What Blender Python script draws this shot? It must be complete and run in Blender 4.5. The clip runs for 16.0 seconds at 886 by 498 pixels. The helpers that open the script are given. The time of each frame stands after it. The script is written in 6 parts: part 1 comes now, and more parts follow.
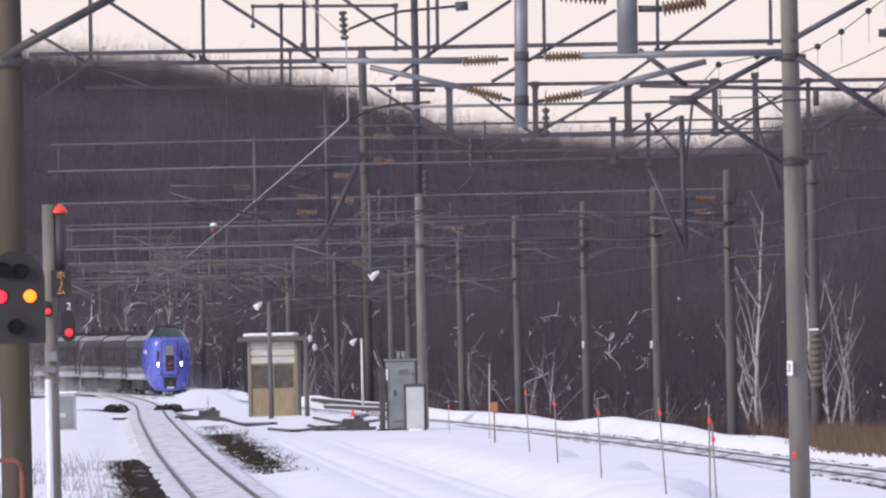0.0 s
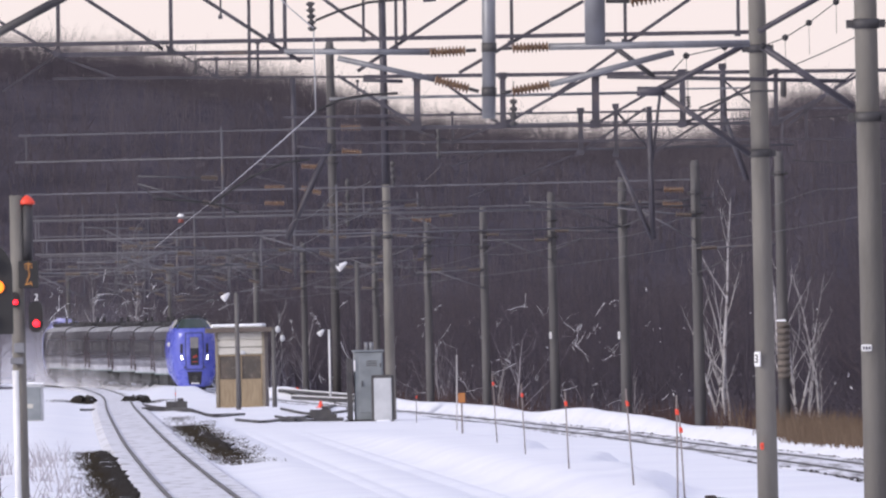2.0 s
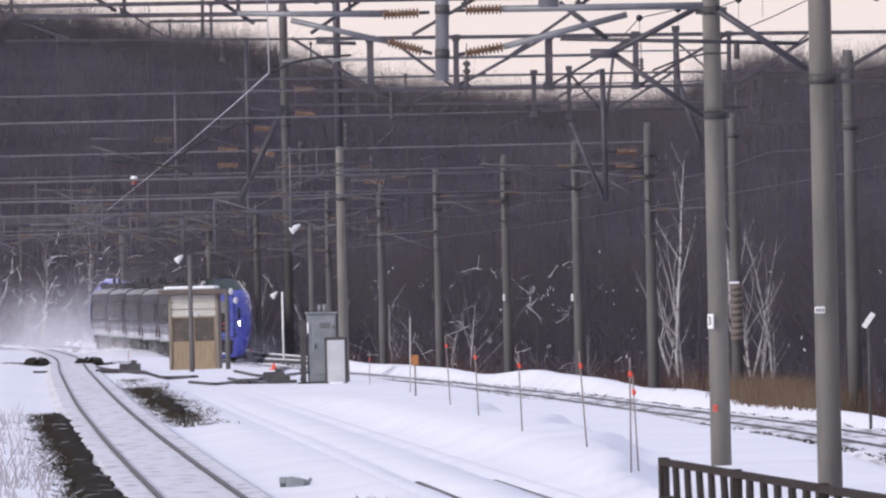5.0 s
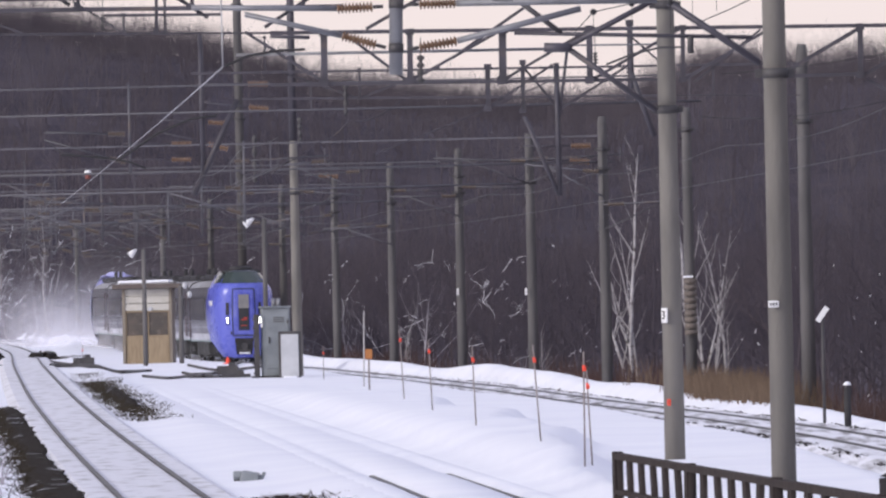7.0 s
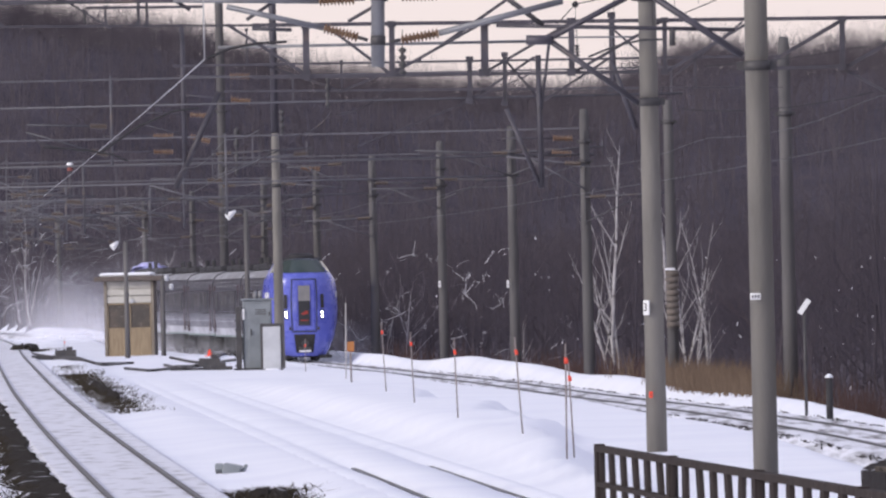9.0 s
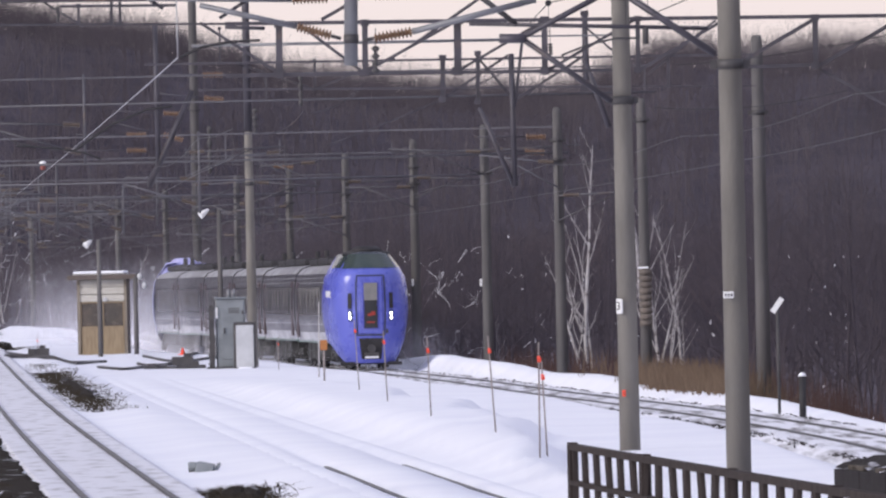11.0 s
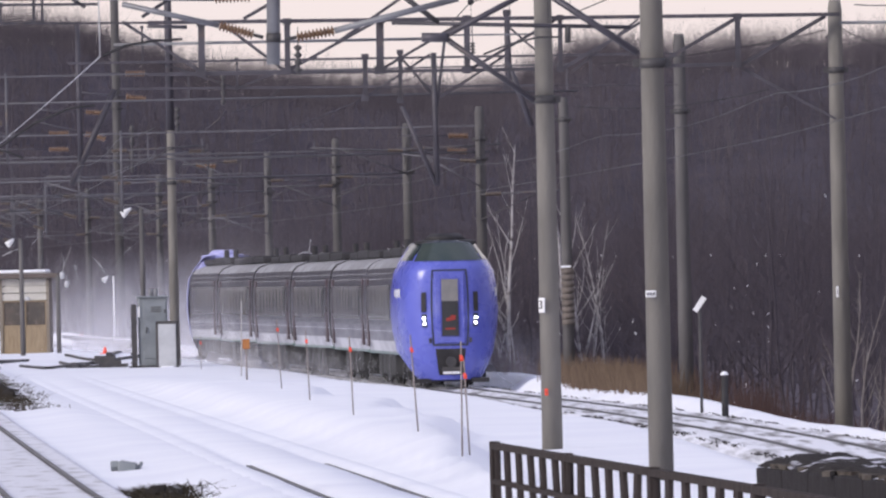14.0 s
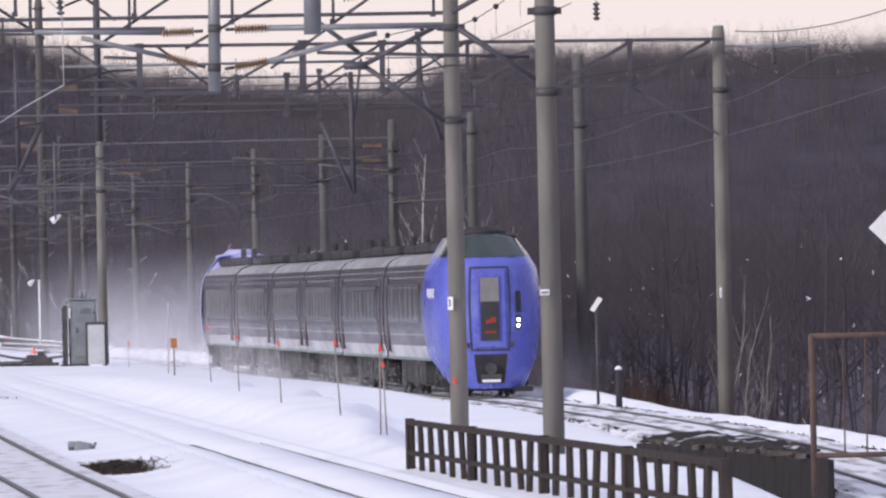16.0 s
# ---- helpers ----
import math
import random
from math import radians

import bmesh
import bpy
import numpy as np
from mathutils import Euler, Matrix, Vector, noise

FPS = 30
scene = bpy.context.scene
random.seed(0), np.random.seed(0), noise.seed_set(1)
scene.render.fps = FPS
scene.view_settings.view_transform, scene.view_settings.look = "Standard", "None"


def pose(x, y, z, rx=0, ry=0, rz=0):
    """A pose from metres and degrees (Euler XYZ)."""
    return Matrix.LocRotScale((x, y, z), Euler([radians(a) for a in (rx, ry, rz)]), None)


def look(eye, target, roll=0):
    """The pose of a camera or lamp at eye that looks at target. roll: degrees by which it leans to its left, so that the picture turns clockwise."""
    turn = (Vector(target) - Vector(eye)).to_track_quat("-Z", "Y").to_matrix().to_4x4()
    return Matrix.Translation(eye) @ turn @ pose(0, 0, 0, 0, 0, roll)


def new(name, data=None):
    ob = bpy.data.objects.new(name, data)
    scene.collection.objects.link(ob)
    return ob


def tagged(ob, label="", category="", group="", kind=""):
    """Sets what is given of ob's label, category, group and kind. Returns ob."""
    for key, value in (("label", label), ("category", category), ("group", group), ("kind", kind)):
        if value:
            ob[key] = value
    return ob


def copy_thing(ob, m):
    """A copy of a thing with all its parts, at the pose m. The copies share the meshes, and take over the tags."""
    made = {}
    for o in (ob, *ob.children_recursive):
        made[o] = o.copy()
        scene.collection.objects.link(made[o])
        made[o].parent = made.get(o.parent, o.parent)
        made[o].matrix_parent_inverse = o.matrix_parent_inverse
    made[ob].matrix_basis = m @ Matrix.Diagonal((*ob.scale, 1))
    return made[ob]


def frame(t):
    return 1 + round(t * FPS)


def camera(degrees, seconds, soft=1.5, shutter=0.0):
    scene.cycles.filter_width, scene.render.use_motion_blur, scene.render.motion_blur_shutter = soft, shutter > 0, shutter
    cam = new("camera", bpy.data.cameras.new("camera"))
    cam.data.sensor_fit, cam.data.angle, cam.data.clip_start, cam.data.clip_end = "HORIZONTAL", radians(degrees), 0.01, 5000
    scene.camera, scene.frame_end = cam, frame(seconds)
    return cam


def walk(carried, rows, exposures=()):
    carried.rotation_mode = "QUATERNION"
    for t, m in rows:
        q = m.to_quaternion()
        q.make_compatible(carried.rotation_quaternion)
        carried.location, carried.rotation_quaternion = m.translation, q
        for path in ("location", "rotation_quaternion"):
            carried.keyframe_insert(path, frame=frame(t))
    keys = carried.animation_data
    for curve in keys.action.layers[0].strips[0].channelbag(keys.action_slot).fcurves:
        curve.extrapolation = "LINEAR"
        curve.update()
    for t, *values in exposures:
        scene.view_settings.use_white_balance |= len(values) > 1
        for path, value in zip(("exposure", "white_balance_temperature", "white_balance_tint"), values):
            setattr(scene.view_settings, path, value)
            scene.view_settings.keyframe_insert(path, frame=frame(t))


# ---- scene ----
# Camera: a tripod on the platform, long lens, panning to the right; near the end the picture widens.
FOCAL = 19000.0
DEG = 2 * math.degrees(math.atan(784 / FOCAL))
EYE_Z = 2.4
cam = camera(DEG, 16.0, soft=2.3)
# seconds, bearing and rise of the lens axis in radians * FOCAL, metres that the camera draws back
AIM = [
    (0.0, 784.0, 441.0, 0), (0.5, 793.0, 447.0, 0), (1.0, 808.0, 447.0, 0), (1.5, 810.0, 450.0, 0),
    (2.0, 841.5, 457.0, 0), (2.5, 859.0, 467.0, 0), (3.0, 870.0, 481.0, 0), (3.5, 891.0, 488.5, 0),
    (6.0, 963.0, 537.5, 0), (6.5, 995.0, 534.5, 0), (7.0, 1006.0, 534.5, 0), (7.5, 1007.5, 534.5, 0),
    (8.0, 1024.0, 540.5, 0), (8.5, 1016.0, 543.5, 0), (9.0, 1038.0, 548.0, 0), (11.5, 1102.0, 552.5, 0),
    (12.0, 1125.0, 557.5, 0), (12.5, 1139.0, 559.5, 0), (13.0, 1169.0, 552.0, 0), (13.5, 1199.5, 551.0, 0),
    (14.0, 1223.0, 552.5, 0), (14.5, 1263.0, 550.5, 0), (15.0, 1288.0, 559.0, 0.0), (15.5, 1334.0, 558.0, 8.5),
    (16.0, 1383.0, 543.6, 20.0),
]
ROLL = radians(1.3)


def aim_dir(x, y):
    a = (x - 1279) * math.cos(ROLL) - (y - 625) * math.sin(ROLL)
    b = (x - 1279) * math.sin(ROLL) + (y - 625) * math.cos(ROLL)
    return Vector((a / FOCAL, 1.0, -b / FOCAL))


def cam_pose(x, y, back):
    d = aim_dir(x, y)
    eye = Vector((0, 0, EYE_Z)) - d * back
    return look(eye, eye + d * 100, -1.3)


walk(cam, [(t, cam_pose(x, y, back)) for t, x, y, back in AIM], exposures=((0.0, 0.07), (3.7, 0.04), (6.0, -0.01), (13.0, 0.0), (16.0, 0.03)))


def place(x, y, d):
    """Point d metres ahead on the line of sight (x, y) of the opening view."""
    v = aim_dir(x, y) * d
    return Vector((v.x, v.y, v.z + EYE_Z))


# ---- world and light: bright overcast winter evening ----
world = bpy.data.worlds.new("world")
scene.world = world
world.use_nodes = True
wn, wl = world.node_tree.nodes, world.node_tree.links
sky = wn.new("ShaderNodeTexSky")
sky.sky_type, sky.sun_disc = "NISHITA", False
sky.sun_elevation, sky.sun_rotation = radians(14), radians(-60)
sky_gain = wn.new("ShaderNodeVectorMath")
sky_gain.operation = "SCALE"
sky_gain.inputs["Scale"].default_value = 0.09
coord = wn.new("ShaderNodeTexCoord")
sep = wn.new("ShaderNodeSeparateXYZ")
ramp = wn.new("ShaderNodeValToRGB")
ramp.color_ramp.elements[0].position, ramp.color_ramp.elements[0].color = 0.0, (1.01, 0.875, 0.88, 1)
ramp.color_ramp.elements[1].position, ramp.color_ramp.elements[1].color = 0.55, (0.80, 0.83, 1.10, 1)
mixw = wn.new("ShaderNodeMix")
mixw.data_type = "RGBA"
mixw.inputs[0].default_value = 0.85
wl.new(coord.outputs["Generated"], sep.inputs[0])
wl.new(sep.outputs["Z"], ramp.inputs[0])
wl.new(sky.outputs[0], sky_gain.inputs[0])
wl.new(sky_gain.outputs[0], mixw.inputs[6])
wl.new(ramp.outputs[0], mixw.inputs[7])
wl.new(mixw.outputs[2], wn["Background"].inputs[0])
wn["Background"].inputs[1].default_value = 1.0
sun = new("sun", bpy.data.lights.new("sun", "SUN"))
sun.data.energy, sun.data.angle, sun.data.color = 2.45, radians(14), (1.0, 0.93, 0.86)
sun.matrix_world = look((0, 0, 0), (0.75, 0.5, -0.34))
scene.view_settings.exposure = 0.0


# ---- materials ----
def mat(name, c1, c2=None, scale=3.0, rough=0.7, metal=0.0, bump=0.0, bump_scale=30.0, spots=None, stretch=(1, 1, 1), lo=0.35, hi=0.65, spot_scale=0.7, spot_lo=0.55, spot_hi=0.7, random_tint=0.0):
    m = bpy.data.materials.new(name)
    m.use_nodes = True
    n, l = m.node_tree.nodes, m.node_tree.links
    p = n["Principled BSDF"]
    p.inputs["Roughness"].default_value, p.inputs["Metallic"].default_value = rough, metal
    p.inputs["Base Color"].default_value = (*c1, 1)
    if rough >= 0.9:
        p.inputs["Specular IOR Level"].default_value = 0.08
    tc = n.new("ShaderNodeTexCoord")
    mp = n.new("ShaderNodeMapping")
    mp.inputs["Scale"].default_value = stretch
    l.new(tc.outputs["Object"], mp.inputs[0])

    def tex(s, detail=6.0):
        t = n.new("ShaderNodeTexNoise")
        t.inputs["Scale"].default_value, t.inputs["Detail"].default_value = s, detail
        l.new(mp.outputs[0], t.inputs["Vector"])
        return t

    def band(src, a, b):
        r = n.new("ShaderNodeMapRange")
        r.inputs[1].default_value, r.inputs[2].default_value = a, b
        l.new(src, r.inputs[0])
        return r.outputs[0]

    def mix(fac, a, b):
        x = n.new("ShaderNodeMix")
        x.data_type = "RGBA"
        l.new(fac, x.inputs[0])
        for sock, v in ((x.inputs[6], a), (x.inputs[7], b)):
            if isinstance(v, tuple):
                sock.default_value = (*v, 1)
            else:
                l.new(v, sock)
        return x.outputs[2]

    if c2:
        col = mix(band(tex(scale).outputs["Fac"], lo, hi), c1, c2)
        if spots:
            col = mix(band(tex(scale * spot_scale, 9.0).outputs["Fac"], spot_lo, spot_hi), col, spots)
        if random_tint:
            oi = n.new("ShaderNodeObjectInfo")
            h = n.new("ShaderNodeHueSaturation")
            v = n.new("ShaderNodeMapRange")
            v.inputs[3].default_value, v.inputs[4].default_value = 1 - random_tint, 1 + random_tint
            l.new(oi.outputs["Random"], v.inputs[0])
            l.new(v.outputs[0], h.inputs["Value"])
            l.new(col, h.inputs["Color"])
            col = h.outputs[0]
        l.new(col, p.inputs["Base Color"])
        rr = n.new("ShaderNodeMapRange")
        rr.inputs[3].default_value, rr.inputs[4].default_value = max(rough - 0.12, 0.05), min(rough + 0.12, 1)
        l.new(tex(scale * 2.7).outputs["Fac"], rr.inputs[0])
        l.new(rr.outputs[0], p.inputs["Roughness"])
    if bump:
        b = n.new("ShaderNodeBump")
        b.inputs["Strength"].default_value, b.inputs["Distance"].default_value = bump, 0.05
        l.new(tex(bump_scale).outputs["Fac"], b.inputs["Height"])
        l.new(b.outputs[0], p.inputs["Normal"])
    return m


def glow(name, c, strength):
    m = bpy.data.materials.new(name)
    m.use_nodes = True
    p = m.node_tree.nodes["Principled BSDF"]
    p.inputs["Base Color"].default_value = (*c, 1)
    p.inputs["Emission Color"].default_value = (*c, 1)
    p.inputs["Emission Strength"].default_value = strength
    return m


SNOW = mat("snow", (0.86, 0.87, 0.92), (0.80, 0.81, 0.88), 0.25, 0.75, bump=0.22, bump_scale=3.0)
SNOW_CAP = mat("snow_cap", (0.87, 0.88, 0.92), (0.82, 0.83, 0.88), 2.0, 0.8, bump=0.4, bump_scale=9.0)
DUSTY = mat("snow_on_ballast", (0.80, 0.80, 0.85), (0.17, 0.16, 0.16), 1.3, 0.85, bump=0.6, bump_scale=8.0, lo=0.46, hi=0.68, stretch=(2.5, 0.15, 1))
DUSTY_SIDE = mat("snow_between_rails", (0.70, 0.70, 0.75), (0.30, 0.29, 0.29), 1.3, 0.85, bump=0.4, bump_scale=6.0, lo=0.50, hi=0.80, stretch=(2.2, 0.4, 1))
EARTH = mat("bare_earth", (0.020, 0.017, 0.014), (0.036, 0.030, 0.025), 5.0, 0.95, bump=0.9, bump_scale=18.0, spots=(0.70, 0.71, 0.78), spot_scale=0.3, spot_lo=0.63, spot_hi=0.70)
BALLAST = mat("ballast", (0.032, 0.028, 0.025), (0.055, 0.05, 0.046), 8.0, 0.9, bump=0.9, bump_scale=22.0, spots=(0.75, 0.76, 0.82), spot_scale=0.12, spot_lo=0.64, spot_hi=0.72)
# floor and hill colours carry the bluish aerial haze as a violet tint
LITTER = mat("forest_floor", (0.082, 0.072, 0.091), (0.111, 0.098, 0.118), 0.35, 0.95, bump=0.6, bump_scale=2.0, spots=(0.099, 0.077, 0.074), spot_scale=3.0, spot_lo=0.55, spot_hi=0.75)
HILL = mat("hill_brush", (0.058, 0.051, 0.065), (0.087, 0.076, 0.093), 0.12, 0.95, bump=0.8, bump_scale=0.9, spots=(0.102, 0.084, 0.090), spot_scale=5.0, spot_lo=0.55, spot_hi=0.75)
FROST = mat("frosted_twigs", (0.460, 0.437, 0.483), (0.276, 0.259, 0.287), 1.5, 0.9, spots=(0.713, 0.713, 0.759), spot_scale=0.6, spot_lo=0.58, spot_hi=0.72)
RAIL = mat("rail_steel", (0.075, 0.075, 0.078), (0.055, 0.048, 0.045), 3.0, 0.5, 0.3)
SLEEPER = mat("sleeper", (0.06, 0.05, 0.045), (0.13, 0.115, 0.10), 4.0, 0.9)
CONCRETE = mat("pole_concrete", (0.222, 0.207, 0.185), (0.150, 0.141, 0.128), 1.3, 0.85, bump=0.25, bump_scale=24.0, stretch=(2.2, 2.2, 0.5), spots=(0.16, 0.145, 0.13), spot_lo=0.58, spot_hi=0.80, random_tint=0.12)
# steel of the far gantries, lightened in its colour to stand for haze
STEEL_FAR = mat("hazed_galvanised_steel", (0.125, 0.121, 0.136), (0.088, 0.085, 0.096), 1.5, 0.6, 0.3, spots=(0.15, 0.115, 0.095), spot_lo=0.62, spot_hi=0.8, random_tint=0.25)
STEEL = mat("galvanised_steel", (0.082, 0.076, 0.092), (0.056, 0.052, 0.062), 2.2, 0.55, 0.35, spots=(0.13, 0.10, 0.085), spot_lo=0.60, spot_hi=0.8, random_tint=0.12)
CONCRETE_DARK = mat("dark_brown_concrete", (0.125, 0.105, 0.082), (0.075, 0.063, 0.052), 1.1, 0.9, bump=0.3, bump_scale=22.0, stretch=(3, 3, 0.35), spots=(0.05, 0.042, 0.036), spot_lo=0.56, spot_hi=0.78)
# concrete for distant poles, their dimness through haze painted in as a darker tone
CONCRETE_FAR = mat("far_dimmed_concrete", (0.146, 0.139, 0.138), (0.098, 0.094, 0.095), 0.9, 0.9, bump=0.3, bump_scale=20.0, stretch=(2.2, 2.2, 0.4), spots=(0.180, 0.170, 0.164), spot_lo=0.60, spot_hi=0.80, random_tint=0.15)
STEEL_PALE = mat("pale_pipe", (0.235, 0.24, 0.26), (0.17, 0.17, 0.185), 2.5, 0.5, 0.3, spots=(0.18, 0.15, 0.13), spot_lo=0.64, spot_hi=0.8)
STEEL_DARK = mat("dark_steel", (0.055, 0.053, 0.058), (0.085, 0.08, 0.08), 3.0, 0.6, 0.3)
WIRE = mat("wire", (0.045, 0.044, 0.05), (0.07, 0.067, 0.07), 2.0, 0.6, 0.2)
# wire in the sun: the light on it is painted as a pale colour
WIRE_SUNLIT = mat("sunlit_wire", (0.60, 0.60, 0.63), (0.42, 0.42, 0.44), 2.0, 0.35, 0.6)
INSUL = mat("brown_porcelain", (0.20, 0.115, 0.065), (0.14, 0.08, 0.05), 5.0, 0.3)
# same porcelain for distant insulators, faded in the colour as haze would
INSUL_FAR = mat("hazed_porcelain", (0.115, 0.082, 0.062), (0.085, 0.062, 0.050), 5.0, 0.4)
INSUL_WHITE = mat("white_porcelain", (0.75, 0.75, 0.76), (0.6, 0.6, 0.62), 5.0, 0.3)
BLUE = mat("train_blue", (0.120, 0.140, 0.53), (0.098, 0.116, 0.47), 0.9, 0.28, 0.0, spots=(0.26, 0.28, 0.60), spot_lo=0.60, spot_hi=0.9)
# deeper copy of the train blue; puts the cab flanks' shading into the colour
BLUE_DEEP = mat("train_shaded_blue", (0.075, 0.085, 0.42), (0.065, 0.075, 0.37), 0.9, 0.3)
LILAC = mat("snow_dusted_blue", (0.42, 0.42, 0.70), (0.30, 0.31, 0.62), 1.4, 0.5)
STAINLESS = mat("stainless_body", (0.140, 0.136, 0.158), (0.090, 0.088, 0.104), 0.8, 0.34, 0.5, stretch=(1, 0.3, 2.5))
# waist and lower side step lighter downwards: caked snow plus painted reflected light
WAIST = mat("frosted_graded_steel", (0.27, 0.27, 0.315), (0.165, 0.165, 0.20), 1.0, 0.5, 0.25, stretch=(1, 0.25, 2.0))
LOWER = mat("snowy_lower_body", (0.60, 0.61, 0.68), (0.43, 0.435, 0.50), 1.2, 0.6, 0.1, stretch=(1, 0.25, 1.5))
ROOF_M = mat("train_roof", (0.34, 0.34, 0.37), (0.20, 0.197, 0.21), 1.0, 0.7)
BLACK = mat("black_equipment", (0.016, 0.015, 0.018), (0.030, 0.028, 0.031), 3.0, 0.7)
UNDER = mat("snowy_underframe", (0.030, 0.030, 0.034), (0.07, 0.07, 0.075), 2.0, 0.85, spots=(0.45, 0.46, 0.50), spot_scale=1.3, spot_lo=0.62, spot_hi=0.78)
WINDOW = mat("dark_glass", (0.030, 0.033, 0.038), (0.05, 0.05, 0.055), 1.0, 0.12)
WINDSHIELD = mat("green_black_glass", (0.028, 0.045, 0.045), (0.05, 0.065, 0.062), 1.2, 0.12)
CURTAIN = mat("grey_blind", (0.19, 0.185, 0.185), (0.24, 0.23, 0.225), 4.0, 0.7)
DOOR_RED = mat("maroon_door", (0.085, 0.055, 0.062), (0.065, 0.045, 0.052), 2.0, 0.4)
CAB_TRIM = mat("blue_black_trim", (0.022, 0.028, 0.045), (0.040, 0.048, 0.062), 2.0, 0.3)
GREEN = mat("green_stripe", (0.10, 0.19, 0.17), (0.30, 0.33, 0.36), 2.0, 0.4)
HEAD = glow("headlamp", (1.0, 0.96, 0.93), 14)
AMBER_SIGN = glow("dim_red_display", (0.22, 0.022, 0.018), 0.35)
CREAM = mat("cream_panel", (0.56, 0.54, 0.49), (0.46, 0.44, 0.40), 2.0, 0.7)
TAN = mat("tan_board", (0.31, 0.24, 0.155), (0.24, 0.18, 0.115), 3.0, 0.75, stretch=(4, 4, 0.7))
HUT_POST = mat("weathered_board", (0.26, 0.225, 0.18), (0.19, 0.16, 0.13), 3.0, 0.8, stretch=(4, 4, 0.6))
TRIM = mat("brown_trim", (0.10, 0.08, 0.072), (0.14, 0.115, 0.10), 3.0, 0.7)
PANE = mat("hut_pane", (0.07, 0.062, 0.055), (0.11, 0.09, 0.075), 2.0, 0.25)
CABINET = mat("grey_cabinet", (0.255, 0.278, 0.295), (0.19, 0.208, 0.222), 2.0, 0.5, 0.1)
CABINET_PALE = mat("pale_cabinet", (0.52, 0.53, 0.55), (0.42, 0.43, 0.45), 2.0, 0.5)
RED = mat("fluorescent_red", (0.85, 0.07, 0.035), (0.75, 0.09, 0.05), 5.0, 0.5)
ORANGE = mat("orange_plate", (0.42, 0.17, 0.05), (0.32, 0.12, 0.04), 6.0, 0.6)
STAKE = mat("stake_grey", (0.19, 0.155, 0.15), (0.30, 0.27, 0.26), 5.0, 0.7)
STAKE_PALE = mat("pale_stake", (0.50, 0.48, 0.48), (0.40, 0.38, 0.38), 5.0, 0.7)
STONE = mat("dark_stone", (0.030, 0.027, 0.027), (0.050, 0.045, 0.043), 5.0, 0.9)
GRAVEL = mat("platform_gravel", (0.028, 0.025, 0.025), (0.050, 0.044, 0.042), 9.0, 0.95, bump=0.8, bump_scale=25.0, spots=(0.70, 0.70, 0.76), spot_scale=0.12, spot_lo=0.57, spot_hi=0.64, stretch=(2.0, 0.5, 1))
WHITE = mat("white_paint", (0.80, 0.80, 0.80), (0.70, 0.70, 0.71), 4.0, 0.55)
SIG_BLACK = mat("signal_black", (0.012, 0.012, 0.013), (0.022, 0.021, 0.022), 3.0, 0.6)
LAMP_RED = glow("red_lamp", (1.0, 0.015, 0.03), 2.6)
LAMP_YELLOW = glow("yellow_lamp", (1.0, 0.22, 0.015), 1.6)
LAMP_SIGN = glow("amber_text", (0.45, 0.20, 0.05), 0.45)
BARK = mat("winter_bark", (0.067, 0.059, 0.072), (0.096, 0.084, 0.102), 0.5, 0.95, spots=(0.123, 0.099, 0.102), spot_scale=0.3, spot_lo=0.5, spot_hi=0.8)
# hill trees: haze and sky glow behind them are put into this paler bark
BARK_HILL = mat("hazed_winter_bark", (0.147, 0.129, 0.146), (0.093, 0.081, 0.095), 0.08, 0.95, spots=(0.195, 0.168, 0.183), spot_scale=2.0, spot_lo=0.55, spot_hi=0.8)
GREY_BARK = mat("grey_bark", (0.27, 0.245, 0.24), (0.17, 0.152, 0.15), 2.0, 0.9)
WEED = mat("dead_weeds", (0.030, 0.025, 0.018), (0.06, 0.05, 0.036), 3.0, 0.95)
BIRCH = mat("birch_bark", (0.46, 0.44, 0.45), (0.26, 0.24, 0.245), 3.0, 0.8, spots=(0.06, 0.05, 0.05), spot_scale=2.0, spot_lo=0.58, spot_hi=0.68)
GUARD = mat("cable_guard", (0.150, 0.125, 0.108), (0.115, 0.097, 0.086), 3.0, 0.8)
GRASS = mat("dry_grass", (0.120, 0.086, 0.064), (0.175, 0.128, 0.092), 1.2, 0.95)
SHRUB = mat("red_brown_brush", (0.072, 0.048, 0.046), (0.098, 0.063, 0.058), 1.0, 0.95)
RUST_RED = mat("flaking_red_paint", (0.30, 0.075, 0.06), (0.17, 0.07, 0.06), 9.0, 0.8, spots=(0.45, 0.42, 0.42), spot_lo=0.6, spot_hi=0.7)
RUST = mat("rusty_steel", (0.115, 0.068, 0.052), (0.07, 0.048, 0.042), 6.0, 0.85)
OLD_WOOD = mat("old_dark_wood", (0.035, 0.029, 0.029), (0.060, 0.050, 0.047), 3.0, 0.9, stretch=(5, 5, 0.8), spots=(0.10, 0.088, 0.085), spot_lo=0.62, spot_hi=0.8)
SLAB = mat("weathered_slab", (0.043, 0.040, 0.041), (0.028, 0.025, 0.027), 1.4, 0.9, bump=0.4, bump_scale=12.0, stretch=(2, 2, 0.8))


# ---- mesh helpers ----
def box(bm, c, s, rot=None):
    m = Matrix.Translation(Vector(c)) @ (rot if rot is not None else Matrix.Identity(4)) @ Matrix.Diagonal((*s, 1))
    v = [bm.verts.new(m @ Vector((x, y, z))) for x in (-0.5, 0.5) for y in (-0.5, 0.5) for z in (-0.5, 0.5)]
    for f in ((0, 1, 3, 2), (4, 6, 7, 5), (0, 4, 5, 1), (2, 3, 7, 6), (0, 2, 6, 4), (1, 5, 7, 3)):
        bm.faces.new([v[i] for i in f])
    return v


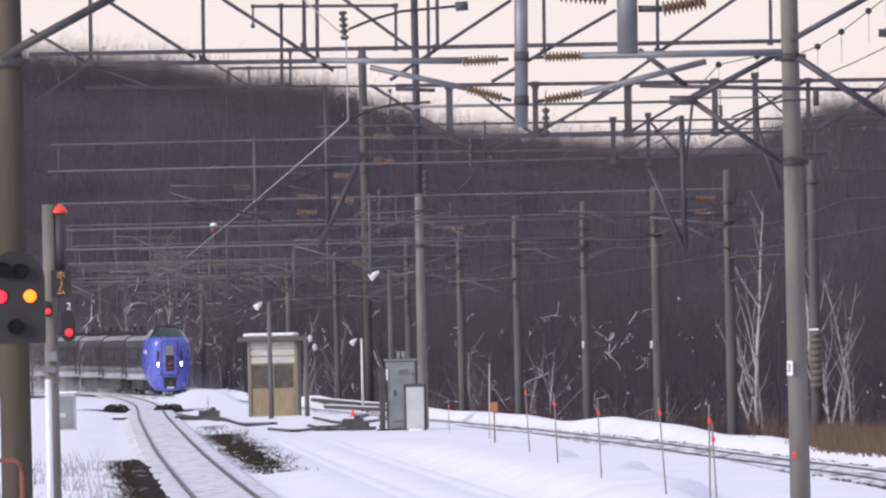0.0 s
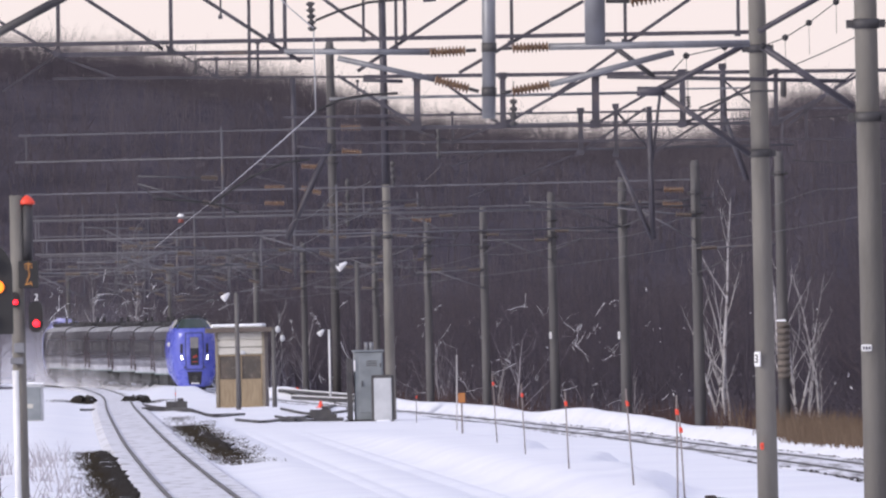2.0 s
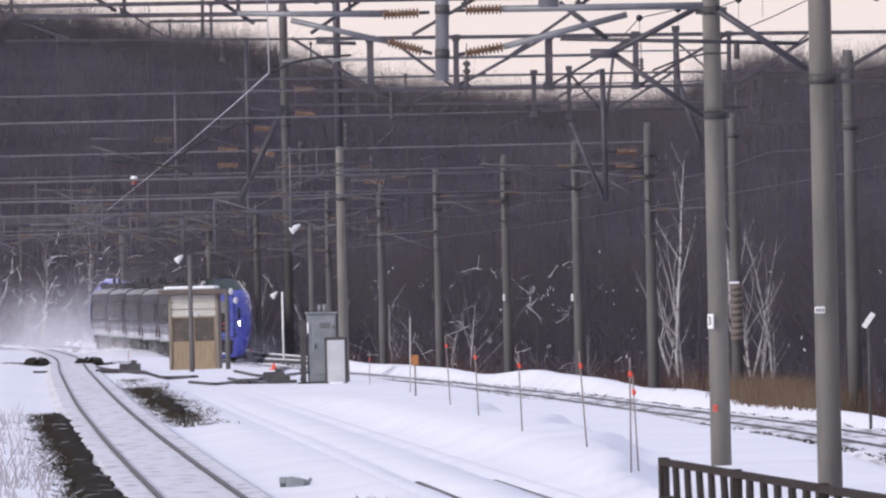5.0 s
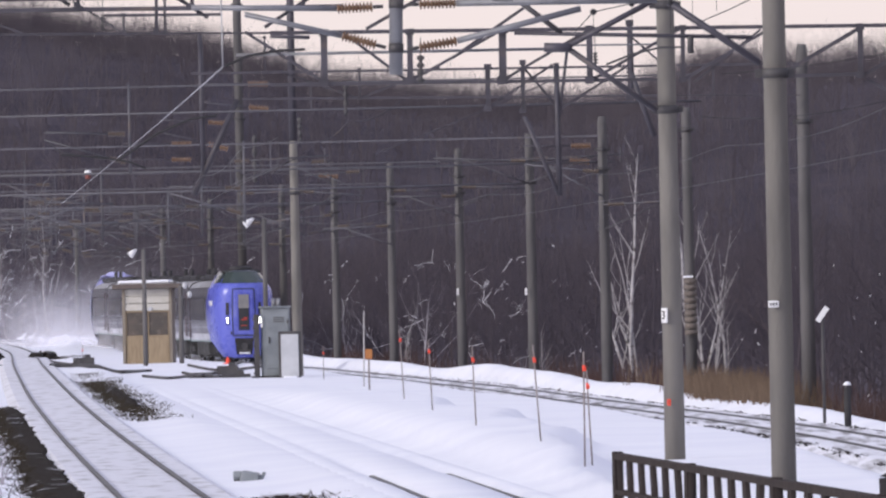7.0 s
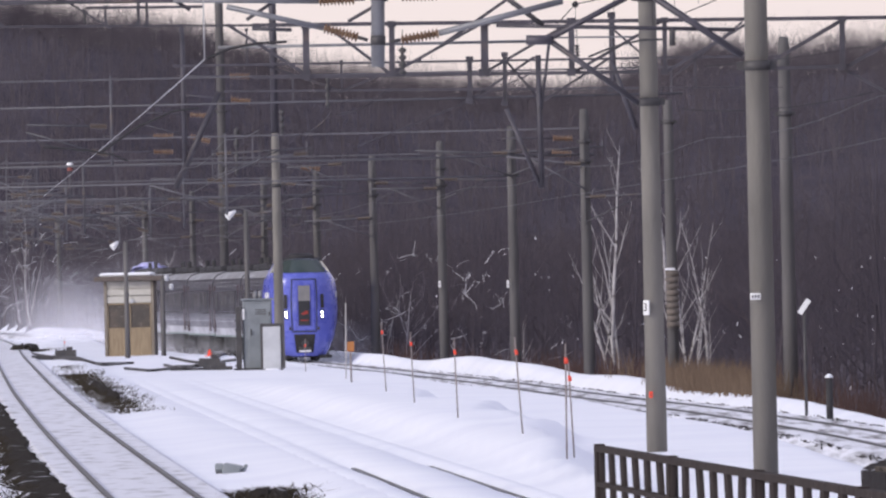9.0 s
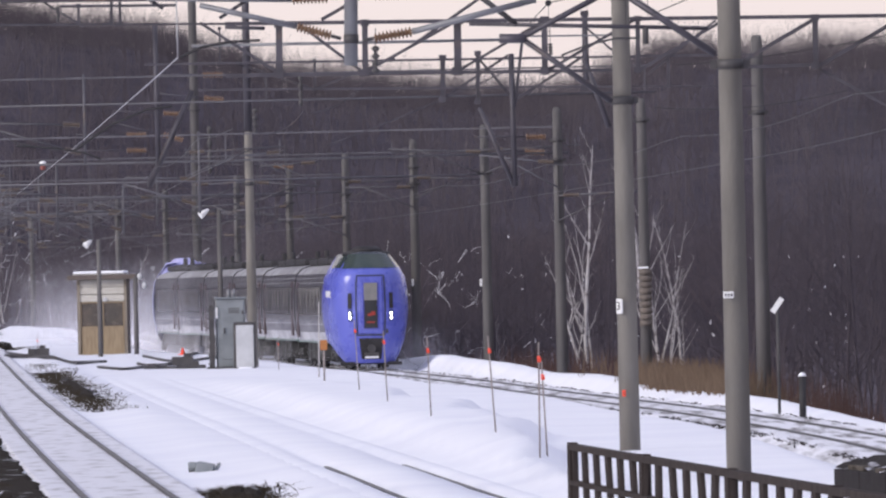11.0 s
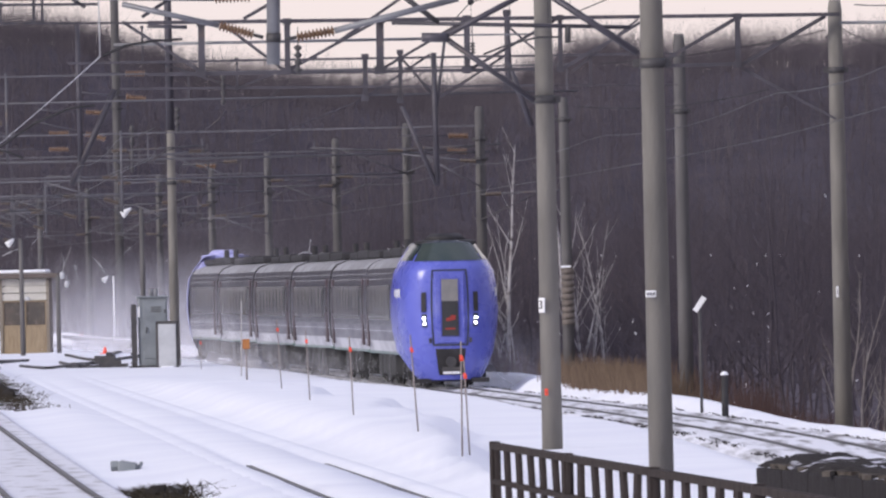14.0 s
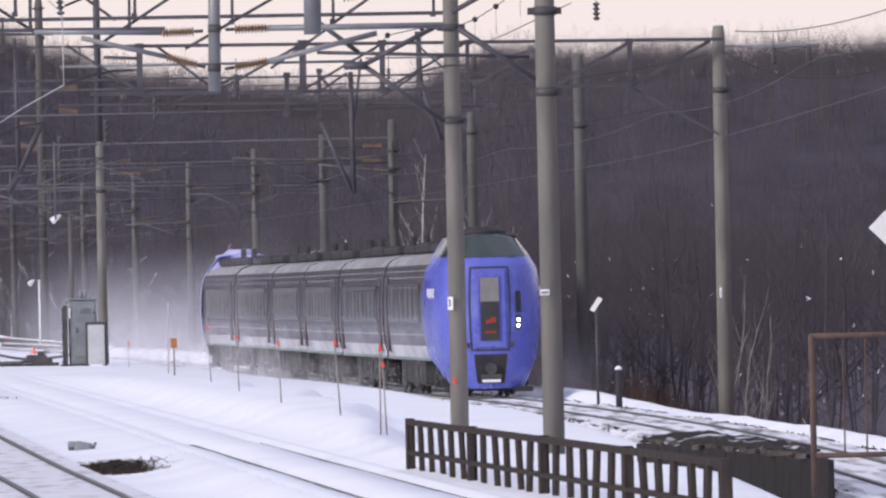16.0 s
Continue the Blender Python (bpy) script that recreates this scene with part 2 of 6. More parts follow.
def tube(bm, p, q, r0, r1=None, n=8, caps=True):
    p, q = Vector(p), Vector(q)
    r1 = r0 if r1 is None else r1
    w = (q - p).normalized()
    u = w.orthogonal().normalized()
    v = w.cross(u)
    rings = []
    for c, r in ((p, r0), (q, r1)):
        rings.append([bm.verts.new(c + u * (r * math.cos(2 * math.pi * i / n)) + v * (r * math.sin(2 * math.pi * i / n))) for i in range(n)])
    for i in range(n):
        f = bm.faces.new((rings[0][i], rings[0][(i + 1) % n], rings[1][(i + 1) % n], rings[1][i]))
        f.smooth = n > 5
    if caps:
        bm.faces.new(rings[0][::-1])
        bm.faces.new(rings[1])


def lathe(bm, p, q, profile, n=10):
    """Rings of (share of the way from p to q, radius)."""
    p, q = Vector(p), Vector(q)
    w = (q - p).normalized()
    u = w.orthogonal().normalized()
    v = w.cross(u)
    last = None
    for k, r in profile:
        c = p.lerp(q, k)
        ring = [bm.verts.new(c + u * (r * math.cos(2 * math.pi * i / n)) + v * (r * math.sin(2 * math.pi * i / n))) for i in range(n)]
        if last:
            for i in range(n):
                f = bm.faces.new((last[i], last[(i + 1) % n], ring[(i + 1) % n], ring[i]))
                f.smooth = True
        else:
            bm.faces.new(ring[::-1])
        last = ring
    bm.faces.new(last)


def bar(bm, p, q, w=0.07, h=0.07):
    """A square bar between two points."""
    p, q = Vector(p), Vector(q)
    d = q - p
    box(bm, (p + q) / 2, (w, d.length, h), d.to_track_quat("Y", "Z").to_matrix().to_4x4())


def polytube(bm, pts, r, n=5):
    pts = [Vector(p) for p in pts]
    last = None
    for i, p in enumerate(pts):
        w = (pts[min(i + 1, len(pts) - 1)] - pts[max(i - 1, 0)]).normalized()
        u = w.cross(Vector((0, 0, 1)))
        u = (u if u.length > 0.01 else Vector((1, 0, 0))).normalized()
        v = u.cross(w)
        rr = r[i] if isinstance(r, (list, tuple)) else r
        ring = [bm.verts.new(p + u * (rr * math.cos(2 * math.pi * k / n)) + v * (rr * math.sin(2 * math.pi * k / n))) for k in range(n)]
        if last:
            for k in range(n):
                bm.faces.new((last[k], last[(k + 1) % n], ring[(k + 1) % n], ring[k])).smooth = True
        last = ring


def mesh_of(bm, name, material, bevel=0.0):
    if bevel:
        bmesh.ops.bevel(bm, geom=bm.edges[:], offset=bevel, segments=1, affect="EDGES")
    bmesh.ops.recalc_face_normals(bm, faces=bm.faces[:])
    me = bpy.data.meshes.new(name)
    bm.to_mesh(me)
    bm.free()
    for m in (material if isinstance(material, (list, tuple)) else [material]):
        me.materials.append(m)
    return me


def part(name, bm, material, parent, label="", bevel=0.0):
    ob = new(name, mesh_of(bm, name, material, bevel))
    ob.parent = parent
    if label:
        tagged(ob, label)
    return ob


def thing(name, at, label, category, group="", kind="", rz=0.0):
    ob = new(name)
    ob.empty_display_size = 0.2
    ob.matrix_basis = pose(*at, 0, 0, rz)
    return tagged(ob, label, category, group, kind)


def single(name, bm, material, label, category, group="", kind="", at=(0, 0, 0), bevel=0.0):
    ob = new(name, mesh_of(bm, name, material, bevel))
    ob.matrix_basis = pose(*at)
    return tagged(ob, label, category, group, kind)


# ---- plan: three tracks, x across and y ahead ----
def spline(table, y):
    k = 1
    while k < len(table) - 1 and table[k][0] < y:
        k += 1

    def slope(i):
        a, b = table[max(i - 1, 0)], table[min(i + 1, len(table) - 1)]
        return (b[1] - a[1]) / (b[0] - a[0])

    (y0, x0), (y1, x1) = table[k - 1], table[k]
    h = y1 - y0
    t = (y - y0) / h
    m0, m1 = slope(k - 1) * h, slope(k) * h
    if t > 1:
        return x1 + (y - y1) * slope(k)
    return (2 * t**3 - 3 * t**2 + 1) * x0 + (t**3 - 2 * t**2 + t) * m0 + (-2 * t**3 + 3 * t**2) * x1 + (t**3 - t**2) * m1


MAIN = [(-60, 7.2), (60, 7.2), (120, 6.9), (158, 6.3), (197, 5.1), (240, 2.9), (284, 0.0), (335, -3.3), (425, -11.2), (476, -16.0),
        (560, -24.0), (617, -29.5), (655, -34.0), (720, -43.0), (800, -56.0), (900, -78.0), (1000, -104.0)]


def main_x(y):
    return spline(MAIN, y)


LEFT = [(-80, -6.5), (20, -2.2), (60, -1.9), (100, -3.2), (138, -5.6), (178, -8.15), (217, -10.55), (274, -14.0), (392, -20.8), (547, -29.6), (700, -40.0), (900, -56.0)]
LEFT_RISE = [(-80, -0.1), (100, -0.1), (143, -0.02), (178, 0.07), (217, 0.14), (274, 0.28), (392, 0.44), (547, 0.50), (700, 0.60), (900, 0.8)]


def left_x(y):
    return spline(LEFT, y)


def mid_x(y):
    return -2.36 - 0.0580 * (y - 146)


RISE = [(-60, 0.0), (300, 0.0), (425, 0.20), (476, 0.28), (560, 0.50), (617, 0.72), (655, 0.88), (760, 1.30), (1000, 2.2)]


def rise(y):
    """The yard climbs gently with distance."""
    return spline(RISE, y)


def main_z(y):
    return -0.28 + rise(y)


def left_z(y):
    return spline(LEFT_RISE, y)


def mid_z(y):
    return rise(y)


# ---- ground: one sheet ----
def smooth(a, b, x):
    t = min(max((x - a) / (b - a), 0), 1)
    return t * t * (3 - 2 * t)


RIDGE = [(-300, 95), (60, 100), (300, 115), (420, 140), (560, 152), (700, 190), (800, 225), (1000, 250), (1300, 262), (1420, 218), (1500, 186), (1600, 190), (1660, 200), (1740, 188), (1850, 186), (1950, 182), (2050, 182), (2200, 178), (2400, 168), (2700, 155)]


def ridge_z(x, y):
    """Height of the hill's crest on the bearing of (x, y)."""
    bearing = 1279 + x / y * FOCAL
    return place(bearing, spline(RIDGE, bearing) + 44, 950).z


def ground_z(x, y):
    n1 = noise.noise((x * 0.12, y * 0.03, 0.0))
    n2 = noise.noise((x * 0.5, y * 0.12, 3.0))
    off = x - main_x(y)
    lx = left_x(y)
    west = 1 - smooth(lx + 1.5, max(lx + 4.5, mid_x(y) - 0.5), x)
    base = (0.05 + rise(min(y, 760))) * (1 - west) + (left_z(min(y, 760)) - 0.03) * west
    east = smooth(0.0, 1.5, off)
    base = base * (1 - east) + (main_z(min(y, 760)) - 0.10) * east
    z = base + 0.07 * n1 * (1 - 0.6 * east) + 0.015 * n2
    # cutting of the main track, a snow heap on its near side, a bank on its far side
    far = smooth(200, 275, y)
    lip = -6.6 + 0.9 * noise.noise((y * 0.06, 2.0, 0.0)) + 0.4 * noise.noise((y * 0.3, 4.0, 0.0))
    bank = 0.33 * (1 - smooth(lip - 0.25, lip + 0.35, off)) * smooth(mid_x(y) + 0.8, mid_x(y) + 2.2, x) * (1 - smooth(230, 330, y))
    bank += 0.40 * (0.22 + 0.78 * smooth(225, 330, y)) * math.exp(-(((off - 1.95 - 0.65 * far) / (0.45 + 0.35 * far)) ** 2)) * (1.0 + 0.8 * n1 + 0.5 * noise.noise((y * 0.02, 11.0, 0.0)))
    cut = 1 - smooth(1.7, 3.2 if off < 0 else 2.3, abs(off))
    bank += 0.10 * math.exp(-(((off - lip) / 0.7) ** 2)) * noise.noise((x * 1.6, y * 0.45, 8.0)) * (1 - smooth(200, 260, y))
    z += bank
    z = z * (1 - cut) + (main_z(y) - 0.16) * cut
    z -= 2.3 * smooth(2.15 + 0.55 * far, 5.9 + 0.5 * far, off) * (1 - smooth(600, 700, y))
    offl = abs(x - left_x(y))
    cutl = 1 - smooth(1.3, 2.6, offl)
    z = z * (1 - cutl) + (left_z(y) - 0.14) * cutl
    flat = 1 - smooth(0.9, 1.7, abs(x - mid_x(y)))
    z = z * (1 - flat) + (0.04 - 0.11 * (1 - smooth(0.60, 0.95, abs(x - mid_x(y)))) * (1 - smooth(300, 325, y)) + rise(y)) * flat
    # hollow in front of the old abutment wall
    if 98 < y < 140:
        wall = 3.45 + 0.106 * (132 - y)
        z -= 0.40 * smooth(wall - 1.3, wall - 0.3, x) * (1 - smooth(wall, wall + 0.6, x)) * smooth(98, 104, y) * (1 - smooth(132, 138, y))
    # hill
    if y > 770:
        up = smooth(770, 950, y) if y < 950 else 1.0
        z = z * (1 - up) + ridge_z(x, y) * up + 3.0 * up * (1 - up) * noise.noise((x * 0.02, y * 0.02, 7.0))
    return z


def axis(stretches):
    out = []
    for a, b, step in stretches:
        n = max(1, round((b - a) / step))
        out += [a + (b - a) * i / n for i in range(n)]
    return out + [stretches[-1][1]]


def build_ground():
    xs = axis([(-2600, -300, 460), (-300, -120, 45), (-120, -60, 4), (-60, -30, 1.0), (-30, 14, 0.2), (14, 40, 2), (40, 120, 8), (120, 300, 45), (300, 2600, 460)])
    ys = axis([(-2000, -100, 400), (-100, 60, 16), (60, 330, 2.2), (330, 700, 4), (700, 1000, 12), (1000, 1500, 70), (1500, 3000, 500)])
    verts, faces = [], []
    for y in ys:
        for x in xs:
            verts.append((x, y, ground_z(x, y) if -120 < y < 1500 else (30.0 if y >= 1500 else 0.0)))
    w = len(xs)
    kinds = []
    for j in range(len(ys) - 1):
        for i in range(w - 1):
            faces.append((j * w + i, j * w + i + 1, (j + 1) * w + i + 1, (j + 1) * w + i))
            x, y = (xs[i] + xs[i + 1]) / 2, (ys[j] + ys[j + 1]) / 2
            off = x - main_x(y)
            edge = 2.0 + 0.45 * smooth(200, 275, y) + (0.2 + 0.25 * smooth(200, 275, y)) * noise.noise((y * 0.05, 0, 1))
            kinds.append(1 if (off > edge or (y > 670 and abs(off) > 3 and abs(x - left_x(y)) > 2.2) or y > 740) and y > -100 else 0)
            if kinds[-1] and y > 765:
                kinds[-1] = 2
    me = bpy.data.meshes.new("ground")
    me.from_pydata(verts, [], faces)
    me.materials.append(SNOW)
    me.materials.append(LITTER)
    me.materials.append(HILL)
    me.polygons.foreach_set("material_index", kinds)
    me.polygons.foreach_set("use_smooth", [True] * len(faces))
    tagged(new("ground", me), "snow-covered railway yard ground rising to a wooded hill", "ground", kind="structure")


build_ground()


def snow_bank():
    """A smooth ploughed bank of snow along the far side of the main line."""
    verts, faces = [], []
    n = 200
    for j in range(n + 1):
        y = 100 + 480 * j / n
        out = 2.2 + 0.95 * smooth(200, 275, y) + 0.35 * noise.noise((y * 0.05, 0, 1)) + 0.12 * noise.noise((y * 0.4, 5, 1))
        for i in range(13):
            u = 1.75 + (out - 1.75) * i / 12
            x = main_x(y) + u
            verts.append((x, y, ground_z(x, y) + (-0.08 if i in (0, 12) else 0.03) + 0.015 * noise.noise((x * 1.5, y * 0.6, 3))))
        if j:
            b = (j - 1) * 13
            faces += [(b + i, b + i + 1, b + i + 14, b + i + 13) for i in range(12)]
    me = bpy.data.meshes.new("snow_bank")
    me.from_pydata(verts, [], faces)
    me.polygons.foreach_set("use_smooth", [True] * len(faces))
    me.materials.append(SNOW)
    tagged(new("snow_bank", me), "smooth ploughed snow bank along the main line", "snow", kind="structure")


snow_bank()


def strip(name, xf, y0, y1, half, z, lift, material, label, step=4.0, wobble=0.0):
    verts, faces = [], []
    n = int((y1 - y0) / step)
    for j in range(n + 1):
        y = y0 + (y1 - y0) * j / n
        for k, s in enumerate((-1, -0.8, 0.8, 1)):
            w = half * s + wobble * noise.noise((y * 0.2, k * 3.1, 5.0))
            verts.append((xf(y) + w, y, z(y) + lift - (0.12 if abs(s) == 1 else 0.0)))
        if j:
            b = (j - 1) * 4
            faces += [(b + k, b + k + 1, b + k + 5, b + k + 4) for k in range(3)]
    me = bpy.data.meshes.new(name)
    me.from_pydata(verts, [], faces)
    me.materials.append(material)
    return tagged(new(name, me), label, "trackbed", kind="structure")


def track(xf, y0, y1, z, label, sleepers=True, lift=0.0):
    t = thing("railway_track", (xf(y0), y0, z(y0)), label, "railway track", "tracks of the yard")
    inv = Matrix.Translation((-xf(y0), -y0, -z(y0)))
    for side in (-0.545, 0.545):
        bm = bmesh.new()
        n = int((y1 - y0) / 5)
        last = None
        for j in range(n + 1):
            y = y0 + (y1 - y0) * j / n
            x = xf(y) + side
            ring = [bm.verts.new(inv @ Vector((x + a, y, z(y) + b + lift))) for a, b in ((-0.06, -0.15), (-0.012, -0.12), (-0.034, -0.035), (-0.034, 0), (0.034, 0), (0.034, -0.035), (0.012, -0.12), (0.06, -0.15))]
            if last:
                for k in range(8):
                    bm.faces.new((last[k], last[(k + 1) % 8], ring[(k + 1) % 8], ring[k]))
            last = ring
        part("rail", bm, RAIL, t)
    if sleepers:
        bm = bmesh.new()
        y = y0
        while y < min(y1, y0 + 420):
            box(bm, inv @ Vector((xf(y), y, z(y) - 0.19)), (2.1, 0.22, 0.12), Matrix.Rotation(0.06, 4, "Z"))
            y += 0.62
        ob = part("sleeper_row", bm, SLEEPER, t, "dark sleepers half buried in snow")
        tagged(ob, kind="stuff")
    return t


strip("trackbed_main", main_x, 60, 860, 1.55, main_z, -0.035, DUSTY, "snow-dusted ballast of the main line")
strip("trackbed_side", left_x, 60, 760, 1.15, left_z, -0.035, DUSTY_SIDE, "snow-dusted ballast of the side line")
track(main_x, 60, 900, main_z, "main line with steel rails and snow between them")
track(left_x, 60, 740, left_z, "side line with rails standing out of the snow")
track(mid_x, 60, 152, mid_z, "siding almost buried in the snow", False, 0.012)


def siding_snow():
    """Snow over the siding with a shallow groove above each rail."""
    profile = ((-1.15, -0.04), (-0.95, 0.035), (-0.70, 0.05), (-0.60, 0.0), (-0.49, 0.0), (-0.40, 0.05), (0.0, 0.06), (0.40, 0.05), (0.49, 0.0), (0.60, 0.0), (0.70, 0.05), (0.95, 0.035), (1.15, -0.04))
    verts, faces = [], []
    w = len(profile)
    ys = [60 + 1.5 * j for j in range(177)]
    for j, y in enumerate(ys):
        deep = 0.40 + 0.75 * (1 - smooth(132, 185, y)) - 0.3 * smooth(260, 320, y)
        for u, z in profile:
            groove = z if abs(abs(u) - 0.545) > 0.1 else 0.05 - 0.075 * deep
            drift = 0.018 * noise.noise((u * 0.8, y * 0.08, 6.0)) + 0.010 * noise.noise((u * 3.0, y * 0.5, 2.0))
            verts.append((mid_x(y) + u, y, rise(y) + groove + (drift if abs(u) < 0.9 else 0)))
        if j:
            b = (j - 1) * w
            faces += [(b + k, b + k + 1, b + k + w + 1, b + k + w) for k in range(w - 1)]
    me = bpy.data.meshes.new("siding_snow")
    me.from_pydata(verts, [], faces)
    me.polygons.foreach_set("use_smooth", [True] * len(faces))
    me.materials.append(SNOW)
    tagged(new("siding_snow", me), "snow lying over the siding with two wheel grooves", "snow", kind="structure")


siding_snow()


def patch(x, y, rx, ry, z, seed, material=None, label="bare dark ballast patch in the snow", tall=1.0):
    """A low ragged heap of stones."""
    rng = random.Random(seed)
    bm = bmesh.new()
    c = bm.verts.new((0, 0, 0.05 * tall))
    rings = []
    for k, h in ((0.35, 0.05), (0.7, 0.04), (0.9, 0.015), (1.08, -0.10)):
        ring = []
        for i in range(26):
            a = 2 * math.pi * i / 26
            r = k * (0.75 + 0.5 * rng.random() * k)
            ring.append(bm.verts.new((rx * r * math.cos(a), ry * r * math.sin(a), h * (tall if h > 0 else 1.0) * (0.6 + 0.8 * rng.random()))))
        rings.append(ring)
    for i in range(26):
        bm.faces.new((c, rings[0][i], rings[0][(i + 1) % 26]))
        for a, b in zip(rings, rings[1:]):
            bm.faces.new((a[i], b[i], b[(i + 1) % 26], a[(i + 1) % 26]))
    ob = new("ballast_patch", mesh_of(bm, "ballast_patch", material or BALLAST))
    ob.matrix_basis = pose(x, y, z, 0, 0, 3.4)
    tagged(ob, label, "ballast", "bare patches beside the side line", "stuff")


def ground_hit(px, py):
    """Where the sight line (px, py) of the opening view meets the ground."""
    v = aim_dir(px, py)
    d = 90.0
    while d < 800 and EYE_Z + v.z * d > ground_z(v.x * d, d):
        d += 0.5
    return v.x * d, d, ground_z(v.x * d, d)


PATCHES = []
for k, (px, py, rx, ry) in enumerate(((206, 731, 0.80, 5), (297, 730, 0.95, 6), (735, 990, 0.36, 4))):
    x, d, z = ground_hit(px, py)
    PATCHES.append((x, d, rx, ry))
    patch(x, d, rx * 0.8, ry * 0.85, z + 0.03, k, EARTH, tall=5.5 if k < 2 else 1.6)
# a dark bare band beside the side line, broken once, and a shorter one across the rails
for k, (y0, y1, off, half) in enumerate(((114, 180, -1.22, 0.50), (174, 254, -1.16, 0.42), (250, 300, 1.76, 0.24))):
    n = 110
    verts, faces = [], []
    for j in range(n + 1):
        y = y0 + (y1 - y0) * j / n
        w = half * math.sqrt(max(0.02, 1 - (2 * j / n - 1) ** 4))
        for i in range(5):
            x = left_x(y) + off + w * (i / 2 - 1) * (0.75 + 0.8 * noise.noise((y * 0.28, i * 5.0, k)) + 0.55 * noise.noise((y * 0.9, i * 3.0, k))) + 0.12 * noise.noise((y * 0.12, 9.0, k))
            verts.append((x, y, ground_z(x, y) + (0.11 if 0 < i < 4 else -0.02) + 0.02 * noise.noise((x * 3, y, 2.0))))
        if j:
            b = (j - 1) * 5
            faces += [(b + i, b + i + 1, b + i + 6, b + i + 5) for i in range(4)]
    me = bpy.data.meshes.new("bare_band")
    me.from_pydata(verts, [], faces)
    me.materials.append(EARTH)
    tagged(new("bare_band", me), "bare dark earth band beside the side line", "ballast", "bare patches beside the side line", "stuff")

# loose dark stones along both edges of the main line
rs = random.Random(12)
bm = bmesh.new()
for _ in range(4200):
    y = rs.uniform(115, 380)
    if noise.noise((y * 0.11, 3.0, 1.0)) < -0.15:
        continue
    side = rs.choice((-1, -1, 1))
    x = main_x(y) + side * rs.gauss(1.26, 0.07)
    s = rs.uniform(0.008, 0.022)
    box(bm, (x, y, main_z(y) - 0.08 + rs.uniform(0, 0.06)), (s * 1.4, s * 9, s * 0.9), Euler((0.2 * rs.random(), rs.random(), 0.5 * rs.random())).to_matrix().to_4x4())
single("loose_ballast", bm, STONE, "loose dark ballast stones along the rails", "ballast", kind="stuff")

# ---- masts, gantries, wires ----
POLE_Z = -0.3


def mast(x, y, top, r0, r1, base=-0.6, material=None, label="weathered round concrete mast on the snow", collars=(), n=18):
    t = thing("catenary_mast", (x, y, base), label, "mast", "catenary masts")
    bm = bmesh.new()
    lathe(bm, (0, 0, 0), (0, 0, top - base), ((0, r0), (0.98, r1), (1.0, r1 * 0.8)), n)
    part("shaft", bm, material or CONCRETE, t)
    for z in collars:
        k = (z - base) / (top - base)
        r = r0 + (r1 - r0) * k
        bm = bmesh.new()
        tube(bm, (0, 0, z - base - 0.06), (0, 0, z - base + 0.06), r + 0.025, n=14)
        box(bm, (r + 0.05, 0, z - base), (0.10, 0.08, 0.10))
        box(bm, (-r - 0.05, 0, z - base), (0.10, 0.08, 0.10))
        part("collar", bm, STEEL_DARK, t, "dark steel clamp band")
    return t


def gantry(y, xl, xr, z0, depth=0.9, panel=2.0, lattice=True, chord=0.05, arms=(), steel=None, arm_material=None, label="galvanised steel lattice gantry carrying the overhead line"):
    """A lattice beam across the tracks from x=xl to x=xr with hangers and cantilever arms."""
    t = thing("gantry", (xl, y, z0), label, "gantry", "gantries over the tracks")
    steel = steel or STEEL
    L = xr - xl
    n = max(2, round(L / panel))
    bm = bmesh.new()
    tube(bm, (-0.3, 0, 0), (L + 0.3, 0, 0), chord, n=7)
    part("lower_chord", bm, steel, t)
    bm = bmesh.new()
    bar(bm, (-0.2, 0, depth), (L + 0.2, 0, depth), chord * 1.6, chord * 1.6)
    part("upper_chord", bm, steel, t)
    for i in range(n + 1):
        x = L * i / n
        bm = bmesh.new()
        bar(bm, (x, 0, 0), (x, 0, depth), chord * 1.2, chord * 1.2)
        part("post", bm, steel, t)
        if i < n and lattice:
            x2 = L * (i + 1) / n
            bm = bmesh.new()
            if i % 2:
                bar(bm, (x, 0, 0), (x2, 0, depth), chord * 1.1, chord * 0.9)
            else:
                bar(bm, (x, 0, depth), (x2, 0, 0), chord * 1.1, chord * 0.9)
            part("diagonal", bm, steel, t)
    for ax, side in arms:
        x = ax - xl
        bm = bmesh.new()
        tube(bm, (x, 0, depth + 0.1), (x, 0, -1.6), 0.035, n=8)
        part("drop_post", bm, steel, t)
        for h0, h1 in ((-0.55, -0.45), (-1.35, -0.65)):
            p, q = Vector((x, 0, h0)), Vector((x + side * 2.3, 0, h1))
            u = (q - p).normalized()
            bm = bmesh.new()
            prof = []
            for k in range(7):
                prof += [((k + 0.05) / 7, 0.035), ((k + 0.4) / 7, 0.085), ((k + 0.6) / 7, 0.085), ((k + 0.95) / 7, 0.035)]
            lathe(bm, p + u * 0.12, p + u * 0.58, prof, 8)
            part("insulator", bm, INSUL if y < 215 else INSUL_FAR, t, "brown ribbed porcelain insulator")
            bm = bmesh.new()
            tube(bm, p + u * 0.58, q, 0.026, n=6)
            part("arm", bm, arm_material or STEEL_PALE, t)
        bm = bmesh.new()
        polytube(bm, [(x + side * 2.2, 0, -0.72), (x + side * 1.9, 0, -0.98), (x + side * 1.3, 0, -1.10), (x + side * 0.7, 0, -1.22)], 0.018)
        part("registration_arm", bm, WIRE, t)
    return t


def on_main(px, off):
    """Distance at which the bearing px meets the line beside the main track."""
    lo, hi = 120.0, 800.0
    f = lambda d: (main_x(d) + off) - place(px, 700, d).x
    for _ in range(50):
        m = (lo + hi) / 2
        lo, hi = (m, hi) if f(lo) * f(m) > 0 else (lo, m)
    return lo


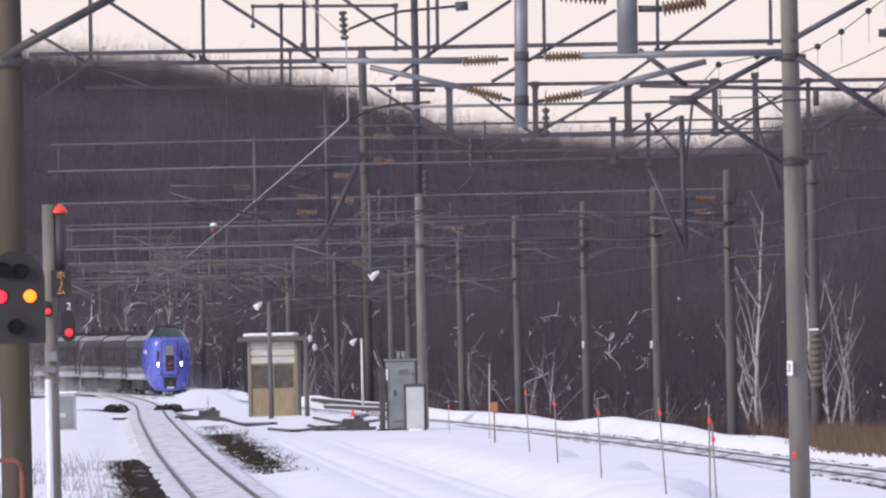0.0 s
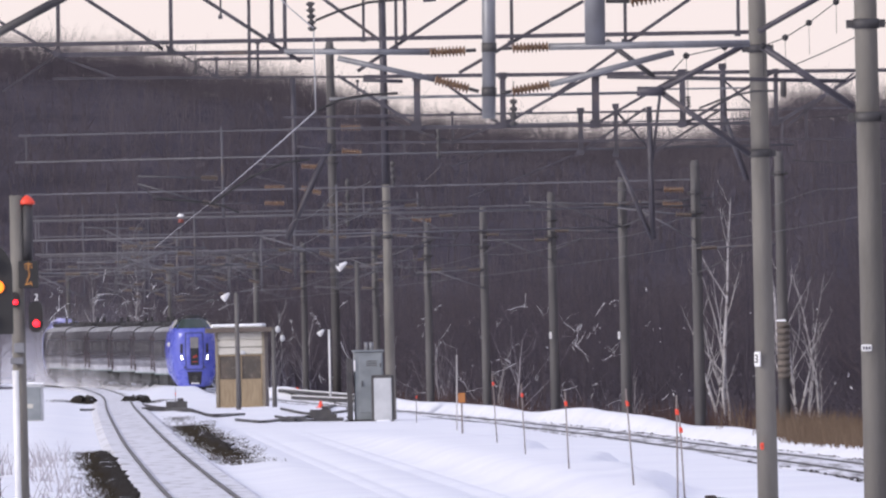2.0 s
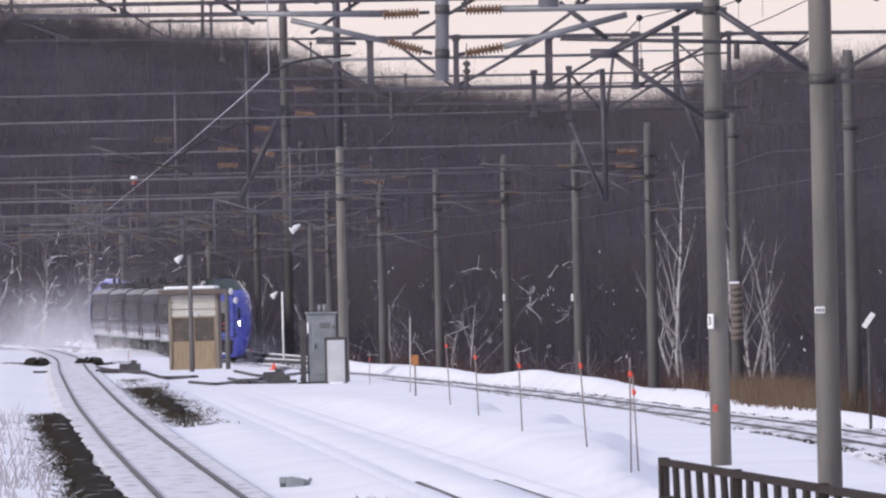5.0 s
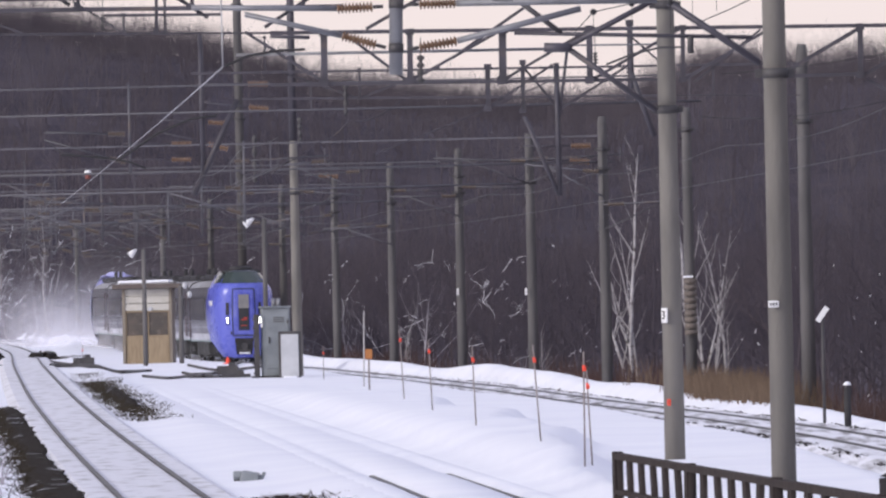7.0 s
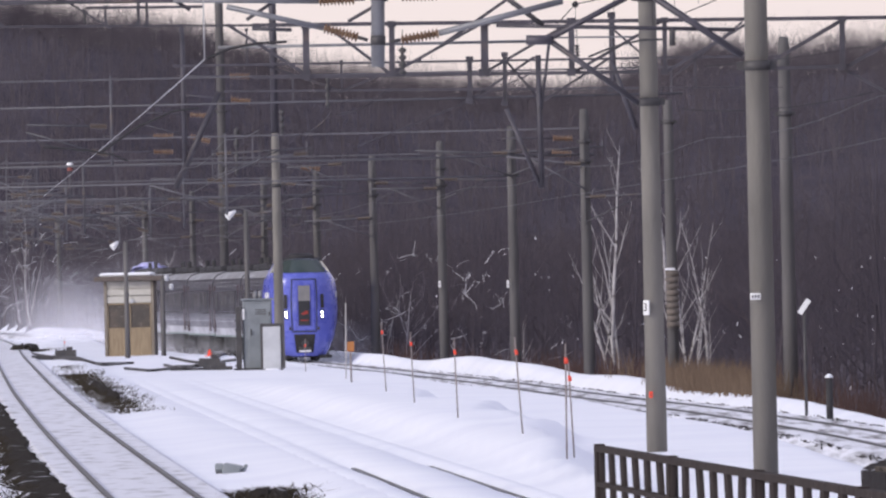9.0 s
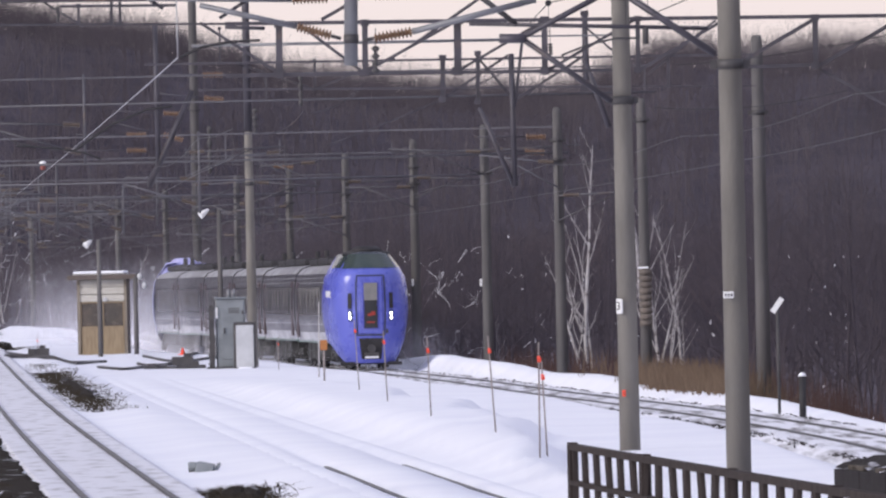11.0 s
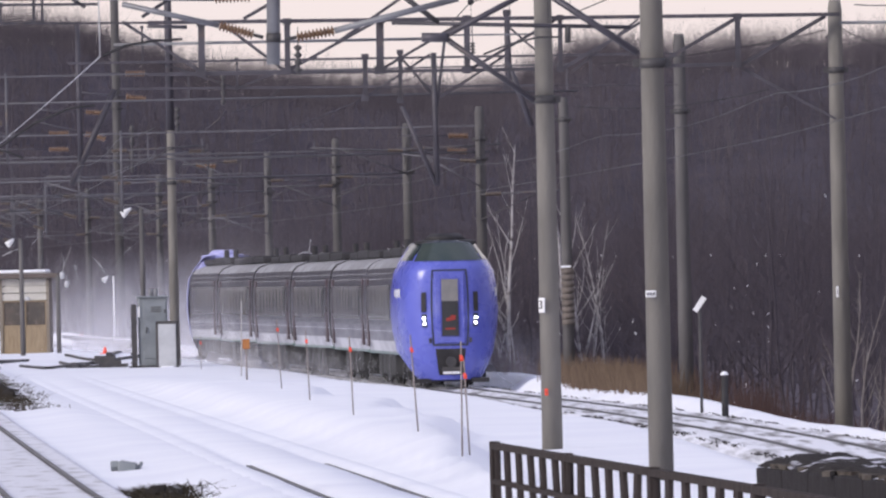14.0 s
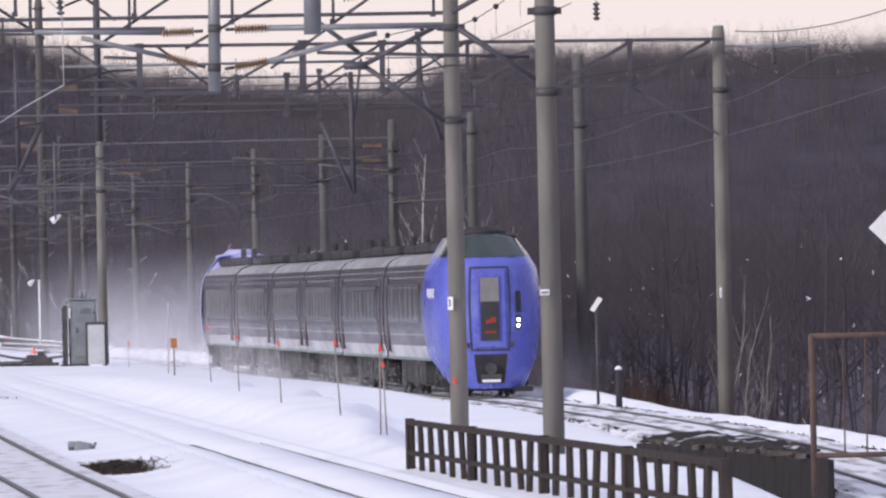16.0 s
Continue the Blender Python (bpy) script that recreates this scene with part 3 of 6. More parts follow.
# masts beside the main line, from near to far, with the gantry that each carries
NEAR = place(28, 800, 128)
mast(NEAR.x, 128, 9.5, 0.19, 0.165, material=CONCRETE_DARK, collars=(6.05, 3.7), label="dark brownish round concrete mast behind the signal")
P2 = place(1610, 962, 132.5)
mast(P2.x, 132.5, 9.5, 0.155, 0.135, base=-0.25, collars=(5.15, 6.3), label="round concrete mast with a small white plate beside the fence")
P1 = place(1417, 909, 159)
mast(P1.x, 159, 9.0, 0.155, 0.125, base=-0.25, collars=(5.2, 6.75), label="round concrete mast with a number plate on the snow")
far_right = []
for px, off in ((1925, 2.9), (1648, 3.4), (1292, 3.0), (1162, 3.0), (1036, 3.0), (915, 3.0), (815, 3.0), (722, 3.0), (595, 3.0), (510, 3.0)):
    d = on_main(px + 4, off)
    x = main_x(d) + off
    far_right.append((x, d))
    mast(x, d, 8.0 if px != 1648 else place(px, 172, d).z, 0.185, 0.14, base=-1.9, material=CONCRETE if d < 240 else CONCRETE_FAR, collars=(6.6,) if d < 300 else (7.0, 6.4), label="round concrete mast at the edge of the wood")
P3 = place(750, 760, 358)
t = mast(P3.x, 358, 8.0, 0.18, 0.13, base=-0.3, collars=(6.2,), label="round concrete mast with a tall steel extension")
bm = bmesh.new()
tube(bm, (0, 0, 8.25), (0, 0, 15.4), 0.13, 0.12, 10)
part("steel_extension", bm, STEEL, t, "slender grey steel extension")
P4 = place(655, 740, 545)
mast(P4.x, 545, 18.3, 0.22, 0.21, base=-0.6, material=CONCRETE_FAR, collars=(12.0, 17.8), label="tall grey column beyond the main line")
GUARD_D = on_main(1445, 3.1)
for px, d in ((181, 760), (361, 668), (1445, GUARD_D)):
    p = place(px, 700, d)
    mast(p.x, d, 8.2 if d > 300 else 7.6, 0.17, 0.13, base=-1.0, material=CONCRETE_FAR, collars=(7.0,), label="round concrete mast far along the line")

def span(parent, name, x0, y0, x1, y1, width, d, material=None, label="", n=8, d1=None):
    """A round bar between two sight lines, width in metres."""
    bm = bmesh.new()
    o = parent.matrix_basis.translation
    tube(bm, place(x0, y0, d) - o, place(x1, y1, d1 or d) - o, width / 2, n=n)
    return part(name, bm, material or STEEL, parent, label)


def flat_span(parent, name, x0, y0, x1, y1, width, d, material=None):
    """A rolled steel angle between two sight lines: two thin flanges at right angles."""
    bm = bmesh.new()
    o = parent.matrix_basis.translation
    a, b = place(x0, y0, d) - o, place(x1, y1, d) - o
    w = (b - a).normalized()
    u = w.cross(Vector((0, 1, 0))).normalized() * (width / 2)
    bar_t = Vector((0, width * 0.12, 0))
    for p, q, thick, deep in ((a, b, u, bar_t), (a + u * 0.86 + Vector((0, width / 2, 0)), b + u * 0.86 + Vector((0, width / 2, 0)), u * 0.14, Vector((0, width / 2, 0)))):
        ring = [[bm.verts.new(c + sx * thick + sy * deep) for sx, sy in ((-1, -1), (1, -1), (1, 1), (-1, 1))] for c in (p, q)]
        bm.faces.new(ring[0])
        bm.faces.new(ring[1][::-1])
        for k in range(4):
            bm.faces.new((ring[0][k], ring[0][(k + 1) % 4], ring[1][(k + 1) % 4], ring[1][k]))
    return part(name, bm, material or STEEL, parent)


def truss(d, label, chords, posts, diagonals, stays=()):
    """A lattice beam between masts, drawn by sight lines of the opening view."""
    o = place(chords[0][0], chords[0][1], d)
    t = thing("gantry", tuple(o), label, "gantry", "gantries over the tracks")
    for x0, y0, x1, y1, w in chords:
        flat_span(t, "chord", x0, y0, x1, y1, w, d)
    for x, y0, y1, w in posts:
        flat_span(t, "post", x, y0, x + (y1 - y0) * 0.012, y1, w, d + 0.05)
        for y in (y0, y1):
            bm = bmesh.new()
            c = place(x, y, d - 0.06) - o
            box(bm, c, (w * 1.25 + 0.03, 0.02, w * 0.8 + 0.04))
            part("gusset", bm, STEEL, t)
    for x0, y0, x1, y1, w in diagonals:
        flat_span(t, "diagonal", x0, y0, x1, y1, w, d + 0.1)
    for x0, y0, x1, y1, w in stays:
        span(t, "stay", x0, y0, x1, y1, w, d + 0.3, STEEL_PALE)
    return t


# the three near lattice beams, from the mast with the figure to the masts beyond the main line
truss(160, "deep lattice gantry clamped to the concrete mast", (
    (50, 96, 1390, 73, 0.062), (150, 113, 830, 105, 0.066)),
    [(158, -30, 108, 0.055), (358, -30, 104, 0.055), (560, -30, 104, 0.055), (757, -30, 102, 0.045), (962, -30, 92, 0.05), (1163, -30, 90, 0.05), (1363, -30, 76, 0.05)],
    ((195, 5, 345, 103, 0.055), (393, -2, 590, 125, 0.055), (600, -8, 730, 88, 0.05), (905, 0, 690, 142, 0.05), (1090, 18, 870, 145, 0.05), (1305, -4, 1150, 104, 0.05), (1160, 100, 1040, 184, 0.045), (52, 52, 165, 118, 0.045), (165, 118, 260, 152, 0.03), (60, 178, 150, 118, 0.025), (350, 96, 450, 158, 0.03)))
GB = far_right[0][1] - 0.5
truss(GB, "lattice gantry with thick posts and a flat top chord", (
    (150, 155, 700, 152, 0.045), (700, 152, 1925, 137, 0.075), (700, 244, 1400, 234, 0.07), (1600, 229, 1744, 225, 0.07)),
    [(795, 152, 240, 0.13), (947, 150, 238, 0.11), (1111, 146, 236, 0.15), (1265, 145, 236, 0.12), (1430, 143, 234, 0.09), (1588, 141, 230, 0.09), (1744, 141, 226, 0.11)],
    ((655, 150, 800, 242, 0.06), (830, 152, 947, 240, 0.06), (947, 238, 1111, 146, 0.06), (1111, 236, 1265, 146, 0.055), (1265, 238, 1430, 142, 0.06), (1430, 236, 1588, 142, 0.06), (1600, 228, 1744, 143, 0.08), (1749, 228, 1900, 140, 0.08), (1744, 228, 1850, 286, 0.06), (1850, 286, 1918, 322, 0.045)),
    ((1925, 152, 2112, 150, 0.06), (640, 191, 1210, 180, 0.06), (1232, 174, 1400, 172, 0.035)))
GC = far_right[1][1] - 0.5
truss(GC, "shallow lattice gantry carried by a mast beside the wood", (
    (560, 224, 1640, 206, 0.055), (650, 269, 1400, 263, 0.05), (1400, 263, 1640, 262, 0.03)),
    [(1085, 212, 286, 0.12), (1147, 204, 290, 0.10), (1336, 134, 266, 0.13), (690, 160, 222, 0.04), (858, 216, 268, 0.05), (1484, 208, 262, 0.06)],
    ((1147, 212, 1215, 290, 0.06), (1085, 285, 1200, 208, 0.06), (1212, 288, 1336, 208, 0.06), (1340, 160, 1400, 212, 0.05), (1450, 240, 1568, 146, 0.05), (858, 268, 1000, 212, 0.05), (720, 222, 858, 268, 0.045)))
# a box frame of light angles above the side line
truss(172, "light steel box frame above the siding", ((445, 11, 702, 10, 0.05), (405, 121, 612, 119, 0.045)),
    [(497, 10, 150, 0.05), (537, -30, 80, 0.06), (513, 90, 152, 0.04), (700, 10, 86, 0.045), (773, -30, 82, 0.055), (440, 120, 150, 0.035), (447, 11, 46, 0.03)], ())

# plain beams over the tracks farther on, each between the masts of its row
for k, (d, xr, z0, dep) in enumerate((
        (290, main_x(290) + 3, 7.72, 0.72), (far_right[2][1], far_right[2][0], 6.6, 0.8), (far_right[3][1], far_right[3][0], 6.3, 0.8),
        (far_right[4][1], far_right[4][0], 6.6, 0.7), (far_right[5][1], far_right[5][0], 6.4, 0.7), (far_right[6][1], far_right[6][0], 6.6, 0.7), (far_right[7][1], far_right[7][0], 6.3, 0.7), (far_right[8][1], far_right[8][0], 6.5, 0.7), (far_right[9][1], far_right[9][0], 6.6, 0.8))):
    xl = left_x(d) - 2.9
    arms = [(left_x(d) + 2.4, -1), (mid_x(d) + 2.2, -1), (main_x(d) - 2.4, 1)]
    arms = [(a, sd) for a, sd in arms if xl < a < xr][k % 2: k % 2 + 1]
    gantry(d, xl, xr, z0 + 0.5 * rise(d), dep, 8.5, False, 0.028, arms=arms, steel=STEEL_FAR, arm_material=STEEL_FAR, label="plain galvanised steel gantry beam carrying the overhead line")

# cantilever pipes and feeder arms on the far masts, each a pale tube with a strut
rc = random.Random(31)
spots = [(x, d, sd) for x, d in far_right[2:] for sd in (-1, 1)]
for _, d in far_right[3:]:
    for _ in range(5):
        dd = d + rc.uniform(-12, 12)
        spots.append((rc.uniform(left_x(dd) - 2, main_x(dd)), dd, rc.choice((-1, 1))))
for x, d, sd in spots:
    z = 5.0 + rise(d) * 0.5 + rc.uniform(0.0, 2.2)
    t = thing("cantilever_arm", (x, d, z), "pale steel cantilever arm clamped to a far mast", "bracket", "cantilever arms on the masts")
    ln = rc.uniform(1.6, 3.4)
    up = rc.uniform(-0.25, 0.3)
    bm = bmesh.new()
    tube(bm, (0, -0.18, 0), (sd * ln, -0.18, up), 0.028, n=7)
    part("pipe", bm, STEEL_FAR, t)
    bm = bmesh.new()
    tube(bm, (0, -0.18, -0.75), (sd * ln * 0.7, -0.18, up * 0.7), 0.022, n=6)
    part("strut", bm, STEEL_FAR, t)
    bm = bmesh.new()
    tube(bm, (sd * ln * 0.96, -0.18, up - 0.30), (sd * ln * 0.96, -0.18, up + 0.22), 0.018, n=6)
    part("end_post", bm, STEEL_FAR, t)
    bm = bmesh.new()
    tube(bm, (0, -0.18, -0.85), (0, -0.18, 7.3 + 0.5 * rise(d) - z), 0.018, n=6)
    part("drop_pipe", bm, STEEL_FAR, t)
    bm = bmesh.new()
    lathe(bm, (sd * 0.12, -0.18, up * 0.1), (sd * 0.62, -0.18, up * 0.25), [((k + f) / 6, r) for k in range(6) for f, r in ((0.1, 0.035), (0.4, 0.075), (0.6, 0.075), (0.9, 0.035))], 8)
    part("insulator", bm, INSUL_FAR, t, "brown ribbed porcelain insulator")

# overhead wires: a contact wire and a carrier above each track with droppers
for xf, zc, y0, y1, nm in ((left_x, 5.15, 262, 700, "side line"), (mid_x, 5.2, 214, 430, "siding"), (main_x, 5.0, 70, 800, "main line")):
    t = thing("overhead_line", (xf(y0), y0, 5), f"overhead contact wire and carrier above the {nm}", "overhead line", "overhead lines")
    inv = Matrix.Translation((-xf(y0), -y0, -5))
    sag = lambda y: 0.80 - 0.22 * (1 - (2 * ((y / 48.0) % 1.0) - 1) ** 2)
    ys = [y0 + 6 * i for i in range(int((y1 - y0) / 6))]
    zig = lambda y: 0.06 * (1 if int(y / 48) % 2 else -1) * (2 * ((y / 48.0) % 1.0) - 1)
    bm = bmesh.new()
    polytube(bm, [inv @ Vector((xf(y) + zig(y), y, zc)) for y in ys], 0.008, 4)
    part("contact_wire", bm, WIRE, t)
    bm = bmesh.new()
    polytube(bm, [inv @ Vector((xf(y) + zig(y), y, zc + sag(y))) for y in ys], 0.008, 4)
    part("carrier_wire", bm, WIRE, t)
    for y in ys[::2]:
        bm = bmesh.new()
        tube(bm, inv @ Vector((xf(y) + zig(y), y, zc)), inv @ Vector((xf(y) + zig(y), y, zc + sag(y))), 0.006, n=3)
        part("dropper", bm, WIRE, t)


# heavy fittings of the near gantries: hanging posts, long insulators, braces
def ribbed(parent, x0, y0, x1, y1, r, d, ribs=10, material=None):
    bm = bmesh.new()
    o = parent.matrix_basis.translation
    prof = []
    for k in range(ribs):
        prof += [((k + 0.1) / ribs, r * 0.42), ((k + 0.38) / ribs, r), ((k + 0.55) / ribs, r), ((k + 0.9) / ribs, r * 0.42)]
    lathe(bm, place(x0, y0, d) - o, place(x1, y1, d) - o, prof, 12)
    return part("insulator", bm, material or INSUL, parent, "brown ribbed porcelain insulator")


D = 146.0
o = place(922, 100, D)
t = thing("hanging_support", tuple(o), "thick hanging post with pale cantilever pipes and ribbed insulators", "support", "hanging supports")
span(t, "post", 922, -90, 923, 226, 0.185, D, STEEL_PALE, n=18)
for yy in (100, 179):
    span(t, "clamp", 923, yy - 8, 923, yy + 8, 0.205, D, STEEL_DARK, n=18)
for x0, y0, x1, y1 in ((900, 105, 818, 109), (945, 102, 1029, 99), (905, 178, 827, 157), (945, 181, 1031, 166)):
    ribbed(t, x0 + (x1 - x0) * 0.22, y0 + (y1 - y0) * 0.22, x1, y1, 0.075, D)
    span(t, "end_fitting", x0, y0, x0 + (x1 - x0) * 0.22, y0 + (y1 - y0) * 0.22, 0.05, D, STEEL_DARK)
span(t, "pipe", 818, 109, 560, 107, 0.075, D, STEEL_PALE)
span(t, "pipe", 1029, 99, 1385, 93, 0.095, D, STEEL_PALE)
span(t, "pipe", 827, 157, 655, 119, 0.075, D, STEEL_PALE)
span(t, "pipe", 1031, 166, 1250, 109, 0.085, D, STEEL_PALE)
span(t, "registration_arm", 700, 158, 770, 160, 0.05, D, STEEL)
D = 112.0
o = place(1110, 40, D)
t = thing("hanging_support", tuple(o), "thick hanging post end with a ribbed insulator", "support", "hanging supports")
span(t, "post", 1109, -90, 1111, 96, 0.215, D, STEEL_PALE, n=18)
ribbed(t, 1172, 16, 1250, 2, 0.085, D)
span(t, "end_fitting", 1130, 16, 1172, 16, 0.07, D, STEEL_DARK)
ribbed(t, 1075, -4, 990, -10, 0.085, D)
D = 158.5
o = place(1395, 95, D)
t = thing("mast_bracing", tuple(o), "dark steel braces clamped to the concrete mast", "bracing", "mast braces")
span(t, "brace", 1385, 290, 1228, 180, 0.085, D)
span(t, "brace", 1405, 98, 1568, 206, 0.105, D)
span(t, "brace", 1372, 98, 1215, 182, 0.085, D)
span(t, "brace", 1400, 72, 1545, -10, 0.085, D)
span(t, "gusset", 1185, 178, 1232, 178, 0.14, D)
span(t, "beam", 1132, 152, 1555, 160, 0.06, D)
span(t, "brace", 1130, 88, 1215, 152, 0.08, D, STEEL_DARK)
bm = bmesh.new()
polytube(bm, [place(x, y, D) - o for x, y in ((1295, 208), (1340, 190), (1390, 178), (1432, 177))], 0.018, 6)
part("registration_arm", bm, WIRE, t)
span(t, "weight", 1444, 158, 1444, 188, 0.09, D, STEEL_DARK)
D = 126.5
o = place(10, 100, D)
t = thing("mast_bracing", tuple(o), "thick dark steel brace clamped to the near concrete mast", "bracing", "mast braces")
span(t, "brace", 0, 102, 200, -6, 0.105, D, STEEL_DARK)

# feeder wire hanging from its insulator string, lit against the wood
o = place(612, 75, 140)
t = thing("feeder_wire", tuple(o), "pale feeder wire bending down from an insulator string", "wire")
bm = bmesh.new()
polytube(bm, [place(x, y, d) - o for x, y, d in ((525, -12, 118), (570, 30, 128), (612, 66, 140), (614, 140, 140), (616, 212, 140), (560, 262, 175), (500, 314, 210), (415, 386, 260), (330, 455, 320))], [0.007, 0.007, 0.009, 0.009, 0.009, 0.008, 0.007, 0.006, 0.005], 6)
part("wire", bm, WIRE_SUNLIT, t)
ribbed(t, 606, 18, 610, 72, 0.06, 140, 5, STEEL_DARK)
for k, (pts, d) in enumerate(((((616, 52), (660, 34), (710, 20), (808, 11)), 139.0), (((620, 211), (660, 193), (710, 184), (762, 181)), 139.0), (((430, 378), (500, 330), (560, 304), (606, 298)), 200.0), (((330, 368), (400, 372), (450, 380), (480, 392)), 220.0))):
    bm = bmesh.new()
    polytube(bm, [place(x, y, d) - o for x, y in pts], 0.02 if k < 2 else 0.025, 6)
    part("registration_arm", bm, BLACK, t)
span(t, "end_fitting", 806, 12, 828, 10, 0.12, 139, STEEL)

# bead weights on the tension wire
o = place(1400, 60, 150)
t = thing("tension_wire", tuple(o), "thin wire with round dark weights and droppers", "wire")
beads = ((1272, 115), (1340, 100), (1408, 98), (1447, 83), (1489, 57), (1537, 20), (1590, -20))
bm = bmesh.new()
polytube(bm, [place(x, y, 150) - o for x, y in ((1240, 150),) + beads], 0.008, 5)
part("wire", bm, WIRE, t)
bm = bmesh.new()
polytube(bm, [place(x, y, 150) - o for x, y in ((1455, 135), (1510, 112), (1568, 84), (1640, 50))], 0.008, 5)
part("wire", bm, WIRE, t)
for x, y in beads:
    bm = bmesh.new()
    c = place(x, y, 150) - o
    lathe(bm, c - Vector((0, 0, 0.045)), c + Vector((0, 0, 0.045)), ((0, 0.015), (0.25, 0.042), (0.5, 0.048), (0.75, 0.042), (1, 0.015)), 10)
    b = part("weight", bm, BLACK, t)
    bm = bmesh.new()
    tube(bm, c, c - Vector((0, 0, 0.44)), 0.005, n=4)
    part("dropper", bm, WIRE, b)

# insulator strings hanging from the beams
for x, y0, y1, d, r in ((966, 190, 242, 146, 0.055), (2023, 152, 186, GB, 0.06), (2092, 152, 188, GB, 0.06), (1690, 48, 86, 150, 0.06), (833, 240, 300, GC, 0.06), (1275, 186, 208, 170, 0.045), (403, 122, 150, 172, 0.035), (672, 330, 420, 420, 0.10), (752, 300, 350, 355, 0.09)):
    o = place(x, y0, d)
    t = thing("insulator_string", tuple(o), "dark string of insulator discs hanging from a beam", "insulator", "insulator strings")
    ribbed(t, x, y0, x + 1, y1, r, d, 4, STEEL_DARK)
    span(t, "hanger", x, y0 - 30, x, y0 + 2, 0.012, d, WIRE)
# a white lamp with a red band, far over the side line
o = place(377, 402, 500)
t = thing("warning_lamp", tuple(o), "small white warning lamp with a red band", "lamp")
bm = bmesh.new()
lathe(bm, (0, 0, 0), (0, 0, 0.22), ((0, 0.17), (0.4, 0.17), (1, 0.09)), 12)
part("shade", bm, WHITE, t)
bm = bmesh.new()
tube(bm, (0, 0, -0.22), (0, 0, 0.0), 0.12, n=10)
part("band", bm, RUST_RED, t, "dull red band")
bm = bmesh.new()
tube(bm, (0, 0.1, -1.6), (0, 0.1, 0.1), 0.04, n=6)
part("stem", bm, STEEL_FAR, t)

# sagging cables between the far masts
for k, pts in enumerate((((755, 345), (790, 353), (820, 335), (840, 305)), ((850, 310), (900, 305), (935, 275), (955, 245)), ((645, 400), (690, 410), (720, 395), (735, 372)), ((880, 368), (980, 330), (1080, 290), (1200, 235)), ((1460, 300), (1560, 310), (1680, 300), (1800, 270)), ((1500, 225), (1650, 215), (1800, 190), (1900, 165)), ((1925, 160), (2020, 215), (2120, 230), (2250, 190)), ((1950, 120), (2080, 130), (2200, 95), (2300, 60)))):
    d = 300 if k < 4 else 205
    bm = bmesh.new()
    o = place(*pts[0], d)
    path = []
    for i in range(13):
        u = i / 12
        w = ((1 - u) ** 3, 3 * u * (1 - u) ** 2, 3 * u * u * (1 - u), u**3)
        path.append(place(sum(a * p[0] for a, p in zip(w, pts)), sum(a * p[1] for a, p in zip(w, pts)), d) - o)
    polytube(bm, path, 0.02 if k < 4 else 0.011, 5)
    single("jumper_cable", bm, STEEL if k < 4 else WIRE, "slack jumper cable between masts", "cable", "jumper cables", at=tuple(o))

# V-shaped drop frames and line insulators farther down the yard
o = place(1205, 300, 250)
t = thing("drop_frame", tuple(o), "V-shaped grey steel drop frame under a gantry", "support", "drop frames")
span(t, "upright", 1206, 205, 1213, 440, 0.13, 250, STEEL)
span(t, "strut", 1150, 300, 1212, 440, 0.10, 250, STEEL)
span(t, "strut", 1226, 180, 1212, 300, 0.07, 250, STEEL)
o = place(1345, 250, 235)
t = thing("drop_frame", tuple(o), "grey steel drop frame beside the concrete mast", "support", "drop frames")
span(t, "upright", 1336, 135, 1342, 250, 0.10, 235, STEEL)
span(t, "strut", 1336, 215, 1380, 335, 0.12, 235, STEEL)
o = place(600, 350, 300)
t = thing("drop_frame", tuple(o), "slanting grey steel strut under a far gantry", "support", "drop frames")
span(t, "strut", 642, 270, 565, 440, 0.17, 300, STEEL)
span(t, "upright", 575, 150, 582, 400, 0.14, 300, STEEL)
for k, (px, py, d, dy) in enumerate(((660, 242, 330, 0), (662, 283, 330, 4), (590, 348, 360, 10), (525, 348, 380, 0), (590, 310, 380, 2), (525, 376, 400, 0), (1232, 352, 330, 0), (1230, 378, 330, 2), (785, 404, 420, 2))):
    o = place(px, py, d)
    t = thing("line_insulator", tuple(o), "brown ribbed insulator with a pale pipe on a far gantry", "insulator", "line insulators")
    ribbed(t, px, py, px + 36, py + dy, 0.11, d, 7)
    span(t, "pipe", px, py, px - 90, py - 2.2 * dy, 0.045, d, STEEL)


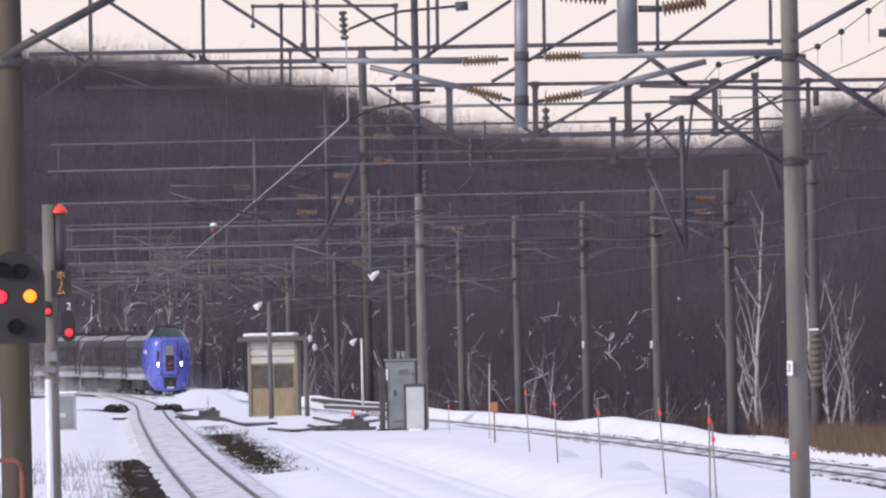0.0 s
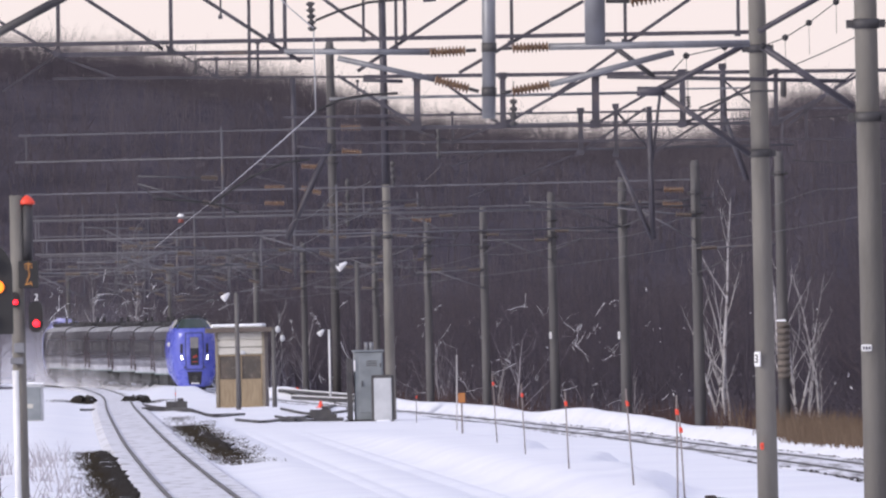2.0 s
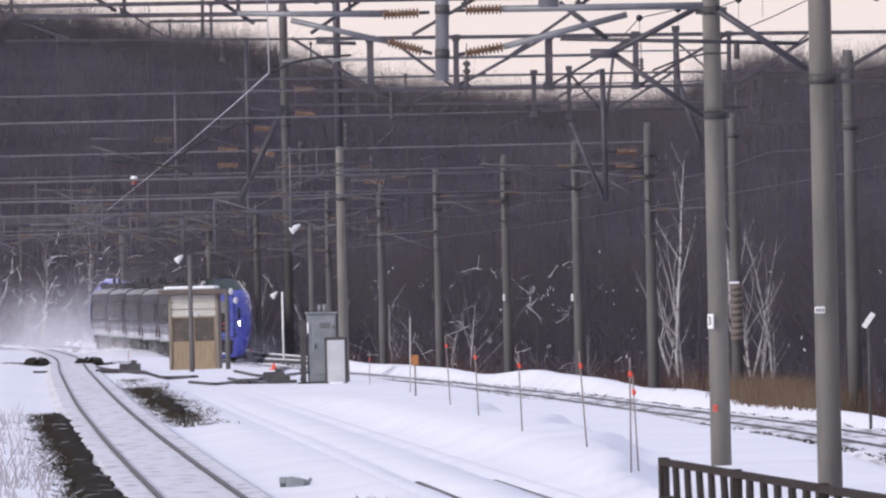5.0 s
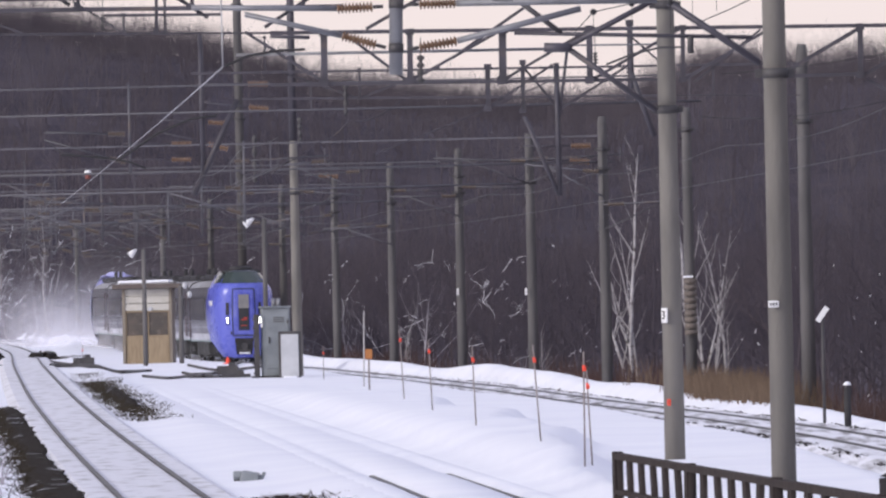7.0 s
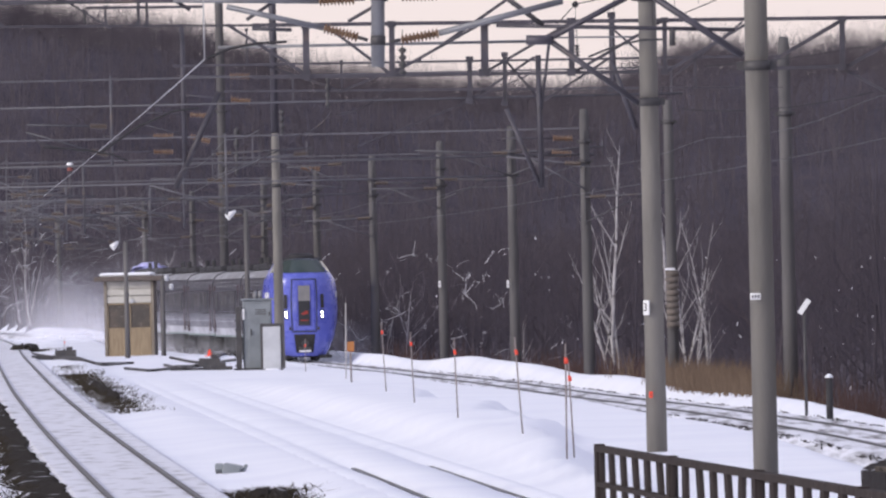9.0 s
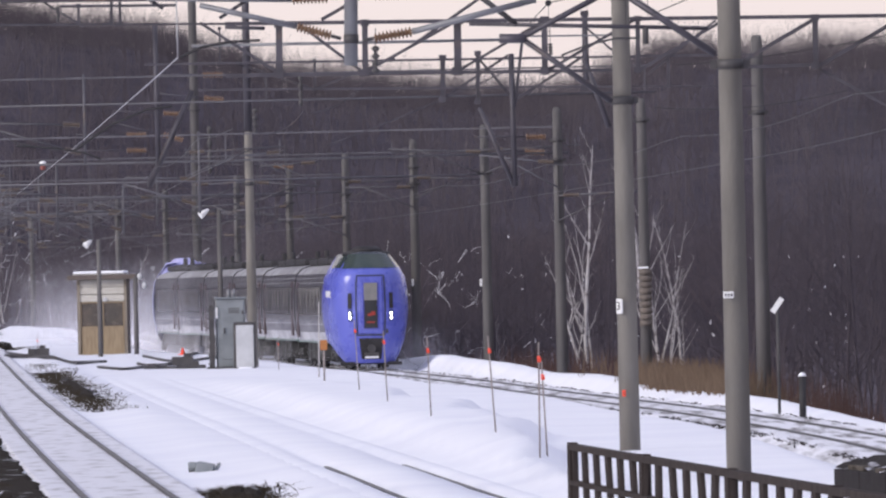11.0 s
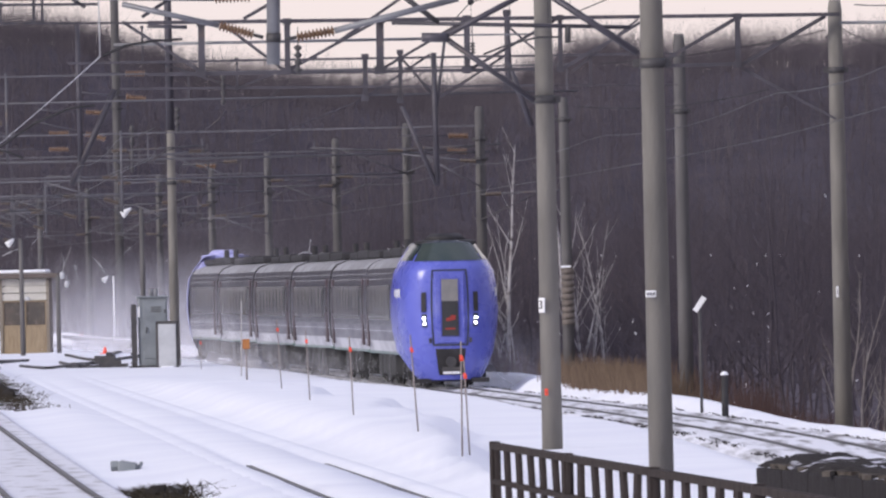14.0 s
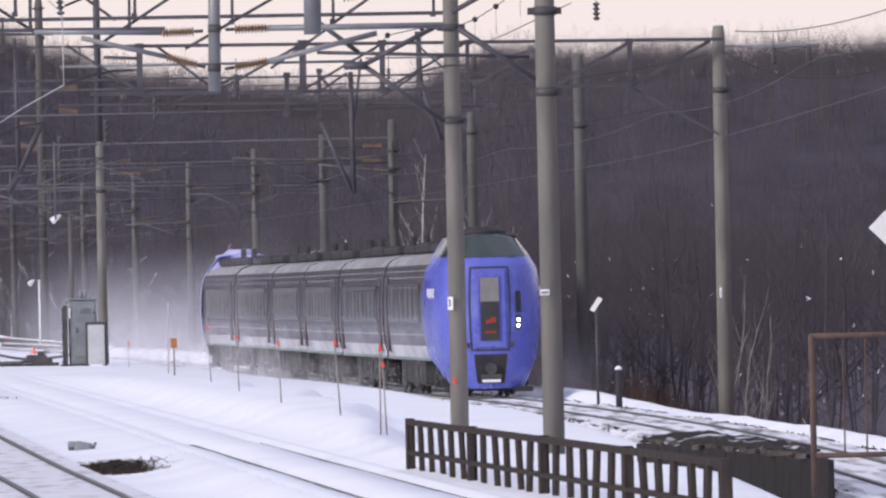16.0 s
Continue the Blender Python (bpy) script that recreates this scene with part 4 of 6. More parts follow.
# ---- winter wood: bare trees ----
def bare_tree(rng, height, spread, n_limb, n_twig, r0, steep=0.0, bend=0.06):
    """Verts and faces of one leafless tree of three-sided tapering limbs."""
    verts, faces = [], []

    def limb(p, q, a, b):
        w = (q - p).normalized()
        u = w.orthogonal().normalized()
        v = w.cross(u)
        k = len(verts)
        for c, r in ((p, a), (q, b)):
            for i in range(3):
                verts.append(c + u * (r * math.cos(2.094 * i)) + v * (r * math.sin(2.094 * i)))
        for i in range(3):
            faces.append((k + i, k + (i + 1) % 3, k + 3 + (i + 1) % 3, k + 3 + i))

    pts = [Vector((0, 0, 0))]
    segs = 6
    lean = Vector((rng.uniform(-0.1, 0.1), rng.uniform(-0.1, 0.1), 0))
    for i in range(segs):
        pts.append(pts[-1] + Vector((lean.x + rng.uniform(-bend, bend), lean.y + rng.uniform(-bend, bend), 1)) * (height / segs))
    for i in range(segs):
        limb(pts[i], pts[i + 1], r0 * (1 - i / segs * 0.9), r0 * (1 - (i + 1) / segs * 0.9))
    for j in range(n_limb):
        k = 0.25 + 0.72 * (j + rng.random()) / n_limb
        s = k * segs
        i = min(int(s), segs - 1)
        p = pts[i].lerp(pts[i + 1], s - i)
        a = rng.random() * 6.283
        ln = spread * (1.15 - k) * rng.uniform(0.7, 1.2)
        up = rng.uniform(0.5, 1.1) + steep
        mid = p + Vector((math.cos(a), math.sin(a), up)) * ln * 0.5
        end = mid + Vector((math.cos(a + rng.uniform(-0.5, 0.5)), math.sin(a + rng.uniform(-0.5, 0.5)), up + 0.5)) * ln * 0.45
        r = r0 * 0.42 * (1.1 - k)
        limb(p, mid, r, r * 0.6)
        limb(mid, end, r * 0.6, r * 0.18)
        for _ in range(n_twig):
            t = rng.random()
            q = mid.lerp(end, t) if rng.random() < 0.6 else p.lerp(mid, 0.4 + 0.6 * t)
            v = Vector((rng.uniform(-1, 1), rng.uniform(-1, 1), rng.uniform(0.1, 1.3))) * ln * 0.28
            limb(q, q + v, r * 0.34, r * 0.10)
            limb(q + v * 0.6, q + v * 0.6 + Vector((rng.uniform(-1, 1), rng.uniform(-1, 1), rng.uniform(0.2, 1))) * ln * 0.16, r * 0.2, r * 0.08)
    return np.array([tuple(v) for v in verts]), np.array(faces)


def grove(name, spots, templates, material, label):
    """One mesh of many trees: spots are x, y, z, size, turn."""
    rng = random.Random(len(spots))
    vs, fs, base = [], [], 0
    for x, y, z, s, a in spots:
        v, f = templates[rng.randrange(len(templates))]
        c, n = math.cos(a), math.sin(a)
        w = np.empty_like(v)
        w[:, 0], w[:, 1], w[:, 2] = (v[:, 0] * c - v[:, 1] * n) * s + x, (v[:, 0] * n + v[:, 1] * c) * s + y, v[:, 2] * s + z
        vs.append(w)
        fs.append(f + base)
        base += len(v)
    v, f = np.concatenate(vs), np.concatenate(fs)
    me = bpy.data.meshes.new(name)
    me.vertices.add(len(v))
    me.vertices.foreach_set("co", v.ravel())
    me.loops.add(f.size)
    me.loops.foreach_set("vertex_index", f.ravel().astype(np.int32))
    me.polygons.add(len(f))
    me.polygons.foreach_set("loop_start", np.arange(0, f.size, 4, dtype=np.int32))
    me.update(calc_edges=True)
    me.materials.append(material)
    return tagged(new(name, me), label, "trees", kind="stuff")


rng = random.Random(4)
FAR_T = [bare_tree(rng, 6.0, 4.0, 14, 5, 0.085) for _ in range(5)]
CREST_T = [bare_tree(rng, 6.0, 4.6, 10, 3, 0.10, 0.3) for _ in range(6)]
BUSH_T = [bare_tree(rng, 6.0, 6.5, 7, 2, 0.14, 0.6) for _ in range(5)]
NEAR_T = [bare_tree(rng, 9.0, 4.0, 22, 7, 0.065) for _ in range(5)]
spots = []
for _ in range(2000):
    y = rng.uniform(660, 900)
    x = rng.uniform(-0.080, 0.062) * y
    if abs(x - main_x(y)) < 5 and y < 860 or (x < main_x(y) and x > left_x(y) - 5 and y < 735):
        continue
    spots.append((x, y, ground_z(x, y) - 0.2, rng.uniform(0.5, 1.0), rng.random() * 6.3))
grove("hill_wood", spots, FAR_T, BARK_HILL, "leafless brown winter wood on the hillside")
spots = []
for _ in range(4600):
    y = 975 - 165 * rng.random() ** 1.7
    x = rng.uniform(-0.080, 0.062) * y
    spots.append((x, y, ground_z(x, y) - 0.2, rng.uniform(0.36, 0.66) * (1.0 if y < 935 else 0.68), rng.random() * 6.3))
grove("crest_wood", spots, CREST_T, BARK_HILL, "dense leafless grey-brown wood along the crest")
spots = []
for _ in range(3600):
    y = rng.uniform(925, 975)
    x = rng.uniform(-0.080, 0.062) * y
    spots.append((x, y, ground_z(x, y) - 0.2, rng.uniform(0.22, 0.46), rng.random() * 6.3))
for _ in range(4200):
    y = rng.uniform(928, 953)
    x = rng.uniform(-0.080, 0.062) * y
    spots.append((x, y, ground_z(x, y) - 0.15, rng.uniform(0.09, 0.20), rng.random() * 6.3))
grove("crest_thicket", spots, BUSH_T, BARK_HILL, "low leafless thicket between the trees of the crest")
spots = []
for _ in range(900):
    y = rng.uniform(190, 700)
    off = 6.5 + 38 * rng.random() ** 1.5
    x = main_x(y) + off
    if x / y > 0.062:
        continue
    spots.append((x, y, ground_z(x, y) - 0.2, rng.uniform(0.5, 1.0), rng.random() * 6.3))
grove("trackside_wood", spots, NEAR_T, BARK, "dense leafless trees behind the main line")

# white-barked birches
def birch_mesh(rng):
    """A slim, slightly bent trunk with a fork and fine rising branches."""
    bm = bmesh.new()
    h = 8.5

    def shoot(p, way, length, r, order):
        pts, rad = [p], [r]
        n = 6 if order == 0 else 4
        for k in range(n):
            way = (way + Vector((rng.uniform(-0.16, 0.16), rng.uniform(-0.16, 0.16), 0.10 if order else 0.05))).normalized()
            pts.append(pts[-1] + way * (length / n))
            rad.append(r * (1 - 0.88 * (k + 1) / n))
        polytube(bm, pts, rad, 5 if order == 0 else 3)
        if order < 2 + (r > 0.03):
            for k in range((9, 4, 3)[order]):
                f = (0.30 if order == 0 else 0.25) + (0.68 if order == 0 else 0.7) * (k + rng.random()) / (9, 4, 3)[order]
                q = f * n
                m = min(int(q), n - 1)
                a = rng.random() * 6.283
                side = Vector((math.cos(a), math.sin(a), 0))
                lift = (1.5, 1.0, 0.7)[order]
                shoot(pts[m].lerp(pts[m + 1], q - m), (side + Vector((0, 0, lift)) + way * 0.3).normalized(), length * (0.34, 0.42, 0.5)[order] * (1.25 - f), max(rad[m] * 0.5, 0.007), order + 1)

    shoot(Vector((0, 0, 0)), Vector((rng.uniform(-0.08, 0.08), 0, 1)), h, 0.085, 0)
    shoot(Vector((0.02, 0, h * 0.12)), Vector((rng.choice((-0.3, 0.3)), 0, 1)), h * 0.62, 0.05, 1)
    return mesh_of(bm, "birch", BIRCH)


BIRCH_T = [birch_mesh(rng) for _ in range(4)]
for px, d, s in ((1352, 262, 0.72), (1345, 268, 0.6), (1458, 252, 0.72), (1474, 258, 0.6), (1500, 250, 0.55), (1180, 345, 0.5), (940, 470, 0.7), (830, 480, 0.7), (310, 690, 1.0), (215, 700, 0.9), (540, 610, 0.8), (600, 600, 0.8)):
    if d < 560:
        near, d = d, on_main(px, 5.5)
        s *= (1.2 if px > 1300 else 0.8) * d / near
    p = place(px, 760, d)
    ob = new("birch_tree", BIRCH_T[int(px) % 4])
    ob.matrix_basis = pose(p.x, d, ground_z(p.x, d) - 0.1, 0, 0, px % 360) @ Matrix.Scale(s, 4)
    tagged(ob, "slender leafless birch with white bark", "tree", "birches by the line")


# frosted small trees and drooping twigs at the foot of the wood
FROST_T = [bare_tree(rng, 4.2, 4.2, 9, 3, 0.055) for _ in range(4)]
for k, px in enumerate((140, 190, 235, 290, 330, 395, 440, 500, 545, 575, 620, 690, 760, 835, 880, 960, 1130, 1010)):
    d = min(on_main(px, 6.0 + (k * 7) % 5), 720.0) if px > 420 else 700.0 + (k * 13) % 50
    p = place(px, 700, d)
    v, f = FROST_T[k % 4]
    me = bpy.data.meshes.new("frosted_tree")
    me.from_pydata([tuple(a) for a in v], [], [tuple(int(i) for i in b) for b in f])
    me.materials.append(FROST)
    ob = new("frosted_tree", me)
    ob.matrix_basis = pose(p.x, d, ground_z(p.x, d) - 0.1, (k * 31) % 24 - 12, (k * 17) % 40 - 20, px % 360) @ Matrix.Scale(0.8 + 0.15 * (k % 4), 4)
    tagged(ob, "small leafless tree with frosted pale twigs", "tree", "frosted trees at the foot of the wood")


def tufts(name, spots, material, label, h, seed):
    """Blades of dry grass or brush."""
    r = random.Random(seed)
    verts, faces = [], []
    for x, y in spots:
        z = ground_z(x, y) - 0.03
        for _ in range(14):
            a, b = r.uniform(-0.35, 0.35), r.uniform(-0.35, 0.35)
            hh, lx, ly, w = h * r.uniform(0.4, 1.1), r.uniform(-0.3, 0.3), r.uniform(-0.3, 0.3), 0.012
            k = len(verts)
            verts += [(x + a - w, y + b, z), (x + a + w, y + b, z), (x + a + lx * 0.5 + w * 0.6, y + b + ly * 0.5, z + hh * 0.6), (x + a + lx * 0.5 - w * 0.6, y + b + ly * 0.5, z + hh * 0.6), (x + a + lx, y + b + ly, z + hh)]
            faces += [(k, k + 1, k + 2, k + 3), (k + 3, k + 2, k + 4)]
    me = bpy.data.meshes.new(name)
    me.from_pydata(verts, [], faces)
    me.materials.append(material)
    tagged(new(name, me), label, "grass", kind="stuff")


rg = random.Random(9)
tufts("dry_grass", [(main_x(y) + 2.5 + 2.2 * rg.random() ** 1.3, y) for y in [max(258, rg.gauss(274, 11)) for _ in range(300)]], GRASS, "tall dry tan grass on the far bank", 0.9, 1)
tufts("brush", [(main_x(y) + rg.uniform(3.4, 11), y) for y in [rg.uniform(238, 520) for _ in range(1700)]], SHRUB, "low reddish-brown brush under the trees", 1.25, 2)
tufts("tall_brush", [(main_x(y) + rg.uniform(4.0, 9), y) for y in [max(252, rg.gauss(300, 34)) for _ in range(1200)]], SHRUB, "tall reddish-brown brush behind the dry grass", 1.8, 5)
tufts("bank_grass", [(left_x(y) - rg.uniform(2.1, 3.8), y) for y in [rg.uniform(130, 240) for _ in range(18)]], FROST, "sparse dry grass poking out of the snow", 0.55, 3)
weeds = []
for x, y, rx, ry in PATCHES:
    weeds += [(x + rx * 1.1 * rg.gauss(0, 0.6) - 0.06 * ry * q, y + ry * q) for q in [rg.uniform(-1, 1) for _ in range(110)]]
for n, y0, y1, off, w in ((900, 114, 256, -1.18, 0.30), (260, 225, 322, 1.76, 0.20), (60, 300, 360, 1.6, 0.3)):
    for _ in range(n):
        y = rg.uniform(y0, y1)
        if n > 100 or noise.noise((y * 0.5, off, 2.0)) > -0.05:
            weeds.append((left_x(y) + rg.gauss(off, w), y))
tufts("dead_weeds", weeds, WEED, "dark dead weeds lying beside the rails", 0.13, 77)

# clots of snow caught in the twigs
rs = random.Random(21)
bm = bmesh.new()
for _ in range(230):
    y = rs.uniform(215, 520)
    x = main_x(y) + rs.uniform(4.5, 16)
    if x / y > 0.062:
        continue
    z = ground_z(x, y) + 0.6 + 5.5 * rs.random() ** 1.6
    q = Vector((x, y, z))
    tube(bm, q, q + Vector((rs.uniform(-0.07, 0.07), rs.uniform(-0.1, 0.1), rs.uniform(0.03, 0.11))), rs.uniform(0.012, 0.026), 0.008, 5)
single("snow_clots", bm, SNOW_CAP, "small clots of snow caught in the twigs", "snow", kind="stuff")

# snow lying along leaning stems at the foot of the wood
def snowy_stems():
    bm = bmesh.new()
    for _ in range(200):
        px = 140 + 1110 * rs.random() ** 1.3
        d = min(on_main(px, rs.uniform(5.0, 9.0)), 720.0) if px > 420 else rs.uniform(690, 740)
        q = place(px, 700, d)
        q.z = ground_z(q.x, d) + 0.8 + 6.0 * rs.random() ** 1.4
        k = d / 420
        way = rs.choice((1, 1, 1, -1))
        v = Vector((way * rs.uniform(0.2, 0.8), rs.uniform(-0.3, 0.3), rs.uniform(0.5, 1.0)))
        r = rs.uniform(0.006, 0.016) * k
        for j in range(rs.randrange(3, 7)):
            v = v + Vector((rs.uniform(-0.45, 0.45), 0, rs.uniform(-0.5, 0.4)))
            w = q + v * rs.uniform(0.08, 0.22) * k
            if rs.random() < 0.78:
                tube(bm, q, w, r * rs.uniform(0.6, 1.2), r * rs.uniform(0.3, 1.0), 4)
            if rs.random() < 0.3:
                tube(bm, q, q + Vector((-v.x, 0, v.z)) * 0.14 * k, r * 0.7, r * 0.25, 4)
            q = w
    single("snowy_stems", bm, SNOW_CAP, "leaning thin stems coated with snow", "branches", kind="stuff")


snowy_stems()

# a wide bare tree behind the far bank
for px, s in ((1905, 0.62), (1990, 0.5), (1960, 0.56)):
    d = on_main(px, 5.5)
    p = place(px, 760, d)
    me = BIRCH_T[px % 4].copy()
    me.materials[0] = GREY_BARK
    ob = new("bare_tree", me)
    ob.matrix_basis = pose(p.x, d, ground_z(p.x, d) - 0.1, 0, 0, px) @ Matrix.Scale(s, 4)
    tagged(ob, "wide leafless tree with grey spreading branches", "tree", "bare trees on the far bank")


# ---- the train ----
OUT = [(0.22, 1.00), (0.5, 1.14), (1.0, 1.32), (1.6, 1.44), (2.1, 1.48), (2.7, 1.46), (3.2, 1.38), (3.5, 1.22), (3.9, 0.94), (4.0, 0.86), (4.06, 0.42)]
NOSE = [(0.0, -0.03), (0.35, -0.01), (0.5, 0.04), (0.62, 0.13), (0.72, 0.28), (0.80, 0.50), (0.86, 0.78), (0.91, 1.10), (0.95, 1.50), (0.98, 1.95), (1.0, 2.5)]
SKIRT = [(0.0, 0.0), (0.80, 0.0), (0.88, 0.10), (0.94, 0.36), (0.98, 0.60), (1.0, 0.73)]
BODY = [(1.28, 0.95), (1.37, 1.3), (1.41, 1.8), (1.41, 2.5), (1.38, 3.0), (1.31, 3.35), (1.15, 3.53), (0.85, 3.64), (0.45, 3.70), (0.0, 3.72)]


def lerp_table(table, v):
    for (a, p), (b, q) in zip(table, table[1:]):
        if v <= b:
            return p + (q - p) * max(0, (v - a) / (b - a))
    return table[-1][1]


def cab_point(s, z, out=0.0):
    """A point on the rounded nose: s from -1 to 1 across, z up, out metres proud."""
    k = abs(s)
    x = lerp_table(OUT, z) * s
    y = -10.3 + lerp_table(NOSE, k) + max(0.0, z - 3.3) * 0.85 + max(0.0, 0.9 - z) * 0.12
    return Vector((x * (1 + out * 0.5), y - out, z))


def cab_patch(bm, s0, s1, z0, z1, ns=6, nz=4, out=0.012, material=0):
    g = [[bm.verts.new(cab_point(s0 + (s1 - s0) * i / ns, z0 + (z1 - z0) * j / nz, out)) for i in range(ns + 1)] for j in range(nz + 1)]
    for j in range(nz):
        for i in range(ns):
            f = bm.faces.new((g[j][i], g[j][i + 1], g[j + 1][i + 1], g[j + 1][i]))
            f.smooth, f.material_index = True, material


def body_loft(bm, y0, y1, pts, material=0):
    rows = []
    for y in (y0, y1):
        rows.append([bm.verts.new((x, y, z)) for x, z in pts])
    for i in range(len(pts) - 1):
        f = bm.faces.new((rows[0][i], rows[0][i + 1], rows[1][i + 1], rows[1][i]))
        f.smooth, f.material_index = True, material
    return rows


def side_x(z):
    return lerp_table([(b, a) for a, b in BODY], z)


def bogie(parent, y):
    bm = bmesh.new()
    for x in (-0.95, 0.95):
        box(bm, (x, 0, 0.55), (0.16, 2.9, 0.22))
        for yy in (-1.05, 1.05):
            box(bm, (x, yy, 0.45), (0.26, 0.42, 0.40))
        box(bm, (x, 0, 0.75), (0.3, 0.6, 0.35))
    box(bm, (0, 0, 0.62), (1.8, 0.5, 0.25))
    b = part("bogie", bm, UNDER, parent, "black bogie caked with snow")
    b.matrix_basis = pose(0, y, 0)
    for x in (-0.56, 0.56):
        for yy in (-1.05, 1.05):
            bm = bmesh.new()
            lathe(bm, (x - 0.06, yy, 0.43), (x + 0.06, yy, 0.43), ((0, 0.40), (0.2, 0.43), (0.8, 0.43), (1, 0.40)), 16)
            part("wheel", bm, UNDER, b)


def rail_car(label, lead=False, tail=False):
    t = thing("rail_car", (0, 0, 0), label, "train car", "cars of the express train")
    y0 = -7.9 if lead else -9.2
    y1 = 8.0 if lead else 9.2
    pts = BODY + [(-x, z) for x, z in BODY[-2::-1]]
    split = [p for p in BODY if p[1] <= 1.3]
    for sgn in (1, -1):
        bm = bmesh.new()
        body_loft(bm, y0, y1, [(x * sgn, z) for x, z in split])
        part("lower_panel", bm, LOWER, t, "white snow-caked lower side")
        bm = bmesh.new()
        body_loft(bm, y0, y1, [(side_x(1.3) * sgn, 1.3), (side_x(1.72) * sgn, 1.72)])
        part("waist_panel", bm, WAIST, t, "frosted steel, mid-tone step of the painted side gradient")
        bm = bmesh.new()
        body_loft(bm, y0, y1, [(side_x(1.72) * sgn, 1.72)] + [(x * sgn, z) for x, z in BODY if 1.75 < z < 3.4])
        part("side_panel", bm, STAINLESS, t)
        bm = bmesh.new()
        box(bm, (1.285 * sgn, (y0 + y1) / 2, 0.96), (0.05, y1 - y0, 0.07))
        part("sole_bar", bm, GREEN, t, "dull green sole bar")
        for z in (3.20, 3.04, 1.58):
            bm = bmesh.new()
            box(bm, ((side_x(z) + 0.004) * sgn, (y0 + y1) / 2, z), (0.02, y1 - y0 - 0.3, 0.022))
            part("bead", bm, ROOF_M if z > 3 else LOWER, t)
        bm = bmesh.new()
        box(bm, (1.405 * sgn, (y0 + y1) / 2 + 0.3, 2.38), (0.03, y1 - y0 - 4.2, 0.98))
        part("window_band", bm, WINDOW, t, "dark band around the windows")
        n = 8 if not lead else 6
        for i in range(n):
            yy = y0 + 2.9 + (y1 - y0 - 5.4) * (i + 0.5) / n
            bm = bmesh.new()
            box(bm, (1.415 * sgn, yy, 2.38), (0.03, (y1 - y0 - 5.4) / n * 0.84, 0.80))
            w_ = part("window", bm, WINDOW, t, bevel=0.01)
            if (i * 5 + (0 if lead else 2)) % 4 == 0:
                continue
            bm = bmesh.new()
            box(bm, (1.433 * sgn, yy + 0.30 - 0.13 * (i % 3), 2.45), (0.012, 0.07 + 0.05 * (i % 2), 0.50))
            part("curtain", bm, CURTAIN, w_, "pale drawn curtain")
        for yy in ((y1 - 1.3,) if lead else (y0 + 1.3, y1 - 1.3)):
            bm = bmesh.new()
            box(bm, (1.40 * sgn, yy, 2.10), (0.04, 0.95, 1.95))
            d = part("door", bm, DOOR_RED, t, "maroon sliding passenger door")
            bm = bmesh.new()
            box(bm, (1.425 * sgn, yy, 2.45), (0.02, 0.5, 0.8))
            part("door_glass", bm, WINDOW, d)
    bm = bmesh.new()
    top = [p for p in BODY if p[1] >= 3.35]
    body_loft(bm, y0, y1, top + [(-x, z) for x, z in top[-2::-1]])
    part("roof", bm, ROOF_M, t, "pale roof dusted with snow")
    for yy in ((y1,) if lead else (y0, y1)):
        bm = bmesh.new()
        vs = [bm.verts.new((x * 0.999, yy, z)) for x, z in pts]
        bm.faces.new(vs)
        part("end_wall", bm, STEEL_DARK, t)
        bm = bmesh.new()
        box(bm, (0, yy + (0.2 if yy > 0 else -0.2), 2.1), (1.3, 0.5, 2.4))
        part("gangway", bm, BLACK, t, "black gangway bellows", bevel=0.05)
    for yy, ln, h in ((-4.6, 5.4, 0.22), (1.0, 5.2, 0.26), (5.9, 4.0, 0.22)):
        bm = bmesh.new()
        box(bm, (0, yy, 3.72 + h / 2 - 0.05), (1.7, ln, h))
        part("roof_unit", bm, BLACK, t, "black roof equipment", bevel=0.04)
    for yy in (-1.6, 3.4):
        bm = bmesh.new()
        tube(bm, (0.35, yy, 3.7), (0.35, yy, 4.22), 0.10, n=10)
        part("exhaust", bm, BLACK, t)
    for i, (yy, ln, h) in enumerate(((-3.4, 1.8, 0.62), (-1.1, 2.0, 0.7), (1.2, 1.9, 0.6), (3.4, 1.8, 0.68))):
        for sgn in (1, -1):
            bm = bmesh.new()
            box(bm, (0.95 * sgn, yy, 0.95 - h / 2), (0.55, ln, h))
            part("equipment_box", bm, UNDER, t, bevel=0.03)
    bogie(t, -7.0 if lead else -6.2)
    bogie(t, 5.0 if lead else 6.2)
    if lead:
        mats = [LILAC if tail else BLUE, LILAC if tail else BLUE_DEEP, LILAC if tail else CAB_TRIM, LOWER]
        bm = bmesh.new()
        ss = [-1, -0.995, -0.98, -0.955, -0.93, -0.895, -0.86, -0.81, -0.76, -0.6, -0.35, 0, 0.35, 0.6, 0.76, 0.81, 0.86, 0.895, 0.93, 0.955, 0.98, 0.995, 1]
        zs = [0.22, 0.36, 0.5, 0.75, 1.0, 1.3, 1.6, 1.85, 2.1, 2.4, 2.7, 2.95, 3.2, 3.35, 3.5, 3.7, 3.9, 4.0, 4.06]
        g = [[bm.verts.new(cab_point(s, max(z, 0.22 + lerp_table(SKIRT, abs(s)) + 0.02 * z))) for s in ss] for z in zs]
        for j in range(len(zs) - 1):
            for i in range(len(ss) - 1):
                f = bm.faces.new((g[j][i], g[j][i + 1], g[j + 1][i + 1], g[j + 1][i]))
                f.smooth = True
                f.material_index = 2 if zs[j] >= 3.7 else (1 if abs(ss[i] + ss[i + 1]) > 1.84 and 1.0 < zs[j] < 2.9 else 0)
